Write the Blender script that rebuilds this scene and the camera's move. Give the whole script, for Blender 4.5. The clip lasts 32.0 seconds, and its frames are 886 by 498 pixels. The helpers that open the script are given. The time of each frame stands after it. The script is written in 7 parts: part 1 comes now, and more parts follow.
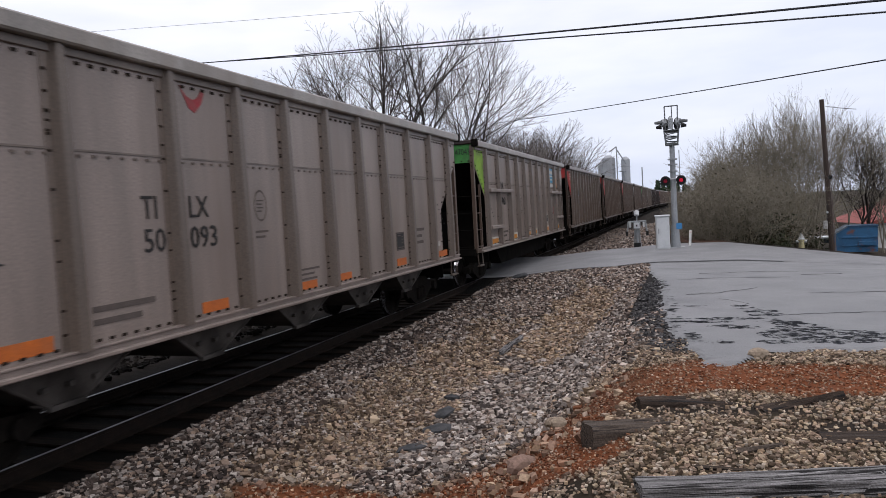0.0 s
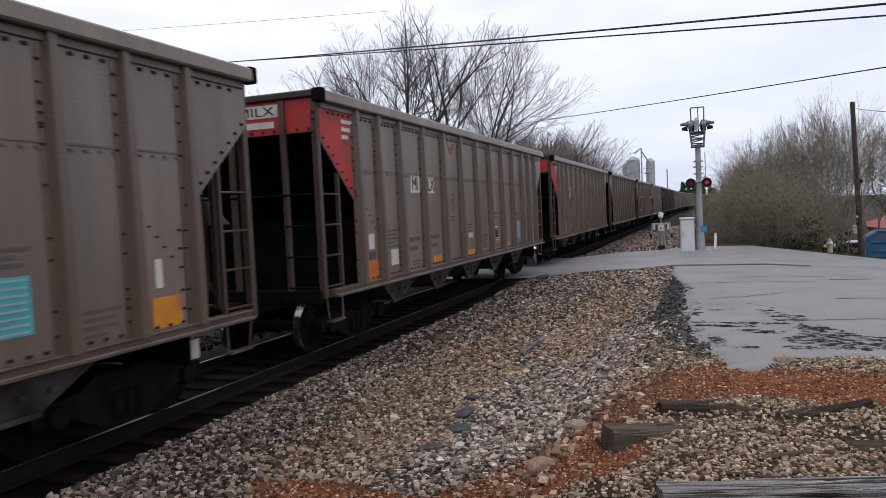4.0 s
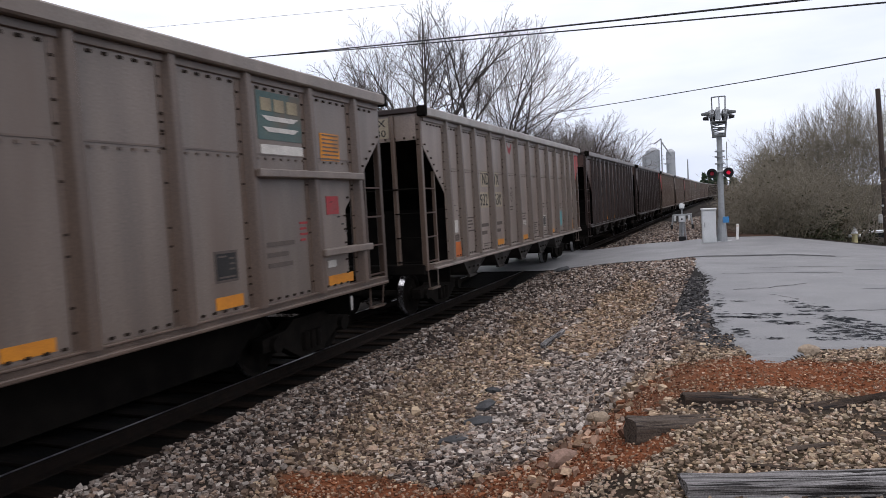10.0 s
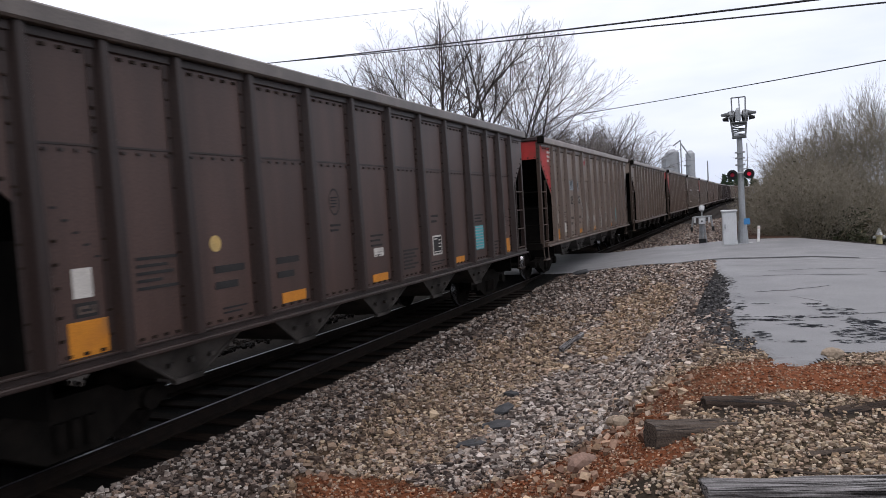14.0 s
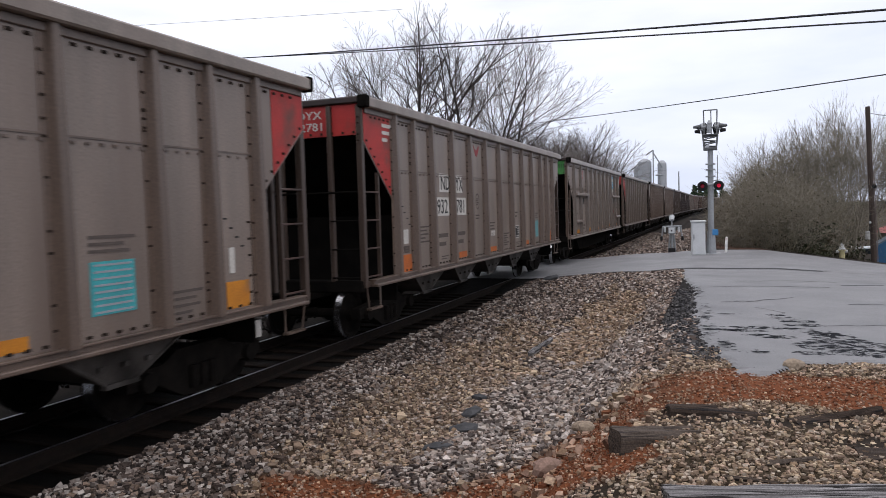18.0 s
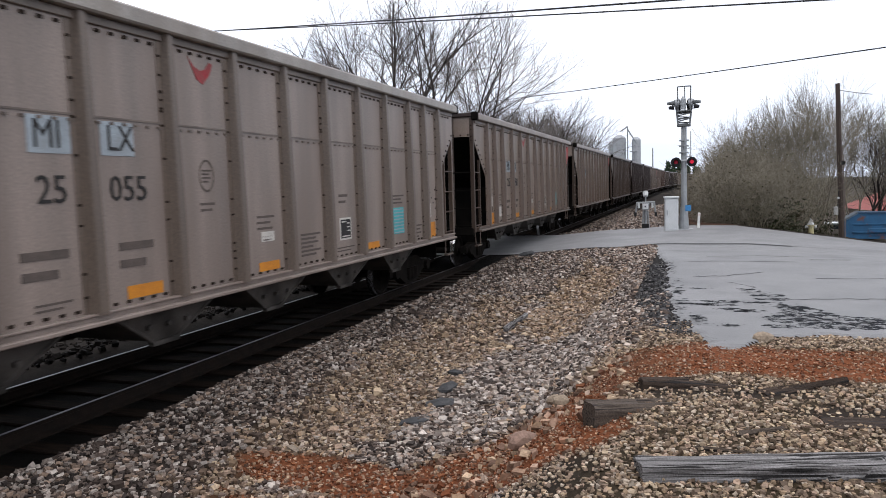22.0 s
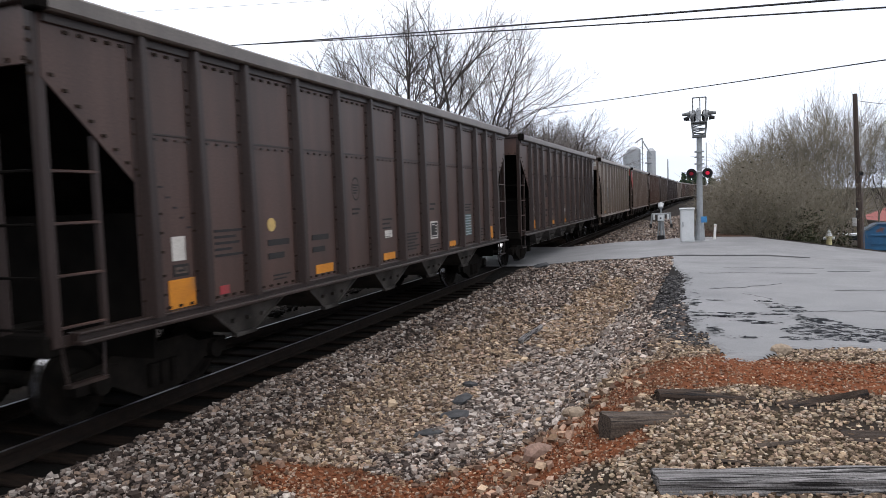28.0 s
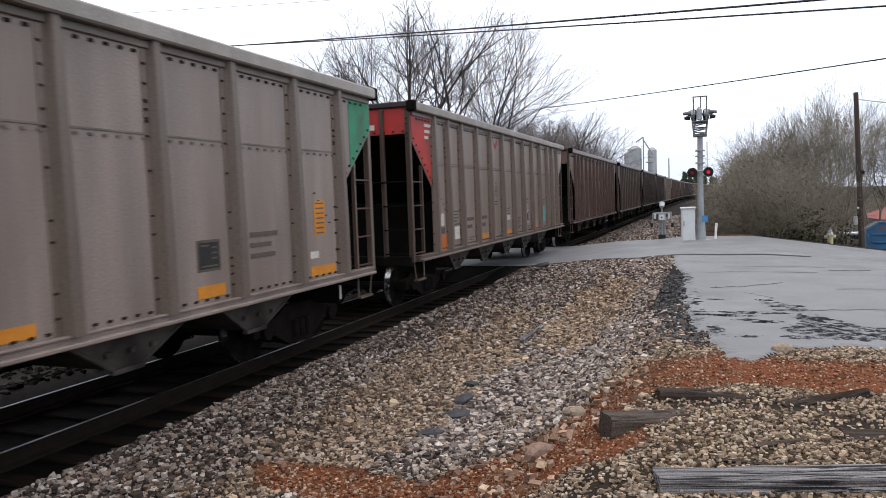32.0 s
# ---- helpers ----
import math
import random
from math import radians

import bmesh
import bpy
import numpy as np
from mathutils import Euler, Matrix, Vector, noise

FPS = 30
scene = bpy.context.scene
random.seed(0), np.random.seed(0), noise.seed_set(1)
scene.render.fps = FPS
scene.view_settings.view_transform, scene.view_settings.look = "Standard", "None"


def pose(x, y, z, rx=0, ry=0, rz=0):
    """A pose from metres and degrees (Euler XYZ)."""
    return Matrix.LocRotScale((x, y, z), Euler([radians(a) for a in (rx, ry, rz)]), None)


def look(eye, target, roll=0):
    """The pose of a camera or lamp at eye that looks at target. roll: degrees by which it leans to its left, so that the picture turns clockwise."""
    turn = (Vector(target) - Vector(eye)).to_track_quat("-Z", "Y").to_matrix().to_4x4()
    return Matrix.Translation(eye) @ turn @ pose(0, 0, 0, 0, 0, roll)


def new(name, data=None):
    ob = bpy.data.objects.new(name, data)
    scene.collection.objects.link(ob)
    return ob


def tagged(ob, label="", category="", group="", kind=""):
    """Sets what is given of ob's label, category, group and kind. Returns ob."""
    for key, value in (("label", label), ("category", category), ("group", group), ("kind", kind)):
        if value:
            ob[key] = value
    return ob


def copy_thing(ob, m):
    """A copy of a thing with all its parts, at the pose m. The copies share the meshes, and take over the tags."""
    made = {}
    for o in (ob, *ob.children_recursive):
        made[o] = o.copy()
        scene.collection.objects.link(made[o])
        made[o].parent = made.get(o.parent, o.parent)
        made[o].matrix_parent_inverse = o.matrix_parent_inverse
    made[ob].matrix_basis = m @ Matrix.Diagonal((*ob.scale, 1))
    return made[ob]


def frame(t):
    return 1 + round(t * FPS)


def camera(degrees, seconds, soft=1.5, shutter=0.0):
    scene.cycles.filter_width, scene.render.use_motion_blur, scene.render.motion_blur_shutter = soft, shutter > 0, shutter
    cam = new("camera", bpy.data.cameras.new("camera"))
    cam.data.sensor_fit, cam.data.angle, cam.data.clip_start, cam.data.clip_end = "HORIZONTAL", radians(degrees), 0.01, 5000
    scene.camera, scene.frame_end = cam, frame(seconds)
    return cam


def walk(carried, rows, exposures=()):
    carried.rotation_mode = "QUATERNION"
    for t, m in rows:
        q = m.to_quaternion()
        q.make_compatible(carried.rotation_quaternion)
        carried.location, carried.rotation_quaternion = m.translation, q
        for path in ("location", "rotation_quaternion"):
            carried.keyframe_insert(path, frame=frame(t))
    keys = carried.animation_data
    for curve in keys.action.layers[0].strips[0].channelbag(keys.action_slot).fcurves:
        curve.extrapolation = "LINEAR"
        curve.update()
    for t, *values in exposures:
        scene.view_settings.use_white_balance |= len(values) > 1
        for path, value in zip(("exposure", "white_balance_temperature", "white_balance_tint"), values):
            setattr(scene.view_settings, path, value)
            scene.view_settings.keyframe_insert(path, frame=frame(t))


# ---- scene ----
# camera: handheld on one spot beside the track; y runs along the track, x to the right, rail tops at z = -0.15
cam = camera(64.0, 32.0, soft=0.6, shutter=0.15)
PATH = [
    (0.0, 0.000, 0.004, 2.064, 18.66, -3.08, 3.21),
    (0.5, 0.006, 0.006, 2.061, 19.02, -3.07, 3.14),
    (1.0, 0.013, 0.007, 2.059, 19.11, -3.28, 3.18),
    (1.5, 0.014, 0.012, 2.062, 18.99, -3.13, 2.73),
    (2.0, 0.018, 0.012, 2.061, 19.07, -3.32, 2.75),
    (2.5, 0.017, 0.012, 2.066, 19.49, -3.18, 2.81),
    (3.0, 0.012, 0.010, 2.065, 19.57, -2.86, 3.06),
    (3.5, 0.005, 0.006, 2.061, 20.08, -2.82, 2.99),
    (5.5, -0.003, 0.006, 2.069, 21.09, -3.46, 1.93),
    (6.0, -0.005, 0.004, 2.063, 21.11, -3.37, 2.09),
    (6.5, -0.003, 0.003, 2.067, 20.90, -3.71, 2.10),
    (7.0, 0.002, -0.007, 2.070, 21.05, -3.66, 2.14),
    (7.5, -0.000, -0.000, 2.067, 21.33, -3.27, 2.59),
    (8.0, -0.008, -0.003, 2.062, 21.22, -3.31, 2.84),
    (8.5, -0.008, -0.001, 2.064, 21.17, -3.31, 2.73),
    (9.0, -0.011, -0.003, 2.061, 21.32, -3.60, 2.66),
    (9.5, -0.012, 0.001, 2.065, 21.60, -3.45, 2.81),
    (10.0, -0.010, -0.001, 2.060, 21.98, -3.46, 3.14),
    (10.5, -0.011, -0.005, 2.061, 22.31, -3.25, 3.24),
    (11.0, -0.003, -0.013, 2.065, 22.23, -2.94, 3.03),
    (11.5, 0.001, -0.018, 2.066, 22.53, -2.59, 3.04),
    (12.0, -0.008, -0.013, 2.066, 22.95, -2.57, 3.06),
    (12.5, -0.015, -0.016, 2.062, 22.92, -2.59, 3.34),
    (13.0, -0.017, -0.008, 2.062, 22.95, -2.62, 3.36),
    (13.5, -0.004, 0.010, 2.059, 23.32, -2.92, 3.33),
    (15.5, -0.015, 0.004, 2.056, 23.51, -3.23, 3.58),
    (16.0, -0.008, 0.003, 2.060, 23.07, -2.95, 2.80),
    (16.5, -0.012, 0.006, 2.061, 22.58, -3.20, 2.01),
    (17.0, -0.008, 0.009, 2.060, 21.91, -3.47, 1.91),
    (17.5, 0.002, -0.001, 2.058, 21.45, -2.71, 1.15),
    (18.0, -0.003, 0.001, 2.064, 21.29, -3.05, 1.66),
    (18.5, -0.004, 0.008, 2.057, 20.80, -3.61, 2.43),
    (19.0, 0.000, 0.000, 2.060, 20.60, -4.00, 2.40),
    (19.5, -0.000, -0.003, 2.060, 19.81, -4.15, 2.33),
    (20.0, -0.003, -0.000, 2.065, 19.95, -4.51, 1.74),
    (20.5, 0.007, -0.006, 2.058, 19.80, -4.52, 1.81),
    (21.0, 0.002, 0.000, 2.060, 19.34, -4.91, 1.76),
    (21.5, -0.003, 0.008, 2.058, 19.51, -4.80, 1.71),
    (22.0, -0.005, 0.011, 2.059, 19.32, -5.00, 1.73),
    (22.5, 0.001, 0.008, 2.060, 19.45, -4.92, 1.80),
    (23.0, -0.001, 0.001, 2.059, 19.65, -4.63, 1.68),
    (23.5, -0.003, 0.003, 2.055, 19.60, -4.39, 1.76),
    (24.0, 0.002, 0.012, 2.063, 19.71, -4.40, 1.66),
    (24.5, 0.002, 0.004, 2.059, 19.63, -4.73, 1.56),
    (25.0, 0.005, -0.000, 2.059, 20.07, -4.76, 1.71),
    (25.5, -0.004, 0.005, 2.059, 20.27, -4.49, 1.66),
    (27.5, -0.004, -0.013, 2.049, 20.65, -3.88, 2.33),
    (28.0, -0.005, -0.004, 2.055, 20.47, -4.00, 1.86),
    (28.5, -0.009, -0.004, 2.052, 20.81, -3.97, 2.12),
    (29.0, -0.003, -0.012, 2.057, 20.83, -4.11, 2.28),
    (29.5, 0.003, -0.013, 2.059, 20.84, -4.06, 2.47),
    (30.0, -0.003, -0.010, 2.065, 20.64, -4.38, 2.35),
    (30.5, 0.005, -0.016, 2.059, 20.70, -4.18, 2.31),
    (31.0, 0.005, -0.024, 2.062, 20.26, -4.34, 2.10),
    (31.5, 0.003, -0.016, 2.060, 20.24, -4.24, 1.98),
    (32.0, 0.002, -0.013, 2.057, 20.55, -4.02, 2.01),
]
walk(cam, [(t, pose(x, y, z, 90 + pitch, roll, yaw)) for t, x, y, z, yaw, pitch, roll in PATH],
     exposures=[(0.0, -0.06, 6350, 17), (6.0, -0.02, 6350, 17), (10.0, 0.05, 6350, 17), (19.0, 0.02, 6350, 17), (21.0, 0.25, 6350, 15), (23.0, 0.33, 6350, 14), (32.0, 0.33, 6350, 14)])

# ---------------------------------------------------------------- light: bright overcast sky
world = bpy.data.worlds.new("overcast_sky")
scene.world = world
world.use_nodes = True
wt = world.node_tree
wt.nodes.clear()
w_out = wt.nodes.new("ShaderNodeOutputWorld")
w_bg = wt.nodes.new("ShaderNodeBackground")
w_coord = wt.nodes.new("ShaderNodeTexCoord")
w_sep = wt.nodes.new("ShaderNodeSeparateXYZ")
w_ramp = wt.nodes.new("ShaderNodeValToRGB")
w_map = wt.nodes.new("ShaderNodeMapping")
w_noise = wt.nodes.new("ShaderNodeTexNoise")
w_mix = wt.nodes.new("ShaderNodeMixRGB")
w_cloud = wt.nodes.new("ShaderNodeValToRGB")
w_ramp.color_ramp.elements[0].position, w_ramp.color_ramp.elements[0].color = 0.0, (0.70, 0.76, 0.85, 1)
w_ramp.color_ramp.elements[1].position, w_ramp.color_ramp.elements[1].color = 0.42, (1.0, 1.0, 1.0, 1)
el = w_ramp.color_ramp.elements.new(0.16)
el.color = (0.80, 0.86, 0.93, 1)
w_map.inputs["Scale"].default_value = (2.2, 2.2, 9.0)
w_noise.inputs["Scale"].default_value = 1.6
w_noise.inputs["Detail"].default_value = 6
w_cloud.color_ramp.elements[0].position, w_cloud.color_ramp.elements[0].color = 0.35, (0.84, 0.88, 0.93, 1)
w_cloud.color_ramp.elements[1].position, w_cloud.color_ramp.elements[1].color = 0.68, (1.12, 1.11, 1.09, 1)
w_mix.blend_type, w_mix.inputs[0].default_value = "MULTIPLY", 0.75
wt.links.new(w_coord.outputs["Generated"], w_sep.inputs[0])
wt.links.new(w_sep.outputs["Z"], w_ramp.inputs[0])
wt.links.new(w_coord.outputs["Generated"], w_map.inputs[0])
wt.links.new(w_map.outputs[0], w_noise.inputs["Vector"])
wt.links.new(w_noise.outputs["Fac"], w_cloud.inputs[0])
wt.links.new(w_ramp.outputs[0], w_mix.inputs[1])
wt.links.new(w_cloud.outputs[0], w_mix.inputs[2])
wt.links.new(w_mix.outputs[0], w_bg.inputs["Color"])
w_bg.inputs["Strength"].default_value = 1.12
wt.links.new(w_bg.outputs[0], w_out.inputs[0])

sun_data = bpy.data.lights.new("sun", "SUN")
sun_data.energy, sun_data.angle, sun_data.color = 0.6, radians(35), (1.0, 0.98, 0.95)
sun = new("sun", sun_data)
sun.matrix_world = look((0, 0, 60), (-18, 22, 0))


# ---------------------------------------------------------------- materials
def shade(name, c1, c2, scale=8.0, rough=0.8, bump=0.15, metal=0.0, stretch=(1, 1, 1), fine=90.0, c3=None, c3_scale=1.5,
          c3_at=(0.52, 0.68), random_value=0.0, spec=0.25, bump_dist=0.01, island=False, rough_c3=None):
    """Two-scale procedural surface: c1 and c2 mixed by broad noise, fine grain, and patches of c3."""
    m = bpy.data.materials.new(name)
    m.use_nodes = True
    nt = m.node_tree
    n, lk = nt.nodes, nt.links
    bsdf = n["Principled BSDF"]
    bsdf.inputs["Metallic"].default_value = metal
    bsdf.inputs["Roughness"].default_value = rough
    bsdf.inputs["Specular IOR Level"].default_value = spec
    tc, mp = n.new("ShaderNodeTexCoord"), n.new("ShaderNodeMapping")
    mp.inputs["Scale"].default_value = stretch
    lk.new(tc.outputs["Object"], mp.inputs[0])

    def noise_tex(s, detail, vec):
        t = n.new("ShaderNodeTexNoise")
        t.inputs["Scale"].default_value, t.inputs["Detail"].default_value = s, detail
        lk.new(vec, t.inputs["Vector"])
        return t

    def ramp(src, a, b):
        r = n.new("ShaderNodeMapRange")
        r.inputs["From Min"].default_value, r.inputs["From Max"].default_value = a, b
        lk.new(src, r.inputs["Value"])
        return r.outputs[0]

    def mix(fac, a, b, kind="MIX"):
        x = n.new("ShaderNodeMixRGB")
        x.blend_type = kind
        for sock, v in ((x.inputs[0], fac), (x.inputs[1], a), (x.inputs[2], b)):
            if isinstance(v, (int, float)):
                sock.default_value = v
            elif isinstance(v, tuple):
                sock.default_value = (*v, 1)
            else:
                lk.new(v, sock)
        return x.outputs[0]

    broad = noise_tex(scale, 5, mp.outputs[0])
    grain = noise_tex(fine, 3, tc.outputs["Object"])
    col = mix(ramp(broad.outputs["Fac"], 0.33, 0.67), c1, c2)
    g = ramp(grain.outputs["Fac"], 0.3, 0.7)
    gm = n.new("ShaderNodeMapRange")
    gm.inputs["To Min"].default_value, gm.inputs["To Max"].default_value = 0.78, 1.18
    lk.new(g, gm.inputs["Value"])
    col = mix(1.0, col, gm.outputs[0], "MULTIPLY")
    if c3:
        patch = noise_tex(c3_scale, 6, mp.outputs[0])
        pf = ramp(patch.outputs["Fac"], *c3_at)
        col = mix(pf, col, c3)
        if rough_c3 is not None:
            rr = n.new("ShaderNodeMapRange")
            rr.inputs["To Min"].default_value, rr.inputs["To Max"].default_value = rough, rough_c3
            lk.new(pf, rr.inputs["Value"])
            lk.new(rr.outputs[0], bsdf.inputs["Roughness"])
    if random_value or island:
        if island:
            oi = n.new("ShaderNodeNewGeometry")
            rnd = oi.outputs["Random Per Island"]
        else:
            oi = n.new("ShaderNodeObjectInfo")
            rnd = oi.outputs["Random"]
        rv = n.new("ShaderNodeMapRange")
        rv.inputs["To Min"].default_value, rv.inputs["To Max"].default_value = 1 - random_value, 1 + random_value
        lk.new(rnd, rv.inputs["Value"])
        col = mix(1.0, col, rv.outputs[0], "MULTIPLY")
    lk.new(col, bsdf.inputs["Base Color"])
    bp = n.new("ShaderNodeBump")
    bp.inputs["Strength"].default_value, bp.inputs["Distance"].default_value = bump, bump_dist
    lk.new(mix(0.5, broad.outputs["Fac"], grain.outputs["Fac"]), bp.inputs["Height"])
    lk.new(bp.outputs[0], bsdf.inputs["Normal"])
    return m


def plain(name, c, rough=0.6, metal=0.0, glow=0.0):
    m = shade(name, c, tuple(min(1, v * 1.15) for v in c), 5.0, rough, 0.05, metal, fine=60)
    if glow:
        b = m.node_tree.nodes["Principled BSDF"]
        b.inputs["Emission Color"].default_value = (*c, 1)
        b.inputs["Emission Strength"].default_value = glow
    return m


def car_paint(name, c, grime, rough=0.40):
    """Weathered wagon paint: streaks run down the sheet, rust and coal dust in patches."""
    return shade(name, c, tuple(v * 0.66 for v in c), 2.4, rough, 0.15, 0.0, (1.0, 1.0, 0.14), 45.0, grime, 1.5, (0.48, 0.76), spec=0.55 if c[0] > 0.11 else 0.28)


TAUPE = car_paint("taupe_paint", (0.165, 0.131, 0.109), (0.105, 0.073, 0.055))
PALE = car_paint("pale_taupe_paint", (0.212, 0.166, 0.136), (0.135, 0.097, 0.076))
GREY = car_paint("grey_paint", (0.240, 0.192, 0.165), (0.155, 0.116, 0.094))
BROWN = car_paint("brown_paint", (0.098, 0.07, 0.056), (0.055, 0.038, 0.031))
DARK = car_paint("dark_brown_paint", (0.076, 0.045, 0.037), (0.042, 0.026, 0.022))
RUST = car_paint("rust_brown_paint", (0.125, 0.07, 0.052), (0.07, 0.04, 0.032))
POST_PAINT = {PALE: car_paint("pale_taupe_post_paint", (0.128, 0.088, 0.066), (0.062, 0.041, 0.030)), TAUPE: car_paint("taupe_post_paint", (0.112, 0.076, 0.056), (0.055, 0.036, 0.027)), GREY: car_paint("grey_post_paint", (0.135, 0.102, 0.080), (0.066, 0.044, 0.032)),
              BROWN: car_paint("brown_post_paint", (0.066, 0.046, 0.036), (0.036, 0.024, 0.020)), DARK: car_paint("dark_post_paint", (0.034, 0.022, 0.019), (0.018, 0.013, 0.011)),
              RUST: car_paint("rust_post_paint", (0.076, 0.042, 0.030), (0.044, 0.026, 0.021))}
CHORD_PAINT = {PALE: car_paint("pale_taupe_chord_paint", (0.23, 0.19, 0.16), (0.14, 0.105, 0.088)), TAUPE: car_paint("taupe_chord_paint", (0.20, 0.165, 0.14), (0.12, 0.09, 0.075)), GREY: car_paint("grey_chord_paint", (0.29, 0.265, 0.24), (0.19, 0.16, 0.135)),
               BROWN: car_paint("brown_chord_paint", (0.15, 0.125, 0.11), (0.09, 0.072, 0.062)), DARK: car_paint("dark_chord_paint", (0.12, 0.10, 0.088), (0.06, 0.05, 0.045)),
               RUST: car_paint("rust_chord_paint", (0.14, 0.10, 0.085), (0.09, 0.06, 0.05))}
# black paint of ends and floors, lowered further to carry their shade
BLACKP = shade("shade_black_paint", (0.004, 0.0037, 0.0035), (0.009, 0.008, 0.007), 3, 0.95, 0.1, spec=0.02)
RED = shade("red_paint", (0.42, 0.035, 0.03), (0.30, 0.03, 0.028), 2.5, 0.55, 0.08, c3=(0.14, 0.05, 0.04))
GREEN = shade("green_paint", (0.06, 0.26, 0.06), (0.045, 0.19, 0.05), 2.5, 0.55, 0.08, c3=(0.06, 0.10, 0.05))
LIME = shade("lime_paint", (0.20, 0.36, 0.03), (0.16, 0.30, 0.03), 2.5, 0.55, 0.08, c3=(0.10, 0.15, 0.04))
TEALG = shade("teal_green_paint", (0.03, 0.24, 0.13), (0.03, 0.19, 0.11), 2.5, 0.55, 0.08, c3=(0.05, 0.11, 0.07))
YELLOW = shade("yellow_reflector", (0.56, 0.22, 0.02), (0.45, 0.17, 0.02), 4, 0.5, 0.05, c3=(0.22, 0.12, 0.06))
ORANGE = shade("orange_reflector", (0.52, 0.13, 0.02), (0.38, 0.10, 0.025), 4, 0.5, 0.05, c3=(0.2, 0.1, 0.06))
WHITE = shade("white_stencil", (0.56, 0.54, 0.5), (0.45, 0.43, 0.4), 4, 0.6, 0.05)
TEAL = shade("teal_label", (0.05, 0.36, 0.38), (0.05, 0.28, 0.3), 4, 0.5, 0.05)
BLUE = shade("blue_label", (0.03, 0.25, 0.42), (0.03, 0.2, 0.34), 4, 0.5, 0.05)
BLACK = shade("black_stencil", (0.016, 0.016, 0.017), (0.028, 0.027, 0.026), 4, 0.7, 0.05)
STENCIL = shade("faded_stencil", (0.075, 0.062, 0.055), (0.1, 0.08, 0.07), 6, 0.7, 0.05)
# truck and underframe steel, darkened so the wagons' shade is in its colour
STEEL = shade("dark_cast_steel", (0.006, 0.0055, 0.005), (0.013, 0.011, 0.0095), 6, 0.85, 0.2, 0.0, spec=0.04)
BOLT = shade("rusted_bolt_head", (0.020, 0.015, 0.012), (0.032, 0.023, 0.018), 6, 0.8, 0.1, spec=0.06)
CHUTE = shade("dusty_grey_steel", (0.062, 0.055, 0.05), (0.036, 0.032, 0.029), 3, 0.75, 0.15, c3=(0.016, 0.014, 0.012))
TREAD = shade("polished_tread", (0.55, 0.55, 0.56), (0.45, 0.45, 0.46), 6, 0.22, 0.03, 1.0)
RAILTOP = shade("polished_rail_head", (0.26, 0.26, 0.27), (0.17, 0.17, 0.18), 3, 0.38, 0.03, 1.0)
# rail sides darkened the same way, with the train's shade in the rust colour
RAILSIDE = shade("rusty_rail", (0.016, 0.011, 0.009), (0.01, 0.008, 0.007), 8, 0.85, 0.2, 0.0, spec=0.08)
# sleeper wood set darker: shade under the train is in its colour
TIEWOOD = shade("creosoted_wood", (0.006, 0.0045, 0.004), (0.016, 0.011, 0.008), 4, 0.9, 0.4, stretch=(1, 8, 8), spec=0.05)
GALV = shade("galvanized_steel", (0.34, 0.36, 0.37), (0.27, 0.28, 0.29), 5, 0.5, 0.06, 0.5)
CABINET = shade("aluminium_cabinet", (0.62, 0.64, 0.65), (0.54, 0.56, 0.57), 3, 0.45, 0.04, 0.2)


# ---------------------------------------------------------------- mesh helpers
def part(name, bm, material, parent=None, label=""):
    """Link a bmesh as one mesh object under a thing or a part."""
    me = bpy.data.meshes.new(name)
    bm.to_mesh(me)
    bm.free()
    me.materials.append(material)
    ob = new(name, me)
    if parent is not None:
        ob.parent = parent
    if label:
        ob["label"] = label
    return ob


def share(name, src, parent, m, label=""):
    """Another object on the same mesh, at the pose m under its parent."""
    ob = new(name, src.data)
    ob.parent = parent
    ob.matrix_basis = m
    if label:
        ob["label"] = label
    return ob


def add_box(bm, x0, x1, y0, y1, z0, z1, bevel=0.0):
    r = bmesh.ops.create_cube(bm, size=1.0)
    vs = r["verts"]
    for v in vs:
        v.co = Vector(((x0 + x1) / 2 + v.co.x * (x1 - x0), (y0 + y1) / 2 + v.co.y * (y1 - y0), (z0 + z1) / 2 + v.co.z * (z1 - z0)))
    if bevel:
        es = list({e for v in vs for e in v.link_edges})
        bmesh.ops.bevel(bm, geom=es, offset=bevel, segments=1, affect="EDGES")
    return vs


def box(x0, x1, y0, y1, z0, z1, bevel=0.0):
    bm = bmesh.new()
    add_box(bm, x0, x1, y0, y1, z0, z1, bevel)
    return bm


def add_tube(bm, a, b, r0, r1=None, sides=10):
    r1 = r0 if r1 is None else r1
    a, b = Vector(a), Vector(b)
    d = b - a
    m = Matrix.Translation((a + b) / 2) @ d.to_track_quat("Z", "Y").to_matrix().to_4x4()
    bmesh.ops.create_cone(bm, cap_ends=True, segments=sides, radius1=r0, radius2=r1, depth=d.length, matrix=m)


def tube(a, b, r0, r1=None, sides=10):
    bm = bmesh.new()
    add_tube(bm, a, b, r0, r1, sides)
    return bm


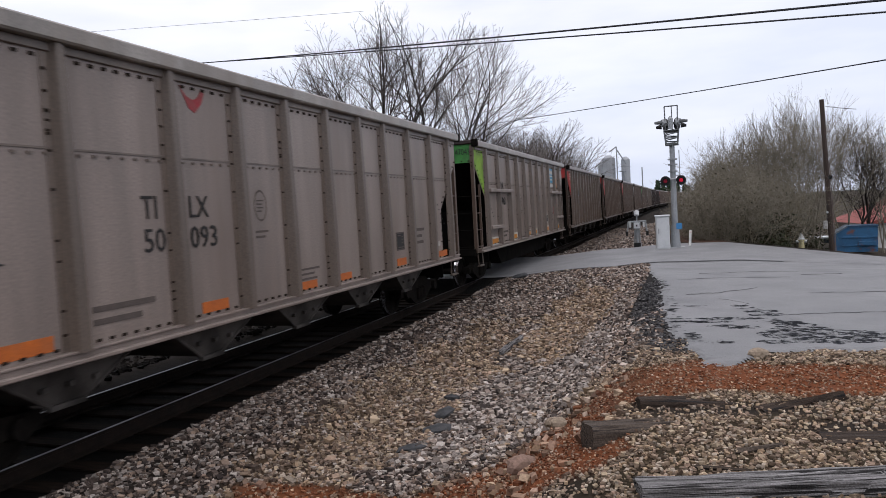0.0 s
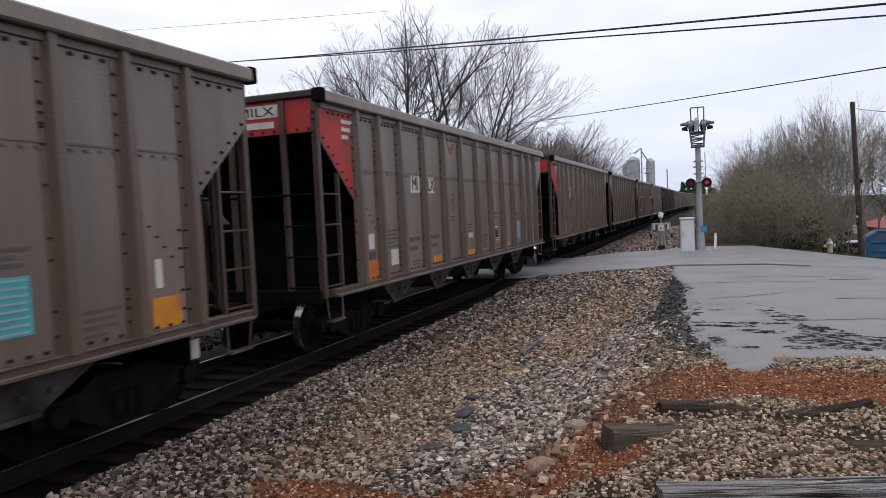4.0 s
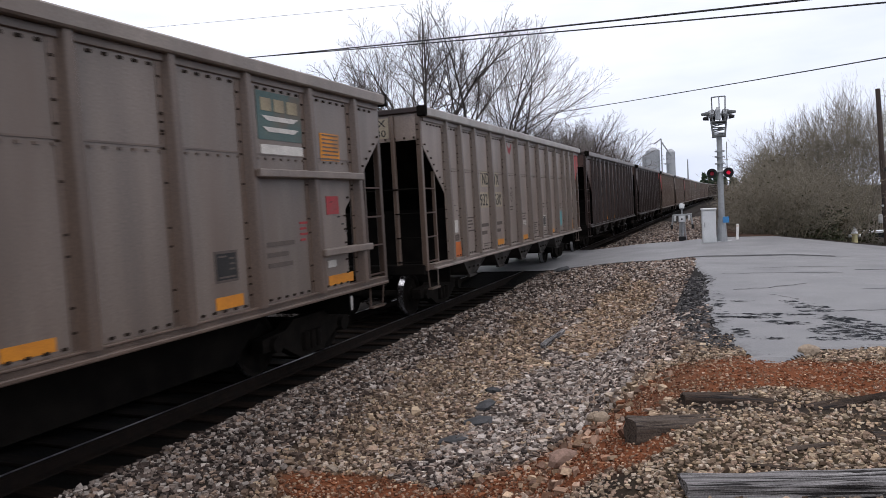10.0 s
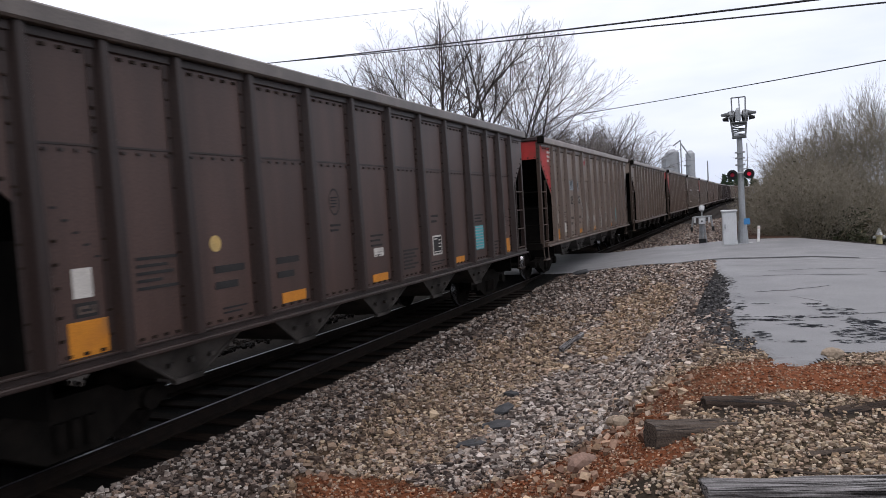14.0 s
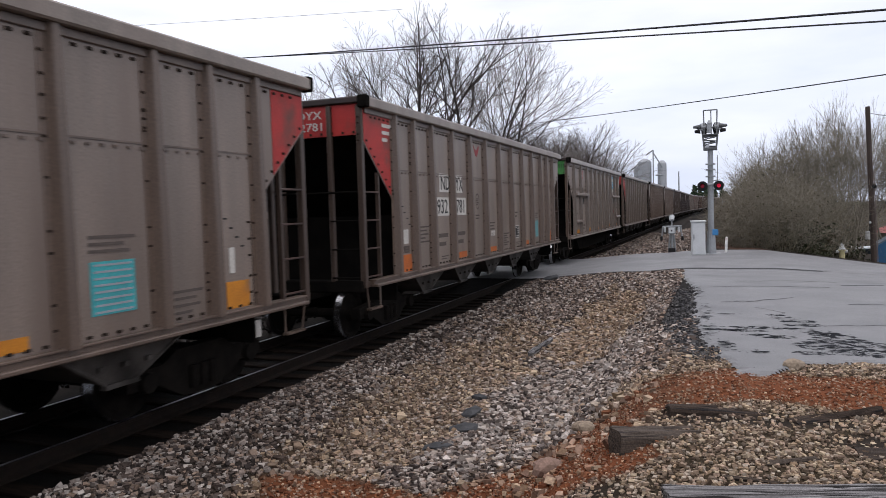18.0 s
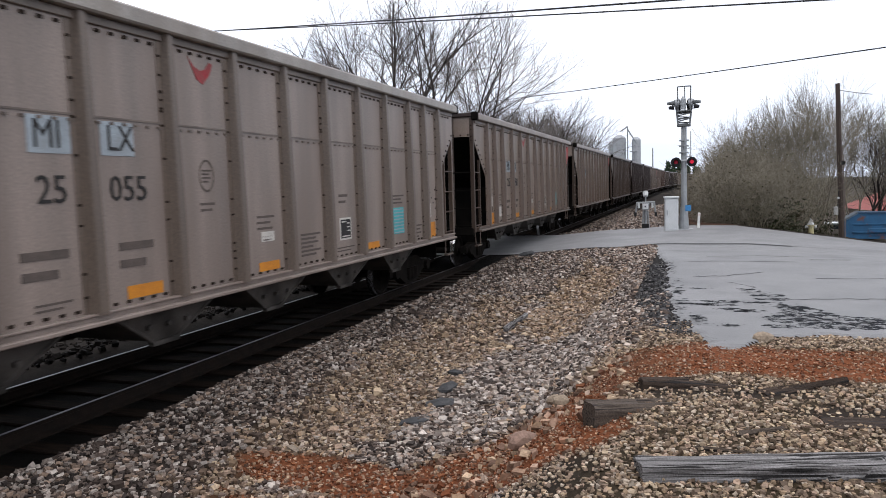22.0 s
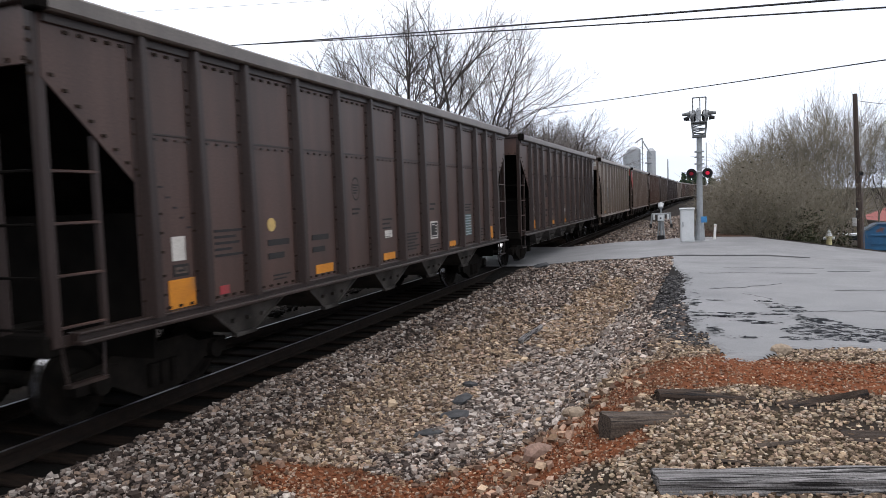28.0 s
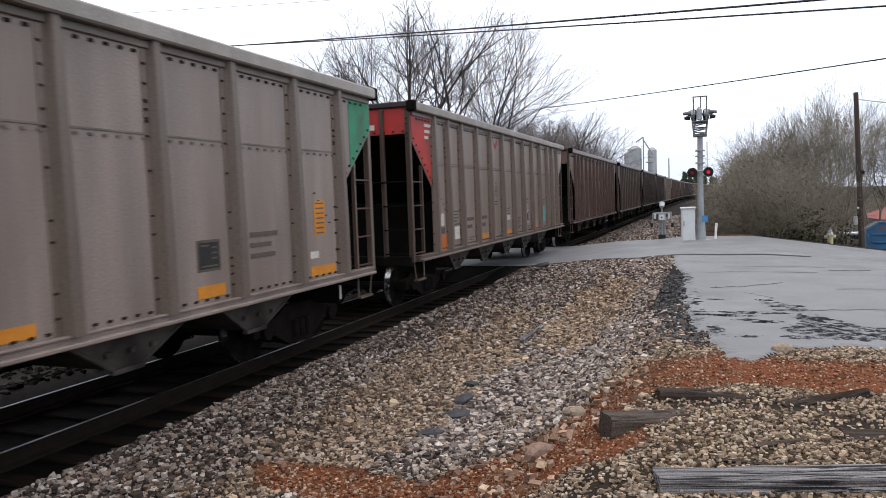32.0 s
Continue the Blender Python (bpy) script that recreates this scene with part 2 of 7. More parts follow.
def prism(poly, axis, lo, hi):
    """Extrude a polygon of (u, v) pairs along an axis: 'x': u=y v=z, 'y': u=x v=z, 'z': u=x v=y."""
    bm = bmesh.new()
    put = {"x": lambda u, v, w: (w, u, v), "y": lambda u, v, w: (u, w, v), "z": lambda u, v, w: (u, v, w)}[axis]
    lo_v = [bm.verts.new(put(u, v, lo)) for u, v in poly]
    hi_v = [bm.verts.new(put(u, v, hi)) for u, v in poly]
    n = len(poly)
    bm.faces.new(lo_v[::-1])
    bm.faces.new(hi_v)
    for i in range(n):
        bm.faces.new((lo_v[i], lo_v[(i + 1) % n], hi_v[(i + 1) % n], hi_v[i]))
    bmesh.ops.recalc_face_normals(bm, faces=bm.faces)
    return bm


def thing(name, label, category, m=None, group="", kind=""):
    ob = new(name)
    ob.empty_display_size = 0.3
    tagged(ob, label, category, group, kind)
    if m is not None:
        ob.matrix_basis = m
    return ob


def step(a, b, v):
    k = min(1.0, max(0.0, (v - a) / (b - a)))
    return k * k * (3 - 2 * k)

def text_mesh(body):
    """Lettering as a mesh, one metre high."""
    cu = bpy.data.curves.new("lettering", "FONT")
    cu.body, cu.size, cu.extrude, cu.resolution_u = body, 1.0, 0.004, 2
    tmp = bpy.data.objects.new("lettering", cu)
    scene.collection.objects.link(tmp)
    bpy.context.view_layer.update()
    me = bpy.data.meshes.new_from_object(tmp.evaluated_get(bpy.context.evaluated_depsgraph_get()))
    bpy.data.objects.remove(tmp)
    bpy.data.curves.remove(cu)
    me.name = "lettering"
    return me


WORDS = ("MI LX 25 257 107 014 ND YX 932 630 PG NX 61 64 205 FU RX 930 801 KX 581 055 038 148 58 TI 50 093 TILX 47043 48788 48919 781 MILX 25257 25107 25014 25205 25055 25038 25148 NDYX 932630 932781 934341 PGNX FURX 930801").split()
LETTERS = {w: text_mesh(w) for w in WORDS}


# ---------------------------------------------------------------- the lie of the land
TRACK_X, RAIL_Z = -6.9, -0.15
CURVE_Y, CURVE_R = 130.0, 1500.0


def track_at(s):
    """Place and heading (radians, to the right) of the track's centre line at s metres along it."""
    if s <= CURVE_Y:
        return TRACK_X, s, 0.0
    a = (s - CURVE_Y) / CURVE_R
    return TRACK_X + CURVE_R * (1 - math.cos(a)), CURVE_Y + CURVE_R * math.sin(a), a


def track_offset(x, y):
    """Distance from the centre line, right of it positive."""
    if y <= CURVE_Y:
        return x - TRACK_X
    return CURVE_R - math.hypot(x - (TRACK_X + CURVE_R), y - CURVE_Y)


def land(x, y):
    """Height of the ground sheet."""
    d = track_offset(x, y)
    # verge right of the track: ditch beside the ballast, then a bank up to the lot
    right = -0.62 + 0.60 * step(4.3, 6.2, d) + 0.48 * step(5.2, 6.7, d)
    right = right * (1 - step(14, 21, y)) + (-0.12 + 0.30 * step(2.5, 6.5, d)) * step(14, 21, y)
    right -= 0.035 * max(0.0, y - 6) * (1 - step(9, 24, y)) * step(5.5, 7.0, d) * 0.55
    right -= 0.14 * max(0.0, min(x, 18) - 1.5) * step(14, 30, y)
    right -= 0.60 * step(31, 40, y) * step(5.5, 9, d) + 1.5 * step(52, 60, y) * step(12, 16, d) * (1 - step(80, 110, y))
    right -= 0.03 * step(-1.3, -0.75, x) * (1 - step(6.1, 6.9, y)) * step(1.5, 3.5, y)
    left = -0.55 + 0.25 * step(6, 14, -d)
    base = right if d > 0 else left
    shoulder = -0.235 - 0.115 * (1 - step(1.2, 1.6, abs(d))) - 0.42 * step(1.5, 3.7, abs(d))
    k = step(2.3, 3.9, abs(d))
    h = shoulder * (1 - k) + base * k if abs(d) < 3.9 else base
    ramp = step(18.5, 21.7, y) * (1 - step(30.3, 33.0, y)) * (1 - step(4.5, 6.0, abs(d)))
    return h + (max(h, -0.19 + 0.25 * step(0.8, 4.5, abs(d))) - h) * ramp


def sheet(name, xs, ys, material, lift=0.0, height=land, jitter=0.0):
    verts = [(x, y, height(x, y) + lift + (random.uniform(-jitter, jitter) if jitter else 0)) for y in ys for x in xs]
    nx = len(xs)
    faces = [(j * nx + i, j * nx + i + 1, (j + 1) * nx + i + 1, (j + 1) * nx + i) for j in range(len(ys) - 1) for i in range(nx - 1)]
    me = bpy.data.meshes.new(name)
    me.from_pydata(verts, [], faces)
    me.materials.append(material)
    for p in me.polygons:
        p.use_smooth = True
    return new(name, me)


def spread(*spans):
    out = []
    for a, b, s in spans:
        n = max(1, round((b - a) / s))
        out += [a + (b - a) * i / n for i in range(n)]
    return out + [spans[-1][1]]


def along(table, v):
    """Linear reading of a short table of (at, value)."""
    if v <= table[0][0]:
        return table[0][1]
    for (a, p), (b, q) in zip(table, table[1:]):
        if v <= b:
            return p + (q - p) * (v - a) / (b - a)
    return table[-1][1]


WEST = ((7.1, 0.22), (7.5, 0.12), (8.0, 0.0), (8.5, -0.08), (9.7, -0.27), (10.9, -0.36), (13.0, -0.42), (15.8, -0.55), (20.8, -0.99), (22.0, -1.05))
SOUTH = ((0.2, 7.15), (0.48, 7.2), (0.61, 7.5), (0.77, 7.82), (1.1, 7.98), (3.2, 8.1))


def blob(x, y, cx, cy, rx, ry):
    """1 inside an uneven oval patch, 0 outside."""
    n = noise.noise(Vector((x * 1.3, y * 1.3, 3.1))) * 0.45 + noise.noise(Vector((x * 4.1, y * 4.1, 7.7))) * 0.22
    r = math.hypot((x - cx) / rx, (y - cy) / ry) + n
    return 1 - step(0.75, 1.15, r)


def blend(a, b, k):
    return tuple(u + (v - u) * k for u, v in zip(a, b))


def soil(x, y):
    """Colour of the bare ground: oily bed with the train's shade put in, grey ballast, tan ditch, red clay, yellow
    gravel.
    """
    d = track_offset(x, y)
    c = (0.043, 0.035, 0.030)
    c = blend(c, (0.13, 0.085, 0.05), blob(x, y, -3.75, 10.0, 0.8, 6.0) * 0.6)
    c = blend(c, (0.16, 0.095, 0.045), blob(x, y, -2.3, 15.0, 0.8, 3.6) * 0.7)
    c = blend(c, (0.075, 0.056, 0.035), step(5.9, 6.7, d) * (1 - step(9, 12, y)))
    for cx, cy, rx, ry, k in ((-1.0, 5.2, 0.55, 0.75, 1.0), (-1.7, 5.8, 0.85, 0.7, 0.9), (-3.3, 5.7, 0.8, 0.45, 0.85), (-2.3, 4.9, 1.6, 0.6, 0.8), (0.7, 6.75, 1.5, 0.62, 0.95), (2.6, 6.6, 1.2, 1.0, 0.8),
                              (-0.6, 6.3, 0.5, 0.6, 0.6)):
        c = blend(c, (0.20, 0.068, 0.03), blob(x, y, cx, cy, rx, ry) * k)
    c = blend(c, (0.125, 0.068, 0.046), max(blob(x, y, 0.9, 34.0, 1.6, 3.2), blob(x, y, 0.6, 42.0, 1.5, 6.0)) * 0.9)
    c = blend(c, (0.045, 0.036, 0.031), max(blob(x, y, 0.15, 5.75, 0.75, 0.28), blob(x, y, 1.3, 5.35, 0.7, 0.3)) * 0.85)
    c = blend(c, (0.028, 0.028, 0.030), 0.7 * step(-0.5, -0.2, x - along(WEST, y)) * step(7.5, 8.4, y) * (1 - step(17, 20, y)))
    c = blend(c, (0.10, 0.082, 0.062), step(33, 45, y) * step(6.5, 9.5, d) * 0.8)
    # ground left of the track darkened, with shade beyond the wagons in the colour
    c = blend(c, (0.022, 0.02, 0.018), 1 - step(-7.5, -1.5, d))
    # near black below the wagons: their shadow is put into the bed's colour
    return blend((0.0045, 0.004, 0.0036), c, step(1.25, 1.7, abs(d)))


def soil_material(name, bump, spread_value, fine):
    """Reads the soil colour stored on the mesh and adds grain."""
    m = shade(name, (0.8, 0.8, 0.8), (1.1, 1.08, 1.05), 9.0, 0.92, bump, 0, (1, 1, 1), fine, island=spread_value > 0, random_value=spread_value, bump_dist=0.02, spec=0.08)
    nt = m.node_tree
    at = nt.nodes.new("ShaderNodeAttribute")
    at.attribute_name = "soil"
    mx = nt.nodes.new("ShaderNodeMixRGB")
    mx.blend_type, mx.inputs[0].default_value = "MULTIPLY", 1.0
    bs = nt.nodes["Principled BSDF"]
    src = bs.inputs["Base Color"].links[0].from_socket
    nt.links.new(src, mx.inputs[1])
    nt.links.new(at.outputs["Color"], mx.inputs[2])
    nt.links.new(mx.outputs[0], bs.inputs["Base Color"])
    return m


def store_soil(me, colours):
    layer = me.color_attributes.new("soil", "FLOAT_COLOR", "POINT")
    flat = np.ones((len(me.vertices), 4), dtype=np.float32)
    flat[:, :3] = colours
    layer.data.foreach_set("color", flat.ravel())


GROUND = soil_material("earth_and_gravel", 0.7, 0.0, 70.0)
ground = sheet("ground", spread((-600, -60, 60), (-60, -14, 4), (-14, -5.6, 0.5), (-5.6, 4, 0.1), (4, 14, 0.5), (14, 60, 4), (60, 700, 60)),
               spread((-60, 0, 4), (0, 2, 0.5), (2, 12, 0.1), (12, 24, 0.25), (24, 46, 0.5), (46, 140, 3), (140, 900, 40)), GROUND, jitter=0.006)
# ground lowered except clay, so shade in the gaps between stones is coloured in
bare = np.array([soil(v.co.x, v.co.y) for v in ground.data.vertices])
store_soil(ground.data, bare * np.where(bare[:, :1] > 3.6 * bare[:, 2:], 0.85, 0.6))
tagged(ground, "brown gravel ground with patches of red clay", "ground", kind="structure")

# road over the crossing and the worn asphalt lot beside it
ROAD = shade("grey_asphalt", (0.17, 0.172, 0.178), (0.215, 0.215, 0.22), 1.2, 0.55, 0.25, 0, (1, 1, 1), 160.0, (0.115, 0.118, 0.125), 0.5, (0.5, 0.8))
LOT = shade("worn_asphalt", (0.16, 0.163, 0.168), (0.21, 0.21, 0.215), 1.6, 0.5, 0.3, 0, (1, 1, 1), 140.0, (0.11, 0.112, 0.118), 0.8, (0.54, 0.75), rough_c3=0.7)


def road_height(x, y):
    d = track_offset(x, y)
    return max(RAIL_Z + 0.005 if abs(d) < 1.6 else -9, land(x, y) + 0.035)


road = sheet("road", spread((-40, -8.2, 2), (-8.2, -5.2, 0.25), (-5.2, 6, 0.4), (6, 90, 4)), spread((21.8, 30.2, 0.42)), ROAD, 0.0, road_height)
tagged(road, "grey asphalt road over the level crossing", "road", kind="structure")


def lot_inside(x, y):
    """How far inside the lot's ragged edge a place lies, in metres."""
    n = 0.10 * noise.noise(Vector((x * 5, y * 3.2, 2.2))) + 0.05 * noise.noise(Vector((x * 13, y * 9, 5.2)))
    return min(x - along(WEST, y), y - along(SOUTH, x) if x > 0.2 else 9.0) + n


bm = bmesh.new()
lot_cols = spread((0.0, 3.6, 0.05), (3.6, 30, 1.2))
lot_lines = spread((7.0, 11.0, 0.05), (11.0, 22.0, 0.11))
grid = {}
for j, y in enumerate(lot_lines):
    for i, u in enumerate(lot_cols):
        x = along(WEST, y) - 0.15 + u
        k = lot_inside(x, y)
        if k > -0.06:
            grid[i, j] = bm.verts.new((x, y, land(x, y) + 0.002 + 0.028 * step(-0.02, 0.10, k)))
for i, j in list(grid):
    square = [grid.get(key) for key in ((i, j), (i + 1, j), (i + 1, j + 1), (i, j + 1))]
    if all(square):
        bm.faces.new(square)
lot = part("pavement", bm, LOT)
def lot_wear(x, y):
    """How far the surface has broken up: along the west edge and in ragged patches."""
    w = 0.0
    for cx, cy, rx, ry in ((0.1, 9.85, 0.48, 0.13), (0.6, 10.15, 0.55, 0.13), (1.1, 10.45, 0.36, 0.22), (0.45, 9.5, 0.28, 0.12), (0.62, 9.34, 0.24, 0.1), (1.0, 10.85, 0.26, 0.2), (0.75, 11.45, 0.16, 0.16),
                           (1.2, 9.7, 0.27, 0.36), (1.1, 8.9, 0.36, 0.45), (1.35, 9.2, 0.34, 0.42), (1.5, 8.5, 0.5, 0.36), (0.88, 8.36, 0.28, 0.16), (1.75, 9.0, 0.4, 0.3), (2.3, 8.6, 0.7, 0.36),
                           (3.2, 8.6, 0.8, 0.3)):
        w = max(w, blob(x, y, cx, cy, rx, ry))
    for cx, cy, rx, ry in ((0.13, 11.44, 0.35, 0.12), (0.49, 11.57, 0.3, 0.1), (0.3, 13.1, 0.5, 0.16), (0.85, 13.6, 0.4, 0.1), (2.7, 16.6, 0.5, 0.1), (0.26, 8.4, 0.3, 0.16), (0.43, 8.05, 0.25, 0.13),
                           (0.25, 7.45, 0.2, 0.13), (1.8, 10.55, 0.6, 0.08)):
        w = max(w, 0.62 * blob(x, y, cx, cy, rx, ry))
    return w


layer = lot.data.attributes.new("wear", "FLOAT", "POINT")
for v in lot.data.vertices:
    layer.data[v.index].value = lot_wear(v.co.x, v.co.y)
nt = LOT.node_tree
bs = nt.nodes["Principled BSDF"]
at, tc = nt.nodes.new("ShaderNodeAttribute"), nt.nodes.new("ShaderNodeTexCoord")
at.attribute_name = "wear"
tex, add, cut = nt.nodes.new("ShaderNodeTexNoise"), nt.nodes.new("ShaderNodeMath"), nt.nodes.new("ShaderNodeMapRange")
tex.inputs["Scale"].default_value, tex.inputs["Detail"].default_value, tex.inputs["Roughness"].default_value, tex.inputs["Distortion"].default_value = 7.0, 9.0, 0.78, 0.3
nt.links.new(tc.outputs["Object"], tex.inputs["Vector"])
add.operation = "MULTIPLY_ADD"
add.inputs[1].default_value = 0.29
nt.links.new(at.outputs["Fac"], add.inputs[0])
nt.links.new(tex.outputs["Fac"], add.inputs[2])
cut.inputs["From Min"].default_value, cut.inputs["From Max"].default_value = 0.76, 0.80
nt.links.new(add.outputs[0], cut.inputs["Value"])
mx = nt.nodes.new("ShaderNodeMixRGB")
nt.links.new(cut.outputs[0], mx.inputs[0])
nt.links.new(bs.inputs["Base Color"].links[0].from_socket, mx.inputs[1])
mx.inputs[2].default_value = (0.022, 0.024, 0.028, 1)
nt.links.new(mx.outputs[0], bs.inputs["Base Color"])
rg = nt.nodes.new("ShaderNodeMapRange")
rg.inputs["To Min"].default_value, rg.inputs["To Max"].default_value = 0.5, 0.9
nt.links.new(cut.outputs[0], rg.inputs["Value"])
nt.links.new(rg.outputs[0], bs.inputs["Roughness"])
sp = nt.nodes.new("ShaderNodeMapRange")
sp.inputs["To Min"].default_value, sp.inputs["To Max"].default_value = 0.25, 0.02
nt.links.new(cut.outputs[0], sp.inputs["Value"])
nt.links.new(sp.outputs[0], bs.inputs["Specular IOR Level"])
tagged(lot, "worn grey asphalt lot, cracked and broken at its edge", "pavement", kind="structure")


# ---------------------------------------------------------------- track
RAIL_PROFILE = [(-0.07, -0.17), (0.07, -0.17), (0.07, -0.15), (0.012, -0.13), (0.012, -0.045), (0.036, -0.035), (0.036, -0.004), (-0.036, -0.004),
                (-0.036, -0.035), (-0.012, -0.045), (-0.012, -0.13), (-0.07, -0.15)]


def rail_run(side):
    bm = bmesh.new()
    prev = None
    for s in spread((-40, 120, 8), (120, 620, 10)):
        x, y, a = track_at(s)
        across = Vector((math.cos(a), -math.sin(a), 0))
        base = Vector((x, y, RAIL_Z)) + across * side
        ring = [bm.verts.new(base + across * u + Vector((0, 0, v))) for u, v in RAIL_PROFILE]
        if prev:
            n = len(ring)
            for i in range(n):
                bm.faces.new((prev[i], prev[(i + 1) % n], ring[(i + 1) % n], ring[i]))
        prev = ring
    bmesh.ops.recalc_face_normals(bm, faces=bm.faces)
    return bm


def rail_head(side):
    bm = bmesh.new()
    prev = None
    for s in spread((-40, 120, 8), (120, 620, 10)):
        x, y, a = track_at(s)
        across = Vector((math.cos(a), -math.sin(a), 0))
        base = Vector((x, y, RAIL_Z)) + across * side
        ring = [bm.verts.new(base + across * u + Vector((0, 0, v))) for u, v in ((-0.016, -0.006), (0.016, -0.006), (0.016, -0.001), (0.012, 0.001), (-0.012, 0.001), (-0.016, -0.001))]
        if prev:
            for i in range(6):
                bm.faces.new((prev[i], prev[(i + 1) % 6], ring[(i + 1) % 6], ring[i]))
        prev = ring
    bmesh.ops.recalc_face_normals(bm, faces=bm.faces)
    return bm


for side in (-0.7175, 0.7175):
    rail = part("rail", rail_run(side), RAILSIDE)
    tagged(rail, "rusty steel rail with a polished head", "rail", "rails of the track", "structure")
    part("rail_head", rail_head(side), RAILTOP, rail, "polished running surface")


# ---------------------------------------------------------------- hopper wagons
# local frame: y along the wagon, near end at -y, x = +1.55 the side towards the road, z = 0 at the rail head
HALF, LEN, SILL, TOP = 1.55, 14.86, 1.0, 4.09
HL = LEN / 2
SPIN = []


def post_bm(width, depth, z0, z1):
    """Pressed hat-section side post on a riveted flange, wider and deeper towards the bottom."""
    bm = bmesh.new()
    ring = []
    for z, w, d in ((z0, width, depth), (z0 + 0.9, width * 0.95, depth), (z1, width * 0.74, depth * 0.72)):
        ring.append([bm.verts.new((x, y, z)) for x, y in ((0, -w / 2), (d * 0.86, -w * 0.31), (d, -w * 0.23), (d, w * 0.23), (d * 0.86, w * 0.31), (0, w / 2))])
    for a, b in zip(ring, ring[1:]):
        for i in range(5):
            bm.faces.new((a[i], a[i + 1], b[i + 1], b[i]))
    bm.faces.new(ring[0][::-1])
    bm.faces.new(ring[-1])
    add_box(bm, 0.0, 0.008, -width * 0.80, width * 0.56, z0 + 0.02, z1 - 0.06)
    return bm


def wheel_bm():
    bm = bmesh.new()
    prof = [(0.0, 0.07), (0.12, 0.07), (0.16, 0.03), (0.34, 0.02), (0.38, 0.065), (0.42, 0.065), (0.445, -0.05), (0.445, -0.075), (0.38, -0.075), (0.34, -0.02), (0.16, -0.03), (0.0, -0.07)]
    n = 24
    rings = []
    for r, x in prof:
        if r == 0:
            rings.append([bm.verts.new((x, 0, 0))])
        else:
            rings.append([bm.verts.new((x, r * math.cos(i * 2 * math.pi / n), r * math.sin(i * 2 * math.pi / n))) for i in range(n)])
    for a, b in zip(rings, rings[1:]):
        for i in range(n):
            j = (i + 1) % n
            if len(a) == 1:
                bm.faces.new((a[0], b[i], b[j]))
            elif len(b) == 1:
                bm.faces.new((a[i], b[0], a[j]))
            else:
                bm.faces.new((a[i], b[i], b[j], a[j]))
    bmesh.ops.recalc_face_normals(bm, faces=bm.faces)
    return bm


def side_frame_bm():
    """Cast truck side frame, one side of a two-axle truck, with its spring opening."""
    bm = bmesh.new()
    top = [(-1.15, 0.38), (-1.15, 0.56), (-0.62, 0.60), (-0.4, 0.72), (0.4, 0.72), (0.62, 0.60), (1.15, 0.56), (1.15, 0.38), (0.72, 0.38), (0.30, 0.16), (-0.30, 0.16), (-0.72, 0.38)]
    b = prism(top, "x", -0.09, 0.09)
    me = bpy.data.meshes.new("tmp")
    b.to_mesh(me)
    b.free()
    bm.from_mesh(me)
    bpy.data.meshes.remove(me)
    for y in (-0.89, 0.89):
        add_tube(bm, (0.0, y, 0.45), (0.16, y, 0.45), 0.13, 0.11, 12)
    for y in (-0.16, 0.0, 0.16):
        add_tube(bm, (0.10, y, 0.24), (0.10, y, 0.50), 0.065, 0.065, 8)
    return bm


MESHES = {}


def mesh_of(key, maker, material):
    """One shared mesh for alike parts."""
    if key not in MESHES:
        bm = maker()
        me = bpy.data.meshes.new(key.split("|")[0])
        bm.to_mesh(me)
        bm.free()
        me.materials.append(material)
        MESHES[key] = me
    return MESHES[key]


def put(name, key, maker, material, parent, m=None, label="", paint=None):
    ob = new(name, mesh_of(key, maker, material))
    ob.parent = parent
    if m is not None:
        ob.matrix_basis = m
    if label:
        ob["label"] = label
    if paint is not None and paint is not ob.data.materials[0]:
        ob.material_slots[0].link = "OBJECT"
        ob.material_slots[0].material = paint
    return ob


def side_sheet_bm():
    """Side sheet with the sloped cut at both ends."""
    poly = [(-HL + 0.05, TOP - 0.12), (-HL + 0.05, TOP - 0.72), (-HL + 1.30, TOP - 1.85), (-HL + 1.30, SILL + 0.1),
            (HL - 1.30, SILL + 0.1), (HL - 1.30, TOP - 1.85), (HL - 0.05, TOP - 0.72), (HL - 0.05, TOP - 0.12)]
    return prism(poly, "x", -0.015, 0.0)


def end_patch_bm(w=1.12, z=TOP - 1.66):
    """Colour field at a wagon's end of the side sheet, over the sloped cut."""
    poly = [(0.06, TOP - 0.14), (0.06, TOP - 0.70), (w, z), (w, TOP - 0.14)]
    return prism(poly, "x", 0.0, 0.006)


def slope_bm():
    poly = [(-HL + 0.07, TOP - 0.52), (-HL + 0.11, TOP - 0.52), (-HL + 3.4, SILL + 0.0), (-HL + 3.36, SILL + 0.0)]
    return prism(poly, "x", -1.5, 1.5)


def sill_bm():
    """Bottom angle: a proud flange under a set-back web, and a lip above it."""
    bm = box(-0.10, 0.11, -HL + 0.2, HL - 0.2, SILL, SILL + 0.045, 0.01)
    add_box(bm, -0.08, 0.045, -HL + 0.2, HL - 0.2, SILL + 0.04, SILL + 0.10)
    add_box(bm, -0.08, 0.075, -HL + 0.2, HL - 0.2, SILL + 0.095, SILL + 0.12, 0.006)
    return bm


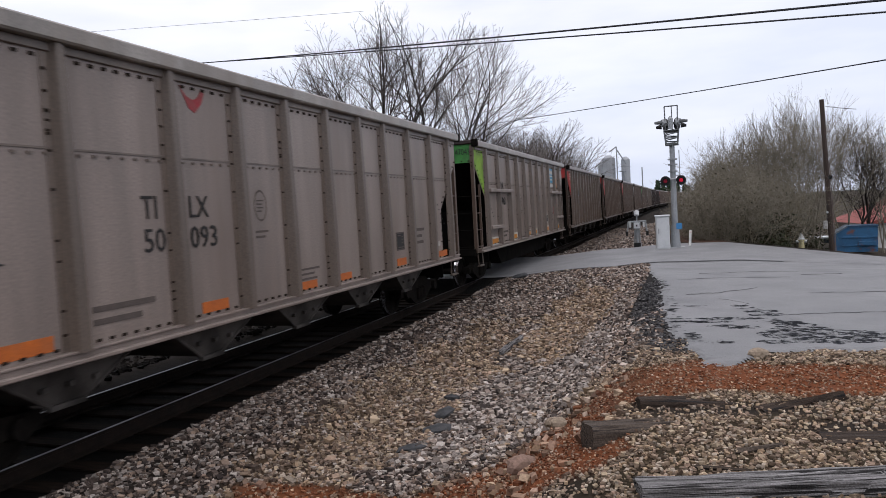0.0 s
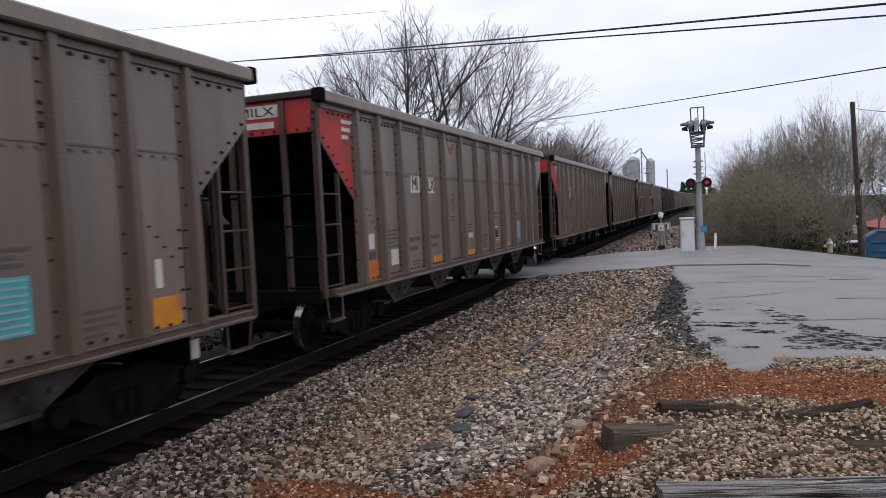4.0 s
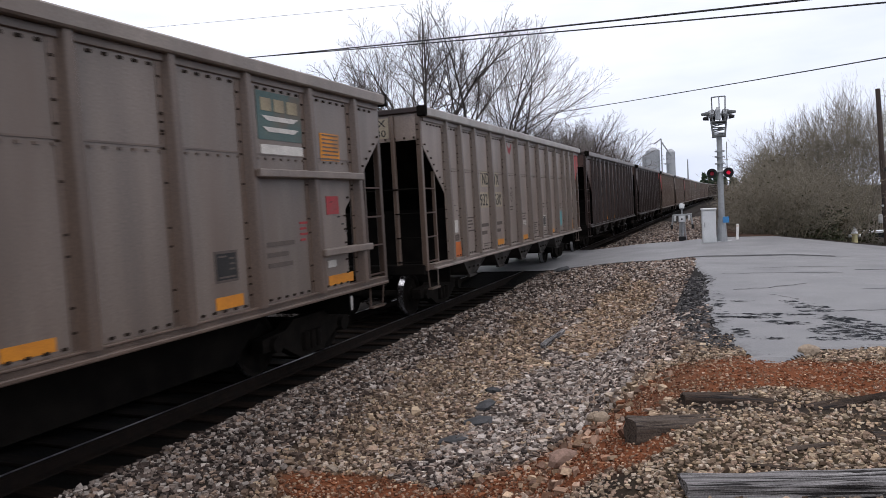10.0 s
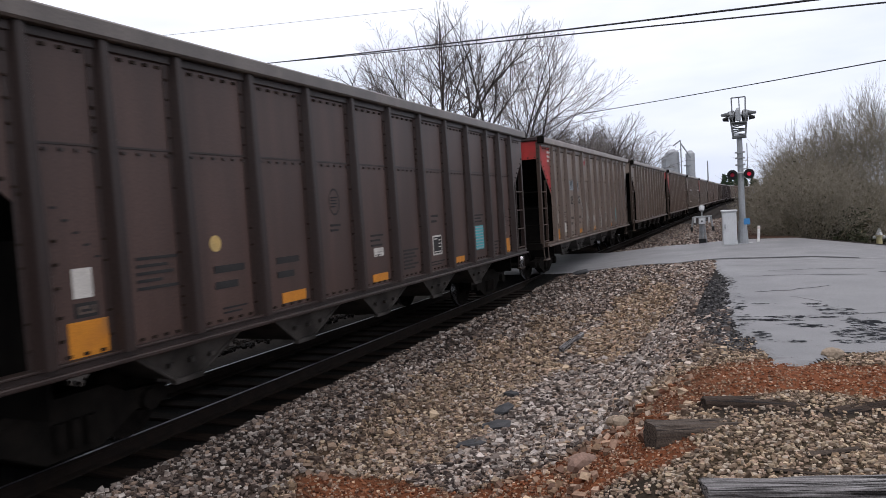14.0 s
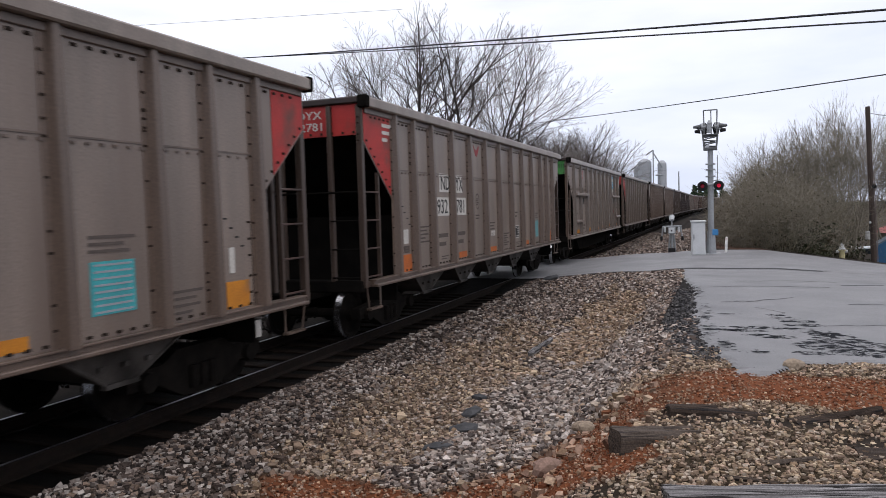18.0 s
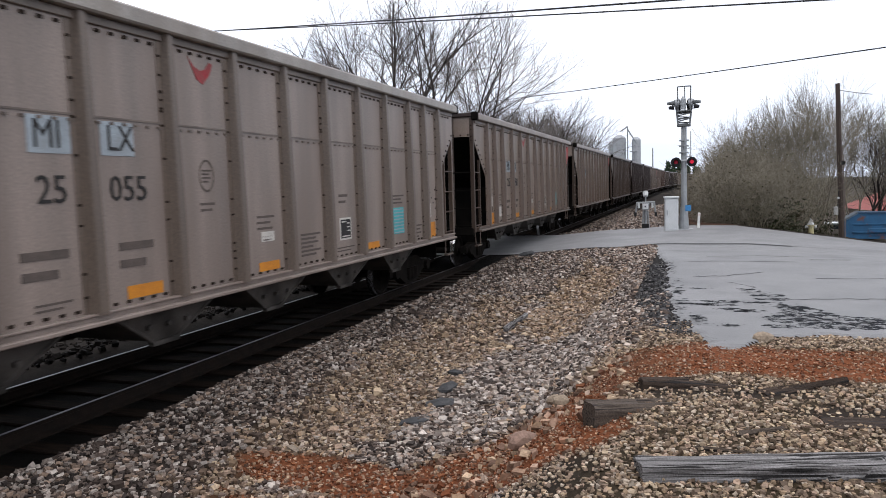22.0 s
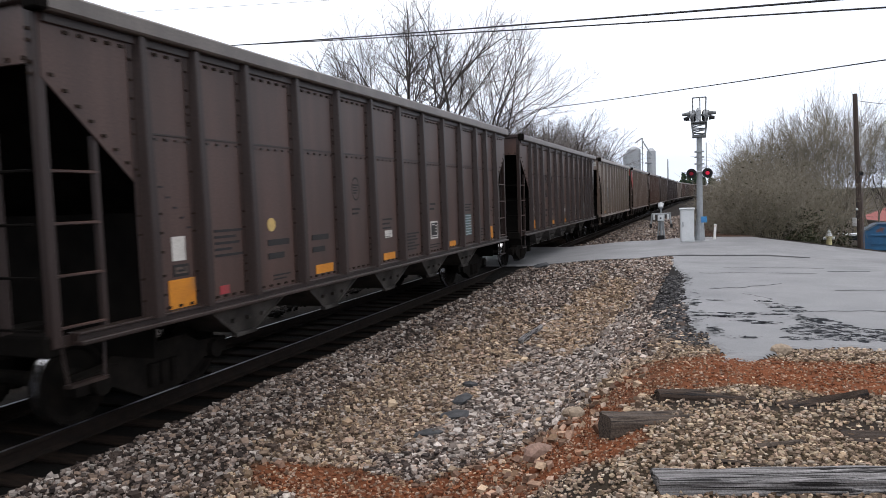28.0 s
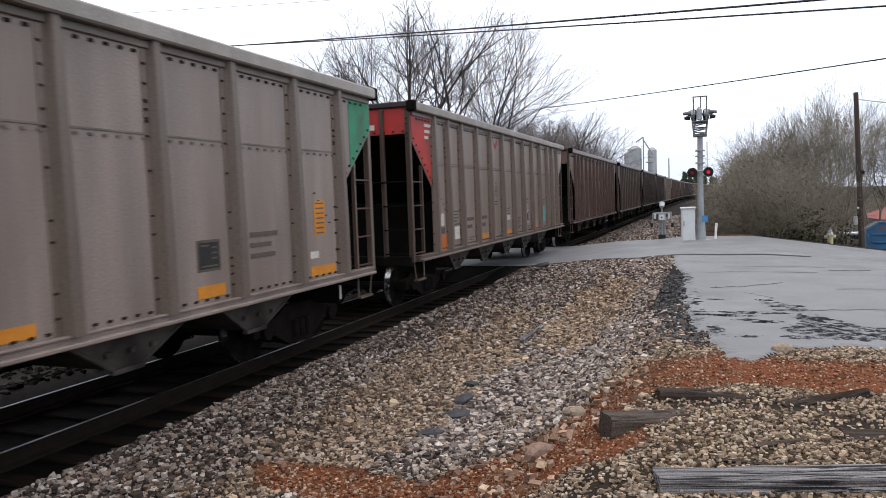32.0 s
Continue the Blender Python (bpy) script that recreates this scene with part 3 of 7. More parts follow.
def chute_bm():
    """Discharge hopper: a wedge that narrows downwards, with a rim along its lips."""
    bm = bmesh.new()
    t = [bm.verts.new(p) for p in ((0.0, -0.80, 0.0), (0.0, 0.80, 0.0), (-1.35, 0.80, 0.0), (-1.35, -0.80, 0.0))]
    b = [bm.verts.new(p) for p in ((-0.10, -0.16, -0.38), (-0.10, 0.16, -0.38), (-1.35, 0.16, -0.38), (-1.35, -0.16, -0.38))]
    for i in range(4):
        j = (i + 1) % 4
        bm.faces.new((t[i], t[j], b[j], b[i]))
    bm.faces.new(b)
    bmesh.ops.recalc_face_normals(bm, faces=bm.faces)
    for sgn in (-1, 1):
        add_tube(bm, (0.0, sgn * 0.80, 0.0), (-0.09, sgn * 0.18, -0.38), 0.022, sides=5)
    add_box(bm, -0.14, -0.06, -0.21, 0.21, -0.42, -0.37)
    for y in (-0.3, 0.0, 0.3):
        add_box(bm, -0.05, 0.0, y - 0.03, y + 0.03, -0.22, -0.17)
    return bm


def brake_bm():
    bm = bmesh.new()
    for i in range(12):
        a, b = i * math.pi / 6, (i + 1) * math.pi / 6
        add_tube(bm, (0.27 * math.cos(a), 0, 0.27 * math.sin(a)), (0.27 * math.cos(b), 0, 0.27 * math.sin(b)), 0.015, sides=5)
    for a in (0, math.pi / 2, math.pi, 1.5 * math.pi):
        add_tube(bm, (0, 0, 0), (0.27 * math.cos(a), 0, 0.27 * math.sin(a)), 0.012, sides=5)
    return bm


def stirrup_bm():
    """Bent strap step below the corner."""
    bm = bmesh.new()
    for y in (-0.24, 0.24):
        add_tube(bm, (0, y, 0.0), (0.02, y * 0.85, -0.36), 0.016, sides=5)
    add_box(bm, -0.03, 0.06, -0.21, 0.21, -0.38, -0.35)
    return bm


def coupler_bm():
    bm = bmesh.new()
    add_box(bm, -0.10, 0.10, -0.95, 0.0, -0.10, 0.10, 0.02)
    add_box(bm, -0.17, 0.17, -1.12, -0.86, -0.14, 0.14, 0.05)
    return bm


TURN_SIDE = Matrix(((0, 0, 1, 0), (1, 0, 0, 0), (0, 1, 0, 0), (0, 0, 0, 1)))  # text that reads along +y on the +x face


def letters(parent, body, y, z, size, material, x=HALF + 0.008, squeeze=1.0):
    me = LETTERS[body]
    if not me.materials:
        me.materials.append(BLACK)
    ob = new("lettering", me)
    ob.parent = parent
    ob.matrix_basis = Matrix.Translation((x, y, z)) @ TURN_SIDE @ Matrix.Diagonal((squeeze * size, size, 1, 1))
    if material is not BLACK:
        ob.material_slots[0].link = "OBJECT"
        ob.material_slots[0].material = material
    return ob


def decal(parent, name, y0, y1, z0, z1, material, x=HALF, proud=0.007, label=""):
    w, h = round(y1 - y0, 2), round(z1 - z0, 2)
    return put(name, "%s|%g|%g|%g" % (name, w, h, proud), lambda: box(0, proud, 0, w, 0, h), material, parent, pose(x, y0, z0), label, material)


def wagon(style):
    """One open hopper wagon. style: paint, posts (distances from the near end), ends (colour or None), rails, hoppers, decals."""
    paint = style["paint"]
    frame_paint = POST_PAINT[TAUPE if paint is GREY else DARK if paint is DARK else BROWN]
    car = thing("hopper_car", style["label"], "hopper wagon", group="wagons of the freight train")
    for sgn in (1, -1):
        turn = pose(sgn * HALF, 0, 0, 0, 0, 0 if sgn > 0 else 180)
        put("side_sheet", "side_sheet", side_sheet_bm, TAUPE, car, turn, "", paint)
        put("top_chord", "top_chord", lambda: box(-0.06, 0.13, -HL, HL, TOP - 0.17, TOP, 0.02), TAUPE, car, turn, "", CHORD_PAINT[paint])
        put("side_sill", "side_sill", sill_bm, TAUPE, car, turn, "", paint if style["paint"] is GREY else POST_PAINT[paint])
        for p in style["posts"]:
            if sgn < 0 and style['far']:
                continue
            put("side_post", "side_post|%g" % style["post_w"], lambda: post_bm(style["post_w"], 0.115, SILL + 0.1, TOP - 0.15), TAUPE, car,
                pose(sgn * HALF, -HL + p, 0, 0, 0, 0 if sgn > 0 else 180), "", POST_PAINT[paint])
    # horizontal seam between the posts, and bolt rows, on the side towards the road
    cuts = sorted(style["posts"])
    for a, b in zip(cuts, cuts[1:]) if not style["far"] else ():
        w = round(b - a - style["post_w"] * 0.9, 2)
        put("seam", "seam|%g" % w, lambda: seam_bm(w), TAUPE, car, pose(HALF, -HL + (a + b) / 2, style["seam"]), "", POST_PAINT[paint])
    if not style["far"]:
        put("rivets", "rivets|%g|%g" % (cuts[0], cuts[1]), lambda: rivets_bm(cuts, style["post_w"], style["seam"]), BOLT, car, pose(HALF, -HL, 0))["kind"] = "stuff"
        # dark, dirty strip that stands in for the shade below the chord's overhang
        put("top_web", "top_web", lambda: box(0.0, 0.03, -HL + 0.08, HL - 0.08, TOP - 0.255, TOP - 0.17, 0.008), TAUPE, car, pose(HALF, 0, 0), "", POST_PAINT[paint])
    for k, (colour, tint) in enumerate(style["ends"]):
        f = 1 if k == 0 else -1
        flip = pose(0, 0, 0, 0, 0, 0 if k == 0 else 180)
        put("end_panel", "end_panel", lambda: box(-1.5, 1.5, -HL + 0.02, -HL + 0.06, TOP - 0.60, TOP - 0.10), TAUPE, car, flip, "", colour or paint)
        put("end_chord", "end_chord", lambda: box(-1.6, 1.6, -HL - 0.04, -HL + 0.10, TOP - 0.10, TOP + 0.01, 0.02), TAUPE, car, flip, "", POST_PAINT[DARK])
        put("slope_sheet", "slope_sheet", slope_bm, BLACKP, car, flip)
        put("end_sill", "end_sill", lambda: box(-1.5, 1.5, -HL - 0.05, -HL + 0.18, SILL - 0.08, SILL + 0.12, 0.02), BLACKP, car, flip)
        # black plate added in place of the shade behind the sloped cut
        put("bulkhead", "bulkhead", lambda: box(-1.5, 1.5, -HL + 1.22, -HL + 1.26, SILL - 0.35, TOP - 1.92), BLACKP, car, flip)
        for x in (-1.47, 1.47):
            put("corner_post", "corner_post", lambda: box(-0.05, 0.05, -0.05, 0.05, SILL, TOP - 0.12, 0.01), TAUPE, car, flip @ pose(x * 1.015, -HL + 0.05, 0), "", frame_paint)
        for x in (-0.96, 0.02, 0.96):
            put("end_post", "end_post", lambda: box(-0.04, 0.04, -0.06, 0.03, SILL, TOP - 0.11, 0.012), TAUPE, car, flip @ pose(x, -HL + 0.02, 0), "", frame_paint)
        put("grab_rail", "grab_rail", lambda: tube((-1.47, 0, 0), (1.47, 0, 0), 0.016, sides=6), BLACKP, car, flip @ pose(0, -HL - 0.06, SILL + 1.565))
        for r in range(3 if not style["far"] else 0):
            put("end_rung", "end_rung", lambda: tube((0.96, 0, 0), (1.47, 0, 0), 0.014, sides=6), BLACKP, car, flip @ pose(0, -HL - 0.06, SILL + 0.17 + r * 0.465))
        if not style["far"]:
            put("rivets", "end_rivets", end_rivets_bm, BOLT, car, flip)["kind"] = "stuff"
        for x in (-1, 1):
            put("ladder_rail", "ladder_rail", lambda: box(-0.03, 0.03, -0.025, 0.025, SILL, SILL + 1.9), BROWN, car, flip @ pose(x * 1.5, -HL + 0.60, 0), "", frame_paint)
            for r in range(4 if not style["far"] else 0):
                put("rung", "rung", lambda: tube((0, -0.28, 0), (0, 0.28, 0), 0.015, sides=6), DARK, car, flip @ pose(x * 1.52, -HL + 0.34, SILL + 0.17 + r * 0.465))
            put("shear_plate", "shear_plate", lambda: box(-0.02, 0.02, -0.35, 0.35, SILL, SILL + 0.10), BROWN, car, flip @ pose(x * 1.5, -HL + 0.35, 0), "", frame_paint)
        for x in (-1, 1):
            put("corner_cap", "corner_cap", lambda: box(-0.08, 0.09, -0.08, 0.06, -0.18, 0.02, 0.015), BLACKP, car, flip @ pose(x * 1.60, -HL, TOP))
        if tint and k == 0:
            put("colour_field", "colour_field", end_patch_bm, RED, car, pose(HALF, -HL, 0), "painted end field", tint)
        if tint and k == 1:
            put("colour_field", "colour_field_far", lambda: mirrored(end_patch_bm(0.78, TOP - 1.35)), RED, car, pose(HALF, HL, 0), "painted end field", tint)
        for x in (-1, 1):
            put("stirrup_step", "stirrup_step", stirrup_bm, STEEL, car, flip @ pose(x * 1.5, -HL + 0.34, SILL), "", POST_PAINT[paint])
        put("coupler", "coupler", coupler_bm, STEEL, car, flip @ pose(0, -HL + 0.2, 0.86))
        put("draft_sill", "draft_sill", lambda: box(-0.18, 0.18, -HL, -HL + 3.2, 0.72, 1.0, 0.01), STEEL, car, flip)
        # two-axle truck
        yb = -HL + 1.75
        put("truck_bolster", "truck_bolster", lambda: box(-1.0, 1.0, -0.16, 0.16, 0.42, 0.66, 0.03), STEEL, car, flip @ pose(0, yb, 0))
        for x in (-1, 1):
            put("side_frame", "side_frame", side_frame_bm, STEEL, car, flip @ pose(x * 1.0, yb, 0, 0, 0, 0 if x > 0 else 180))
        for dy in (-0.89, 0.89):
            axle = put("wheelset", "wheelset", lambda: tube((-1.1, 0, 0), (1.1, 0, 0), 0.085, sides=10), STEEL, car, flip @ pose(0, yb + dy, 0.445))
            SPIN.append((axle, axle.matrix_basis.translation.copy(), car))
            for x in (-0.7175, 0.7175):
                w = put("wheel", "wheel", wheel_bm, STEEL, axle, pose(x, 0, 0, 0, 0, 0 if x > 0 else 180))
                put("tread", "tread", tread_bm, TREAD, w)
    put("tag_plate", "tag_plate", lambda: box(0.0, 0.015, -0.07, 0.07, -0.11, 0.11, 0.004), WHITE, car, pose(1.36, HL - 1.0, SILL - 0.22), "small white tag plate")
    put("brake_wheel", "brake_wheel", brake_bm, STEEL, car, pose(-0.6, HL + 0.12, TOP - 1.2))
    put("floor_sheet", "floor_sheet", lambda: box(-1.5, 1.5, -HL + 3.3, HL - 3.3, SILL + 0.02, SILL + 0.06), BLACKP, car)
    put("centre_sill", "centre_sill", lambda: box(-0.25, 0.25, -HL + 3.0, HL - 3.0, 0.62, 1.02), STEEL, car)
    if style["hoppers"]:
        for i in range(style["hoppers"]):
            y = -HL + 2.95 + i * 2.17
            for sgn in (1, -1):
                put("chute", "chute", chute_bm, CHUTE, car, pose(sgn * (HALF - 0.10), y, SILL, 0, 0, 0 if sgn > 0 else 180))
    else:
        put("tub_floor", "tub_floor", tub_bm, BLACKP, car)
    if style["rails"]:
        for a, b in ((cuts[0], cuts[2]), (cuts[-3], cuts[-1])):
            for z in (2.68, SILL + 0.60):
                w = round((b - a) if z > 2 else (cuts[1] - cuts[0]), 2)
                aa = a if (z > 2 or a == cuts[0]) else cuts[-2]
                put("step_rail", "step_rail|%g" % w, lambda: box(0.0, 0.17, 0, w, 0, 0.10, 0.012), TAUPE, car, pose(HALF, -HL + aa, z), "", paint)
    return car


def mirrored(bm):
    for v in bm.verts:
        v.co.y = -v.co.y
    bmesh.ops.reverse_faces(bm, faces=bm.faces)
    return bm


def tub_bm():
    poly = [(-HL + 3.0, SILL), (-HL + 3.7, 0.42), (HL - 3.7, 0.42), (HL - 3.0, SILL)]
    return prism(poly, "x", -1.25, 1.25)


def tread_bm():
    bm = bmesh.new()
    n = 24
    for x in (-0.045, 0.062):
        for i in range(n):
            bm.verts.new((x, 0.4235 * math.cos(i * 2 * math.pi / n) if x > 0 else 0.448 * math.cos(i * 2 * math.pi / n),
                          0.4235 * math.sin(i * 2 * math.pi / n) if x > 0 else 0.448 * math.sin(i * 2 * math.pi / n)))
    bm.verts.ensure_lookup_table()
    for i in range(n):
        j = (i + 1) % n
        bm.faces.new((bm.verts[i], bm.verts[j], bm.verts[n + j], bm.verts[n + i]))
    bmesh.ops.recalc_face_normals(bm, faces=bm.faces)
    return bm


def seam_bm(w):
    """Lapped sheet edge with a row of bolt heads under it."""
    bm = box(0.0, 0.010, -w / 2, w / 2, -0.008, 0.012)
    n = max(2, round(w / 0.17))
    for i in range(n):
        y = -w / 2 + w * (i + 0.5) / n
        add_box(bm, 0.0, 0.018, y - 0.024, y + 0.024, -0.062, -0.036)
    return bm


def rivets_bm(cuts, post_w, seam):
    """All small bolt heads of one side: along the chord's shade strip, the seam's ends, the sill and down the flange of
    every post.
    """
    bm = bmesh.new()
    for a, b in zip([0.1] + cuts, cuts + [LEN - 0.1]):
        w = b - a - post_w * 1.5
        n = max(2, round(w / 0.175))
        for i in range(n):
            y = a + post_w * 0.75 + w * (i + 0.5) / n
            add_box(bm, 0.0, 0.018, y - 0.026, y + 0.026, TOP - 0.315, TOP - 0.285)
            if 1.35 < y < LEN - 1.35:
                add_box(bm, 0.0, 0.018, y - 0.026, y + 0.026, SILL + 0.145, SILL + 0.172)
    for k, p in enumerate(cuts):
        extra = ((2.13, 2.22, 2.31) if k % 3 == 1 else (0.41, 0.60) if k % 3 == 2 else ())
        for z in (0.28, 0.50, 0.95, 1.14, 1.60, 1.95, 2.10, 2.30, 2.48, 2.68) + extra:
            if SILL + z > TOP - 0.3:
                continue
            y = p - post_w * 0.66
            add_box(bm, 0.008, 0.024, y - 0.018, y + 0.018, SILL + z - 0.011, SILL + z + 0.011)
    return bm


def end_rivets_bm():
    """Bolt heads along the lower edge of an end panel and down the sloped cut of both sides."""
    bm = bmesh.new()
    for i in range(15):
        x = -1.4 + 0.2 * i
        add_box(bm, x - 0.02, x + 0.02, -HL + 0.005, -HL + 0.022, TOP - 0.575, TOP - 0.54)
    for sgn in (-1, 1):
        x0, x1 = sorted((sgn * HALF, sgn * (HALF + 0.02)))
        for i in range(9):
            f = (i + 0.3) / 9
            y, z = -HL + 0.10 + 1.22 * f, TOP - 0.66 - 1.10 * f
            add_box(bm, x0, x1, y - 0.022, y + 0.022, z - 0.012, z + 0.018)
        for z in (0.3, 0.5, 0.75, 0.95, 1.15):
            add_box(bm, x0, x1, -HL + 1.335, -HL + 1.375, SILL + z - 0.013, SILL + z + 0.013)
        for z in (0.32, 0.42, 0.6, 0.7):
            add_box(bm, sgn * 1.49 - 0.02, sgn * 1.49 + 0.02, -HL - 0.022, -HL - 0.004, TOP - z - 0.013, TOP - z + 0.013)
    return bm


POSTS_12 = [1.18, 1.98, 2.88, 4.02, 5.18, 6.32, 7.48, 8.62, 9.76, 10.88, 12.02, 12.85, 13.72]
POSTS_0 = [1.60, 2.95, 4.42, 5.66, 6.82, 8.03, 9.23, 10.30, 11.56, 12.88, 14.15]
POSTS_11 = [1.10, 2.48, 3.90, 5.12, 6.30, 7.50, 8.66, 9.86, 11.10, 12.45, 13.70]
POSTS_6 = [1.10, 2.50, 3.95, 5.2, 6.42, 7.65, 8.85, 10.08, 11.32, 12.68, 13.92]
N0 = (None, None)
WHY = "open coal hopper wagon"
STYLES = {
    -1: dict(paint=TAUPE, ends=(N0, N0)),
    0: dict(paint=GREY, ends=(N0, N0), posts=POSTS_0),
    1: dict(paint=GREY, ends=((GREEN, LIME), N0), posts=POSTS_11, rails=True, hoppers=0),
    2: dict(paint=TAUPE, ends=((RED, RED), N0)),
    3: dict(paint=TAUPE, ends=((RED, RED), N0)),
    4: dict(paint=TAUPE, ends=((RED, RED), N0)),
    5: dict(paint=TAUPE, ends=(N0, (None, RED))),
    6: dict(paint=TAUPE, ends=((GREEN, GREEN), N0), posts=POSTS_6, rails=True, hoppers=0),
    7: dict(paint=GREY, ends=(N0, (None, RED))),
    8: dict(paint=DARK, ends=(N0, N0)),
    9: dict(paint=DARK, ends=(N0, N0)),
    10: dict(paint=PALE, ends=((RED, RED), N0)),
    11: dict(paint=PALE, ends=(N0, (None, RED))),
    12: dict(paint=PALE, ends=((RED, RED), N0)),
    13: dict(paint=GREY, ends=((GREEN, None), N0), posts=POSTS_11, rails=True, hoppers=0),
    14: dict(paint=GREY, ends=((RED, RED), N0)),
    15: dict(paint=PALE, ends=(N0, (None, RED))),
    16: dict(paint=PALE, ends=(N0, (None, RED))),
    17: dict(paint=BROWN, ends=(N0, N0)),
    18: dict(paint=DARK, ends=(N0, N0)),
    19: dict(paint=DARK, ends=(N0, N0)),
    20: dict(paint=GREY, ends=(N0, (None, TEALG)), posts=POSTS_11),
    21: dict(paint=PALE, ends=((RED, RED), N0)),
    22: dict(paint=RUST, ends=(N0, N0)), 23: dict(paint=BROWN, ends=(N0, N0)), 24: dict(paint=DARK, ends=(N0, N0)),
    25: dict(paint=DARK, ends=(N0, N0)), 26: dict(paint=GREY, ends=(N0, N0)), 27: dict(paint=RUST, ends=(N0, N0)),
    28: dict(paint=BROWN, ends=(N0, N0)), 29: dict(paint=RUST, ends=(N0, N0)), 30: dict(paint=DARK, ends=(N0, N0)),
    31: dict(paint=DARK, ends=(N0, N0)), 32: dict(paint=TAUPE, ends=(N0, N0)), 33: dict(paint=BROWN, ends=(N0, N0)), 34: dict(paint=DARK, ends=(N0, N0)),
    35: dict(paint=TAUPE, ends=(N0, N0)), 36: dict(paint=DARK, ends=(N0, N0)),
}
PAINT_WORDS = {PALE: "dusty pale taupe", TAUPE: "weathered taupe", GREY: "dusty grey", BROWN: "brown", RUST: "rust-brown", DARK: "dark brown sooty"}
PITCH_CAR, FIRST_GAP = 16.55, 17.9
CARS = {}
for k, st in STYLES.items():
    st.setdefault("posts", POSTS_12)
    st.setdefault("rails", False)
    st.setdefault("hoppers", 5)
    st["far"] = k >= 23
    st["post_w"] = 0.19 if st["posts"] is POSTS_12 else 0.22
    st["seam"] = SILL + 1.97
    words = PAINT_WORDS[st["paint"]]
    if st["ends"][0][1] or st["ends"][0][0]:
        words += {RED: " red-ended", GREEN: " green-ended"}[st["ends"][0][0]]
    st["label"] = "%s %s with ribbed steel sides" % (words, WHY)
    CARS[k] = wagon(st)


# ---------------------------------------------------------------- bare winter trees and brush
BARK = shade("grey_bark", (0.035, 0.03, 0.027), (0.065, 0.056, 0.05), 3, 0.9, 0.3, stretch=(1, 1, 0.3))
TWIG = shade("twig_bark", (0.07, 0.058, 0.052), (0.105, 0.09, 0.08), 2, 0.9, 0.1)
SAPLING = shade("pale_sapling_bark", (0.17, 0.150, 0.118), (0.27, 0.245, 0.195), 1.0, 0.9, 0.1, spec=0.1)
BRUSH = shade("brush_stems", (0.14, 0.120, 0.082), (0.26, 0.235, 0.165), 0.6, 0.9, 0.1, c3=(0.06, 0.055, 0.042), c3_scale=0.4)
DRYLEAF = shade("dry_leaves", (0.15, 0.115, 0.075), (0.09, 0.088, 0.052), 0.7, 0.85, 0.1, c3=(0.035, 0.045, 0.02), c3_scale=0.5, island=True, random_value=0.45)
PINE = shade("evergreen_needles", (0.02, 0.04, 0.02), (0.03, 0.055, 0.028), 1.0, 0.85, 0.1, island=True, random_value=0.4)


def tube_mesh(name, runs, material, sides_of):
    """One mesh out of many tapering twig runs; a run is a list of (point, radius)."""
    verts, faces = [], []
    for pts in runs:
        n = sides_of(pts[0][1])
        base = None
        for i, (p, r) in enumerate(pts):
            d = (pts[min(i + 1, len(pts) - 1)][0] - pts[max(i - 1, 0)][0])
            if d.length < 1e-6:
                d = Vector((0, 0, 1))
            d.normalize()
            u = d.cross(Vector((0.31, 0.95, 0.1)))
            u.normalize()
            v = d.cross(u)
            at = len(verts)
            for k in range(n):
                a = 2 * math.pi * k / n
                verts.append(p + (u * math.cos(a) + v * math.sin(a)) * r)
            if base is not None:
                for k in range(n):
                    faces.append((base + k, base + (k + 1) % n, at + (k + 1) % n, at + k))
            base = at
    me = bpy.data.meshes.new(name)
    me.from_pydata([tuple(v) for v in verts], [], faces)
    me.materials.append(material)
    for p in me.polygons:
        p.use_smooth = True
    return me


def fork(rng, p, d, length, r, level, runs, angle=(16, 36), lift=0.16, split=(2, 3), sides=2, ratio=(0.68, 0.88), thin=0.006, wobble=0.13, bare=9):
    """A branch that winds, throws side twigs and ends in a fork."""
    n = 5 if level > 2 else 4 if level else 3
    d = d.normalized()
    pts, dirs = [(p.copy(), r)], [d]
    tip = max(thin, r * 0.74) if level else thin * 0.6
    for i in range(n):
        d = (d + Vector((rng.gauss(0, 1), rng.gauss(0, 1), rng.gauss(0, 0.8))) * wobble * (0.6 if level > 4 else 1.0) + Vector((0, 0, lift / n))).normalized()
        p = p + d * (length / n)
        pts.append((p.copy(), r + (tip - r) * (i + 1) / n))
        dirs.append(d)
    runs.append((level, pts))
    if level <= 0:
        return
    turn = rng.uniform(0, 6.283)
    kids = rng.randint(*split)
    for k in range(kids + (0 if level >= bare else 1 if level > 3 else sides if level > 1 else 1)):
        end = k < kids
        i = n if end else rng.randint(1, n - 1)
        q, rq = pts[i]
        e = dirs[i]
        turn += 2.4 + rng.uniform(-0.5, 0.5)
        u = e.orthogonal().normalized()
        out = u * math.cos(turn) + e.cross(u) * math.sin(turn)
        a = math.radians(rng.uniform(*angle) * (0.55 if k == 0 else 1.0 if end else 1.35))
        cut = rng.uniform(*ratio) if end else rng.uniform(0.45, 0.7)
        drop = 1 if end or level < 3 else rng.randint(1, 2)
        fork(rng, q, e * math.cos(a) + out * math.sin(a), length * cut, max(thin, rq * (0.86 if k == 0 else 0.66 if end else 0.45)), level - drop, runs, angle, lift, split, sides, ratio, thin, wobble, bare)


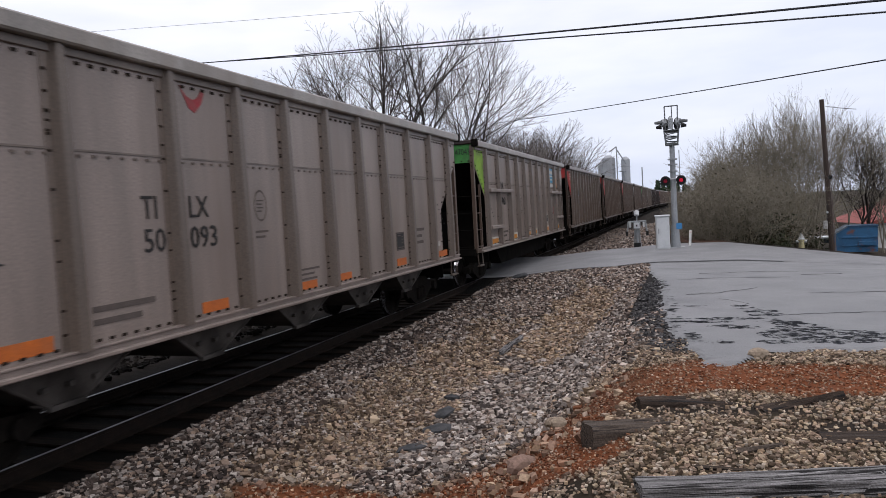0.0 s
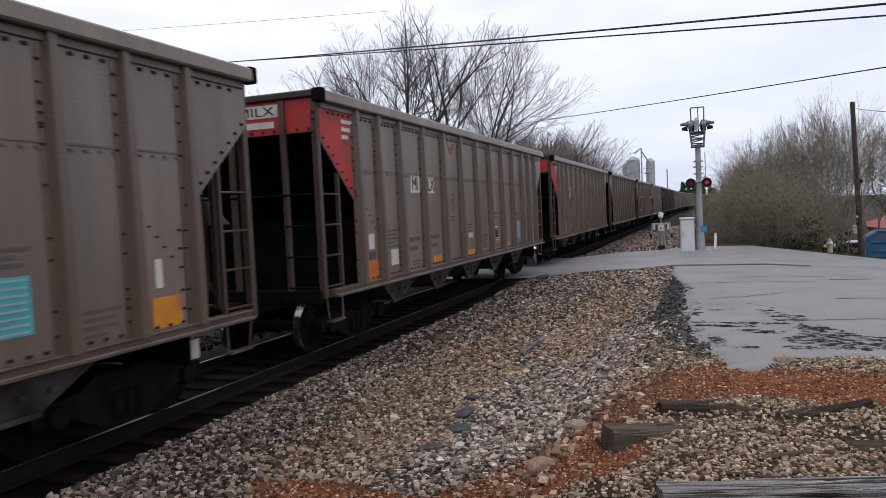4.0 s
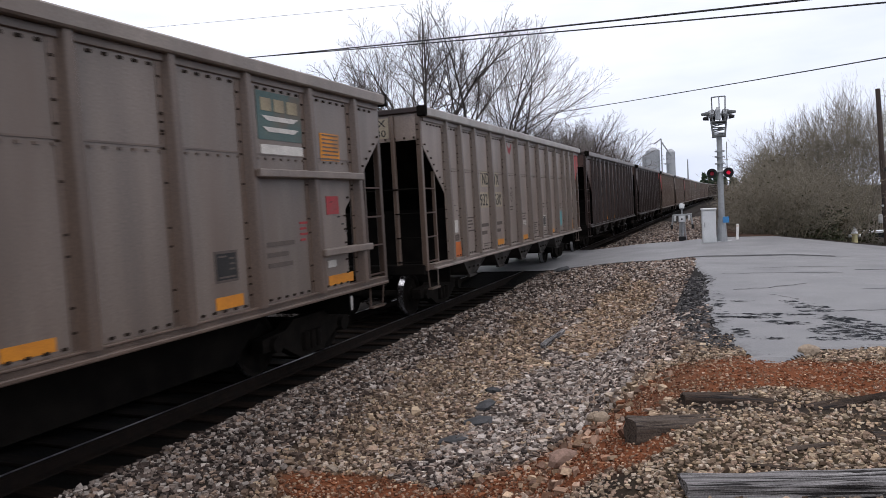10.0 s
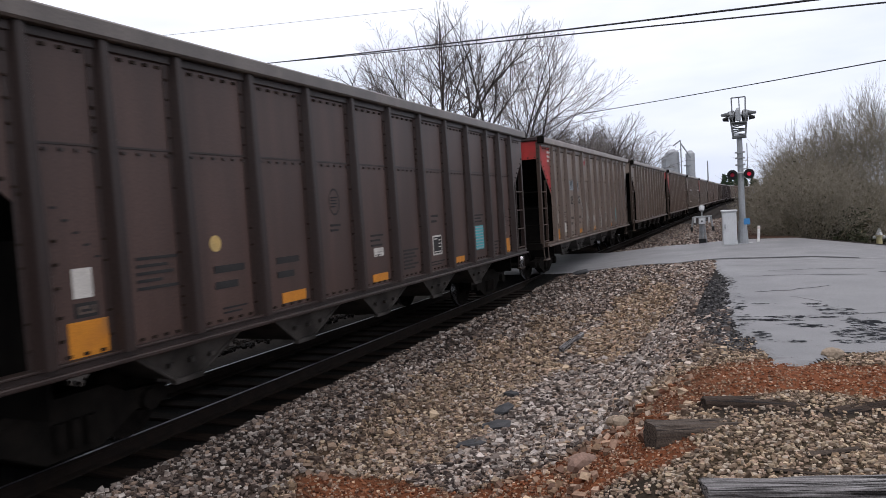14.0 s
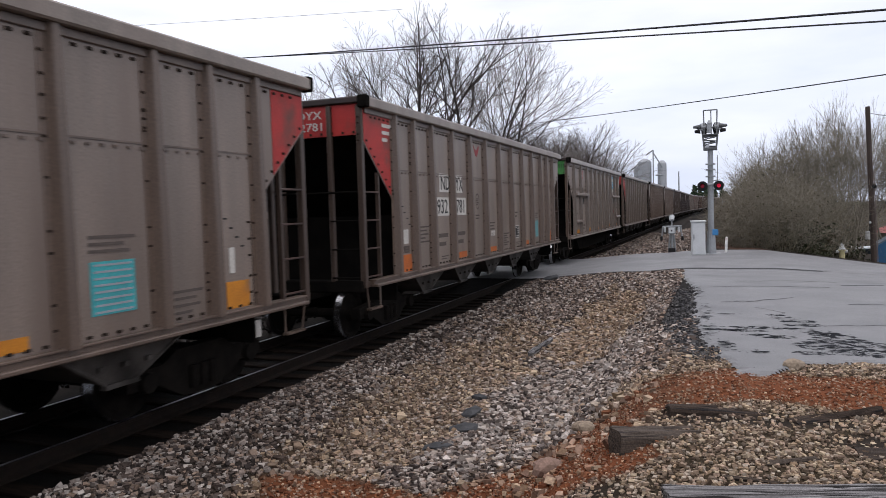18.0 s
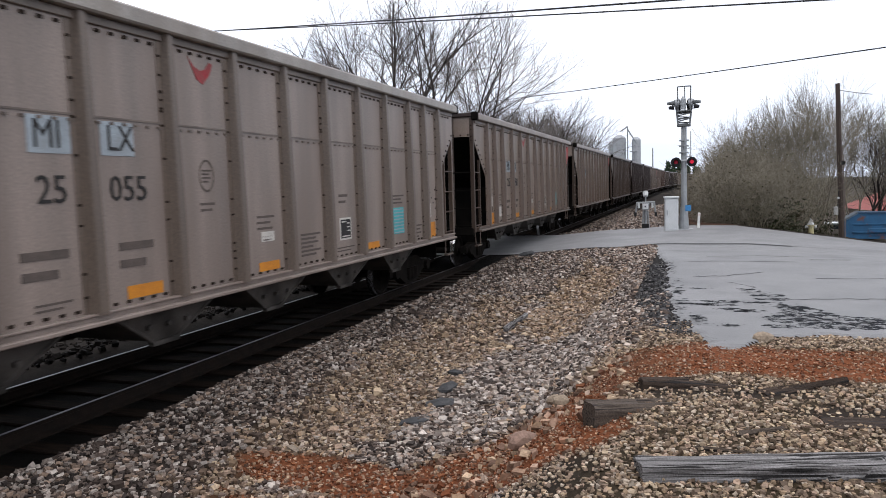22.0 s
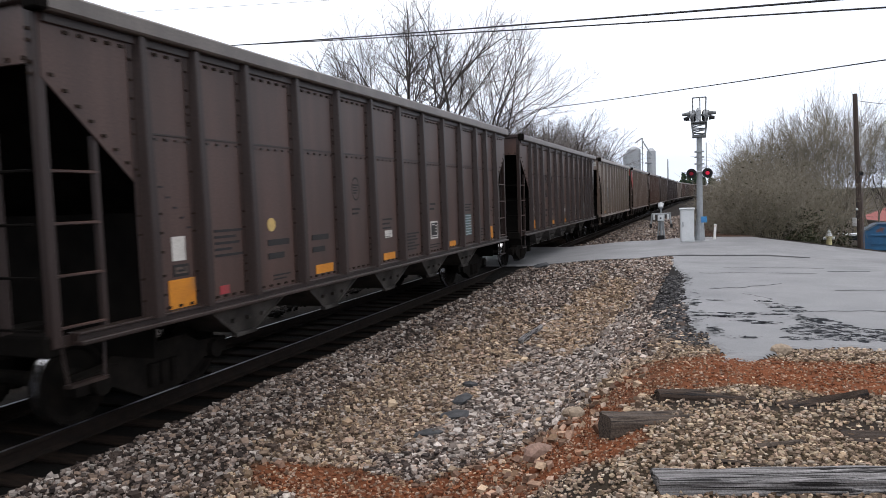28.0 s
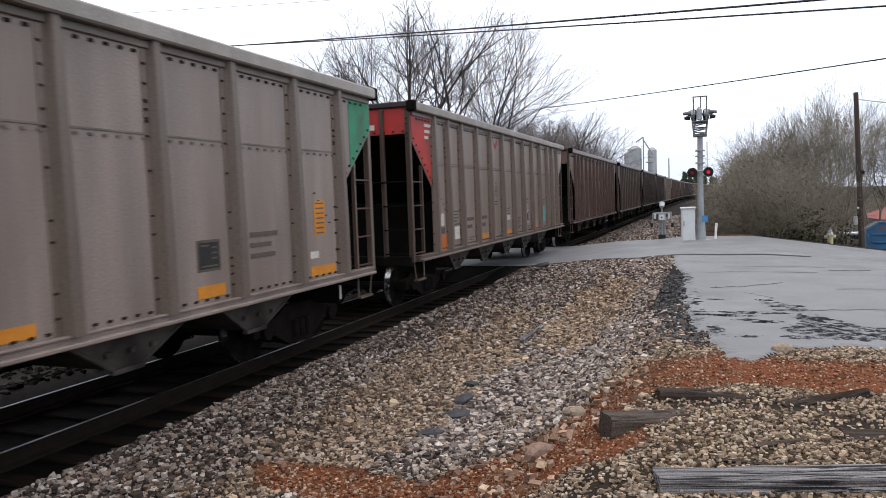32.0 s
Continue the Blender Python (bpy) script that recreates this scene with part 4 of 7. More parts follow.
def winter_tree(seed, height, stems, label, radius=0.16, level=6, angle=(16, 36), lift=0.16, thin=0.006, twig=None, sides=2, bark=None, name="tree", wobble=0.13, split=(2, 3), first=0.27, ratio=(0.68, 0.88), bare=9):
    """Bare tree; stems are (lean in x, lean in y, share of the height)."""
    rng = random.Random(seed)
    runs = []
    for i, (lx, ly, share) in enumerate(stems):
        a = 6.283 * i / len(stems)
        start = Vector((0.16 * math.cos(a), 0.16 * math.sin(a), -0.3)) * (1 if len(stems) > 1 else 0)
        fork(rng, start, Vector((lx, ly, 1)), height * first * share, radius * share, level, runs, angle, lift, split, sides, ratio, thin, wobble, bare)
    k = height / max(p.z for _, pts in runs for p, _ in pts)
    runs = [(lv, [(p * k, r) for p, r in pts]) for lv, pts in runs]
    tree = thing(name, label, name)
    for nm, mat, pick in (("trunk", bark or BARK, lambda lv: lv >= level - 2), ("crown", twig or TWIG, lambda lv: lv < level - 2)):
        ob = new(nm, tube_mesh(nm, [pts for lv, pts in runs if pick(lv)], mat, lambda r: 6 if r > 0.06 else 4 if r > 0.025 else 3))
        ob.parent = tree
    return tree


def leaves_mesh(name, rng, count, place, size, material):
    verts, faces = [], []
    for _ in range(count):
        c = place()
        u = Vector((rng.uniform(-1, 1), rng.uniform(-1, 1), rng.uniform(-1, 1))).normalized()
        w = u.cross(Vector((rng.uniform(-1, 1), rng.uniform(-1, 1), rng.uniform(-1, 1)))).normalized()
        s = size * rng.uniform(0.5, 1.4)
        at = len(verts)
        verts += [tuple(c - u * s), tuple(c + w * s * 0.45), tuple(c + u * s), tuple(c - w * s * 0.45)]
        faces.append((at, at + 1, at + 2, at + 3))
    me = bpy.data.meshes.new(name)
    me.from_pydata(verts, [], faces)
    me.materials.append(material)
    return me


def shrub(seed, height, label, stems=12, width=1.6, leaves=500):
    """Tangled brush: many thin stems that arch and fork, with some dry leaves left on."""
    rng = random.Random(seed)
    runs = []
    for _ in range(stems):
        a, r = rng.uniform(0, 2 * math.pi), width * 0.6 * rng.random() ** 0.5
        fork(rng, Vector((r * math.cos(a), r * math.sin(a), -0.2)), Vector((0.55 * math.cos(a) * r / width + rng.gauss(0, 0.15), 0.55 * math.sin(a) * r / width + rng.gauss(0, 0.15), 1)),
             height * rng.uniform(0.2, 0.38), rng.uniform(0.016, 0.034), 4, runs, (22, 58), 0.10, (2, 3), 2, (0.62, 0.9), 0.0055, 0.2)
    k = height / max(p.z for _, pts in runs for p, _ in pts)
    runs = [(lv, [(p * k, r) for p, r in pts]) for lv, pts in runs]
    bush = thing("shrub", label, "shrub")
    for nm, mat, pick in (("stem_tangle", BRUSH, lambda lv: lv >= 2), ("fine_tangle", SAPLING, lambda lv: lv < 2)):
        ob = new(nm, tube_mesh(nm, [pts for lv, pts in runs if pick(lv)], mat, lambda r: 3))
        ob.parent = bush
        ob["kind"] = "stuff"
    tips = [p for _, pts in runs for p, _ in pts if p.z < height * 0.85]
    ob = new("leaves", leaves_mesh("leaves", rng, leaves, lambda: rng.choice(tips) + Vector((rng.gauss(0, 0.15), rng.gauss(0, 0.15), rng.gauss(0, 0.15))), 0.06, DRYLEAF))
    ob.parent = bush
    return bush


def stand(ob, x, y, turn=0.0, size=1.0, sink=0.0):
    """Set a thing on the ground."""
    ob.matrix_basis = pose(x, y, land(x, y) - sink, 0, 0, turn) @ Matrix.Diagonal((size, size, size, 1))
    return ob


def again(ob, x, y, turn=0.0, size=1.0, sink=0.0):
    c = copy_thing(ob, pose(0, 0, 0))
    return stand(c, x, y, turn, size, sink)


def limb(rng, p, d, length, r, depth, runs, gaps, thin, lift, top):
    """A long curving limb with side limbs set along it on alternate sides, each a smaller limb."""
    n = 10 if depth >= 2 else 6 if depth == 1 else 4
    d = d.normalized()
    bend = Vector((rng.gauss(0, 1), rng.gauss(0, 1), 0)) * 0.06
    pts, dirs = [(p.copy(), r)], [d]
    for i in range(n):
        if rng.random() < 0.3:
            bend = Vector((rng.gauss(0, 1), rng.gauss(0, 1), rng.gauss(0, 0.4))) * 0.07
        d = (d + bend * (1.6 if depth < 2 else 1.0) + Vector((rng.gauss(0, 1), rng.gauss(0, 1), rng.gauss(0, 0.6))) * 0.055 + Vector((0, 0, lift / n))).normalized()
        p = p + d * (length / n)
        pts.append((p.copy(), thin + (r - thin) * (1 - (i + 1) / n) ** 0.85))
        dirs.append(d)
    runs.append((depth, pts))
    if depth <= 0:
        return
    start = 0.34 if depth == top else 0.22
    count = max(2, round(length * (1 - start) / gaps[depth - 1]))
    turn = rng.uniform(0, 6.283)
    for k in range(count):
        f = start + (0.97 - start) * (k + rng.uniform(0.1, 0.9)) / count
        i = min(n - 1, int(f * n))
        q = pts[i][0].lerp(pts[i + 1][0], f * n - i)
        rq = pts[i][1]
        e = dirs[i + 1]
        turn += 3.14 + rng.gauss(0, 0.7)
        u = e.orthogonal().normalized()
        out = u * math.cos(turn) + e.cross(u) * math.sin(turn)
        a = math.radians(rng.uniform(26, 52))
        size = length * (1.04 - f) * rng.uniform(0.5, 0.85) + 0.12 * rng.random() * length * 0.5
        limb(rng, q, e * math.cos(a) + out * math.sin(a), size, max(thin, rq * rng.uniform(0.45, 0.7)), depth - 1, runs, gaps, thin, lift, top)


def limbed_tree(seed, height, stems, label, radius, gaps, thin=0.0075, lift=0.3, twig=None):
    """Bare tree whose long limbs show through its crown; stems are (lean in x, lean in y, share of the height)."""
    rng = random.Random(seed)
    runs = []
    for i, (lx, ly, share) in enumerate(stems):
        a = 6.283 * i / len(stems)
        limb(rng, Vector((0.18 * math.cos(a), 0.18 * math.sin(a), -0.3)), Vector((lx, ly, 1)), height * share * (1 + 0.22 * abs(lx)), radius * share, 3, runs, gaps, thin, lift, 3)
    k = height / max(p.z for _, pts in runs for p, _ in pts)
    runs = [(lv, [(p * k, r) for p, r in pts]) for lv, pts in runs]
    tree = thing("tree", label, "tree")
    for nm, mat, pick in (("trunk", BARK, lambda lv: lv >= 2), ("crown", twig or TWIG, lambda lv: lv < 2)):
        ob = new(nm, tube_mesh(nm, [pts for lv, pts in runs if pick(lv)], mat, lambda r: 6 if r > 0.06 else 4 if r > 0.025 else 3))
        ob.parent = tree
    return tree


FAR_TREE = "bare grey winter tree behind the railway"
PALETWIG = shade("pale_grey_twigs", (0.15, 0.132, 0.122), (0.23, 0.205, 0.19), 2, 0.9, 0.1)
stand(limbed_tree(12, 16.8, ((-0.78, 0.1, 1.0), (-0.54, -0.2, 1.08), (-0.32, 0.2, 1.05), (-0.1, -0.15, 0.95)), "large bare winter tree with limbs fanning wide", 0.17, (0.36, 0.55, 0.85)), -17.4, 43.0)
stand(limbed_tree(24, 16.2, ((-0.2, 0.2, 1.0), (0.02, -0.1, 1.0), (0.2, 0.1, 0.92)), "bare spreading winter tree with dark limbs", 0.18, (0.38, 0.58, 0.9)), -17.0, 44.0)
stand(limbed_tree(6, 16.0, ((-0.34, 0.1, 0.85), (-0.12, 0.2, 0.95), (0.1, -0.2, 1.0), (0.3, 0.1, 0.95), (0.46, -0.1, 0.85)), "slender bare winter tree with upright limbs", 0.12, (0.36, 0.55, 0.85), 0.007, 0.34, PALETWIG), -17.0, 53.0)
bushy = stand(limbed_tree(31, 10.6, ((-0.45, 0.1, 0.85), (-0.15, -0.3, 1.0), (0.15, 0.3, 1.0), (0.45, 0.1, 0.9), (0.0, -0.5, 0.8)), "low bushy bare winter tree", 0.10, (0.32, 0.42, 0.55), 0.008, 0.25, PALETWIG), -14.6, 62.0, 10)
for x, y, turn, size in ((-17.6, 57, 250, 1.05), (-13.6, 67, 90, 1.0), (-15.2, 72, 120, 1.12), (-17.5, 76, 200, 1.15), (-14.0, 80, 220, 1.06), (-14.8, 90, 300, 1.1), (-17.8, 86, 15, 1.2), (-15.0, 101, 77, 1.08), (-16.0, 114, 30, 1.0), (-19, 100, 40, 1.15)):
    again(bushy, x, y, turn, size)["label"] = FAR_TREE

# thicket right of the track, beyond the crossing
shrubs = [shrub(40 + i, h, "tangled bare brush with dry brown leaves", 13, 1.7, 420) for i, h in enumerate((4.6, 5.2, 3.8, 4.2))]
rng = random.Random(9)
spots = []
for y0, y1, xa, xb, n in ((32.6, 36, 1.7, 2.9, 6), (36, 42, 1.5, 3.4, 11), (42, 50, 1.3, 4.6, 15), (50, 56, 3.5, 5.5, 6), (50, 80, 2.0, 5.0, 20), (80, 130, 2.4, 6.5, 20), (130, 200, 3.2, 12, 14)):
    for _ in range(n):
        y = rng.uniform(y0, y1)
        x = rng.uniform(xa, xb)
        spots.append((x, y, rng.uniform(0, 360), rng.uniform(0.78, 1.05) * (1.0 if x > 2.6 or y > 46 else 0.72)))
for i, (x, y, turn, size) in enumerate(spots):
    if i < len(shrubs):
        stand(shrubs[i], x, y, turn, size)
    else:
        again(shrubs[i % len(shrubs)], x, y, turn, size)
sap = [stand(winter_tree(60 + i, h, leans, "slim bare saplings standing in the brush", 0.055, 5, (14, 32), 0.3, 0.0055, SAPLING, 2, SAPLING), x, y) for i, (h, leans, x, y) in
       enumerate(((9.6, ((-0.3, 0, 1), (0.05, 0.2, 0.9), (0.3, -0.1, 1)), 6.4, 44.0), (8.6, ((-0.2, 0.2, 1), (0.25, 0, 1)), 8.6, 45.0), (7.6, ((-0.35, 0, 0.9), (0, 0.2, 1), (0.3, 0, 0.9)), 4.9, 45.0)))]
for src, x, y, turn, size in ((sap[0], 7.2, 46, 70, 1.0), (sap[1], 5.6, 47, 160, 1.0), (sap[2], 3.8, 47, 30, 0.95), (sap[1], 10.6, 46, 300, 0.9), (sap[2], 5.8, 49, 250, 1.2), (sap[0], 4.8, 51, 15, 0.9),
                              (sap[2], 3.1, 50, 200, 0.95), (sap[1], 7.0, 52, 10, 1.1), (sap[2], 4.4, 56, 310, 1.0), (sap[2], 12.6, 52, 100, 1.1),
                              (sap[0], 3.8, 70, 120, 0.8), (sap[1], 3.6, 84, 200, 0.9), (sap[0], 4.6, 100, 20, 0.95), (sap[1], 2.7, 58, 60, 0.72), (sap[2], 2.6, 66, 160, 0.85), (sap[0], 3.2, 62, 260, 0.75), (sap[1], 2.6, 78, 20, 0.85)):
    again(src, x, y, turn, size)
# low evergreen undergrowth at the thicket's foot
rng = random.Random(71)
low = [Vector((x, y, land(x, y) + rng.random() ** 1.6 * 1.5)) for x, y in ((rng.uniform(1.3 + max(0, 40 - y) * 0.06, 7.5 if y > 43 else 4.6), y) for y in (rng.uniform(33.5, 52) for _ in range(9000)))]
it = iter(low)
tagged(new("undergrowth", leaves_mesh("undergrowth", rng, len(low), lambda: next(it), 0.10, shade("ivy_leaves", (0.03, 0.038, 0.018), (0.05, 0.055, 0.025), 0.8, 0.8, 0.1, c3=(0.07, 0.052, 0.03), island=True, random_value=0.4))),
       "dark evergreen undergrowth at the thicket's foot", "undergrowth", kind="stuff")
stand(winter_tree(77, 7.6, ((-0.35, 0.1, 0.9), (0.25, 0, 1)), "dark bare tree beside the blue container", 0.12, 5, (20, 44), 0.15, 0.008, BARK), 9.9, 46.5)

# far evergreens and woods that close the view
def conifer_row(seed, count, x0, x1, y0, y1, h0, h1):
    r = random.Random(seed)
    pts = []
    for _ in range(count):
        x, y, h = r.uniform(x0, x1), r.uniform(y0, y1), r.uniform(h0, h1)
        for _ in range(150):
            k = r.random() ** 0.7
            w = (1 - k) * h * 0.24 + 0.2
            a = r.uniform(0, 2 * math.pi)
            pts.append(Vector((x + w * math.cos(a) * r.random() ** 0.5, y + w * math.sin(a) * r.random() ** 0.5, land(x, y) + k * h)))
    it = iter(pts)
    me = leaves_mesh("evergreens", r, len(pts), lambda: next(it), 0.9, PINE)
    return new("evergreens", me)


tagged(conifer_row(3, 26, -9, 14, 262, 300, 6, 9.5), "dark far evergreen trees beyond the track", "woods", kind="stuff")
tagged(conifer_row(5, 120, -240, -50, 60, 260, 8, 13), "far dark woods behind the railway", "woods", kind="stuff")


def far_brush(seed, count, x0, x1, y0, y1, h):
    """Joined far woods: many upright bare stems and twigs."""
    r = random.Random(seed)
    runs = []
    for _ in range(count):
        x, y = r.uniform(x0, x1), r.uniform(y0, y1)
        fork(r, Vector((x, y, land(x, y) - 0.3)), Vector((r.uniform(-0.2, 0.2), r.uniform(-0.2, 0.2), 1)), h * r.uniform(0.24, 0.36), 0.05, 3, runs, (20, 45), 0.2, (2, 3), 2, (0.66, 0.9), 0.010)
    return tube_mesh("far_woods", [p for _, p in runs], BRUSH, lambda q: 3)


for seed, count, x0, x1, y0, y1, h in ((1, 60, 2.2, 6.0, 42, 56, 5.0), (2, 90, 2.8, 7.0, 58, 130, 5.0), (3, 40, 12, 45, 66, 90, 6.0), (4, 90, -60, -19, 70, 130, 10.0), (5, 70, 4, 22, 130, 230, 8.0),
                                       (6, 70, -70, -26, 20, 70, 6.0)):
    tagged(new("far_woods", far_brush(seed, count, x0, x1, y0, y1, h)), "dense leafless brown woods", "woods", kind="stuff")

# ---------------------------------------------------------------- silos
SILO = shade("pale_concrete", (0.40, 0.42, 0.44), (0.33, 0.35, 0.37), 0.4, 0.8, 0.1, stretch=(1, 1, 0.2))
for sx, sy, r, h, lab in ((-23.5, 249, 2.2, 18.0, "tall pale grey concrete silo"), (-17.9, 249, 1.45, 17.2, "slim pale grey concrete silo with a domed cap"),
                          (-26.0, 252, 1.4, 16.4, "pale grey concrete silo behind")):
    s = thing("silo", lab, "silo", pose(sx, sy, land(sx, sy)), "silos of the far plant")
    part("shell", tube((0, 0, -1), (0, 0, h - 1.0), r, r, 28), SILO, s)
    part("roof_cone", tube((0, 0, h - 1.0), (0, 0, h), r, r * 0.35, 28), SILO, s)
    for z in (h * 0.3, h * 0.55, h * 0.8):
        part("hoop", tube((0, 0, z), (0, 0, z + 0.12), r + 0.04, r + 0.04, 28), GALV, s)
bridge = thing("conveyor", "thin steel conveyor frame between the silos", "conveyor", pose(0, 0, 0))
for a, b in (((-20.6, 247.5, 19.5), (-17.6, 247.5, 14.5)), ((-20.6, 247.5, 19.0), (-20.6, 247.5, 0)), ((-23.0, 247.5, 18.8), (-20.6, 247.5, 20.4)), ((-20.6, 247.5, 20.4), (-20.6, 247.5, 19.0)),
             ((-19.8, 247.5, 12.0), (-17.6, 247.5, 12.0)), ((-18.4, 247.5, 12.0), (-18.4, 247.5, 0))):
    part("girder", tube(a, b, 0.22, 0.22, 6), GALV, bridge)
shed = thing("shed", "low grey shed beyond the track curve", "building", pose(-6.0, 262, land(-6, 262)))
part("wall", box(-9, 9, 0, 8, -1, 3.6), SILO, shed)
part("roof", prism([(-9.6, 3.6), (9.6, 3.6), (0, 5.2)], "y", -0.5, 8.5), plain("pale_roof", (0.35, 0.37, 0.38), 0.5), shed)
mast = thing("mast", "thin far steel mast", "mast", pose(-12.6, 249, -0.5))
part("pole", tube((0, 0, 0), (0, 0, 13.5), 0.28, 0.18, 8), GALV, mast)

# ---------------------------------------------------------------- crossing signals
LENS = plain("red_lens", (0.7, 0.02, 0.06), 0.2, 0.0, 0.35)
DIM_LENS = plain("dim_red_lens", (0.30, 0.012, 0.03), 0.2, 0.0, 0.12)
STEELGREY = shade("weathered_steel", (0.10, 0.107, 0.11), (0.16, 0.168, 0.172), 6, 0.6, 0.06, 0.3)
BLACKM = plain("black_enamel", (0.014, 0.014, 0.015), 0.55)
signal = thing("crossing_signal", "tall grey steel crossing signal with red lamps and a cantilever head", "crossing signal")
SX, SY = -0.31, 28.0
SZ = land(SX, SY)
signal.matrix_basis = pose(SX, SY, SZ, 0, 0, 0)
part("base_casting", tube((0, 0, 0), (0, 0, 0.85), 0.19, 0.135, 12), GALV, signal)
part("base_plate", box(-0.32, 0.32, -0.32, 0.32, 0, 0.05, 0.01), GALV, signal)
part("mast", tube((0, 0, 0.8), (0, 0, 3.95), 0.115, 0.095, 14), GALV, signal)
for z in (2.85, 3.1, 3.3):
    part("band", tube((0, 0, z), (0, 0, z + 0.05), 0.175, 0.175, 14), GALV, signal)
part("conduit", tube((0.24, 0, 2.6), (0.24, 0, 3.65), 0.018, sides=6), GALV, signal)
part("bracket", box(0.1, 0.26, -0.02, 0.02, 2.7, 2.74), GALV, signal)
part("cross_arm", tube((-0.34, -0.08, 2.58), (0.34, -0.08, 2.58), 0.045, sides=8), GALV, signal)


def lamp(parent, x, z, small=1.0):
    """Round black backplate with hood, housing and red lens; it faces the near side of the road."""
    disc = part("backplate", tube((x, -0.10, z), (x, -0.13, z), 0.29 * small, 0.29 * small, 28), BLACKM, parent, "round black backplate")
    part("housing", tube((x, -0.09, z), (x, 0.12, z), 0.15 * small, 0.12 * small, 16), BLACKM, disc)
    part("lens", tube((x, -0.131, z), (x, -0.165, z), 0.115 * small, 0.09 * small, 20), LENS if x > 0 else DIM_LENS, disc, "glowing red lens" if x > 0 else "dim red lens")
    bm = bmesh.new()
    n = 12
    ring = []
    for i in range(n + 1):
        a = math.pi * i / n
        ring.append([bm.verts.new((x + 0.17 * small * math.cos(a), -0.13, z + 0.17 * small * math.sin(a))), bm.verts.new((x + 0.17 * small * math.cos(a), -0.42, z + 0.14 * small * math.sin(a) + 0.02))])
    for p, q in zip(ring, ring[1:]):
        bm.faces.new((p[0], q[0], q[1], p[1]))
    bmesh.ops.solidify(bm, geom=bm.faces[:], thickness=0.012)
    part("hood", bm, BLACKM, disc)


lamp(signal, -0.28, 2.53, 0.62)
lamp(signal, 0.28, 2.53, 0.62)
# head of the cantilever, seen along its arm
head = part("truss_head", box(-0.24, 0.24, -0.24, 0.24, 3.84, 3.90, 0.01), STEELGREY, signal)
for x in (-0.22, 0.22):
    for y in (-0.22, 0.22):
        part("upright", tube((x * 0.9, y, 3.84), (x * 1.15, y, 4.37), 0.03, sides=6), STEELGREY, head)
for i in range(5):
    z = 3.92 + i * 0.10
    part("lattice", tube((-0.21, -0.22, z), (0.22, -0.22, z + (0.08 if i % 2 else -0.03)), 0.024, sides=5), STEELGREY, head)
    part("lattice", tube((-0.21, 0.22, z), (0.22, 0.22, z + (-0.04 if i % 2 else 0.07)), 0.024, sides=5), STEELGREY, head)
part("walk_plate", box(-0.28, 0.28, -0.28, 0.28, 4.36, 4.41, 0.01), STEELGREY, head)
for x in (-0.2, 0.22):
    part("guard_post", tube((x, -0.24, 4.41), (x * 1.1, -0.24, 5.27), 0.022, sides=6), STEELGREY, head)
part("guard_rail", tube((-0.22, -0.24, 5.27), (0.25, -0.24, 5.27), 0.022, sides=6), STEELGREY, head)
part("guard_mid", tube((0.04, -0.24, 4.41), (0.03, -0.24, 5.27), 0.018, sides=6), STEELGREY, head)
part("junction_box", tube((-0.02, -0.3, 4.44), (-0.02, -0.3, 4.80), 0.10, 0.095, 14), GALV, head)
part("junction_cap", tube((-0.02, -0.3, 4.80), (-0.02, -0.3, 4.90), 0.095, 0.03, 14), GALV, head)
for sgn in (-1, 1):
    part("lamp_arm", tube((0, -0.1, 4.64), (sgn * 0.36, -0.1, 4.66), 0.04, sides=6), STEELGREY, head)
    hood = part("lamp_hood", tube((sgn * 0.20, -0.1, 4.68), (sgn * 0.33, -0.14, 4.68), 0.17, 0.13, 16), GALV, head, "grey lamp head turned side-on")
    part("visor", tube((sgn * 0.32, -0.15, 4.70), (sgn * 0.58, -0.2, 4.69), 0.085, 0.045, 10), STEELGREY, hood)
    part("visor", tube((sgn * 0.34, 0.1, 4.57), (sgn * 0.54, 0.1, 4.55), 0.10, 0.05, 10), BLACKM, hood)
    part("lamp_disc", tube((sgn * 0.18, 0.12, 4.62), (sgn * 0.23, 0.10, 4.62), 0.24, 0.24, 18), BLACKM, hood)
part("number_tag", box(0.05, 0.25, -0.29, -0.27, 0.72, 0.94, 0.004), plain("blue_tag", (0.05, 0.2, 0.42), 0.5), signal, "small blue notice plate")

cab = thing("control_cabinet", "pale aluminium control cabinet beside the signal", "cabinet", pose(-0.75, 27.6, land(-0.75, 27.6), 0, 0, 4))
part("body", box(-0.24, 0.24, -0.25, 0.25, 0.0, 1.22, 0.015), CABINET, cab)
part("door", box(-0.21, 0.21, -0.268, -0.25, 0.06, 1.20, 0.006), CABINET, cab)
part("lid", box(-0.27, 0.27, -0.30, 0.29, 1.22, 1.28, 0.015), CABINET, cab)
part("handle", box(-0.17, -0.13, -0.30, -0.268, 0.6, 0.78, 0.006), GALV, cab)

gate = thing("gate_mechanism", "silver crossing gate mechanism on a short post with a bell", "gate mechanism", pose(-1.84, 30.5, land(-1.84, 30.5), 0, 0, 0))
part("post", tube((0, 0, 0.1), (0, 0, 0.75), 0.06, 0.06, 10), GALV, gate)
part("neck", tube((0, 0, 1.1), (0, 0, 1.36), 0.03, 0.03, 8), GALV, gate)
part("foot", box(-0.14, 0.14, -0.14, 0.14, 0, 0.2, 0.02), BLACKM, gate)
part("motor_box", box(-0.14, 0.14, -0.14, 0.14, 0.76, 1.06, 0.03), GALV, gate)
part("motor_lid", box(-0.11, 0.11, -0.155, -0.14, 0.80, 1.02, 0.005), CABINET, gate)
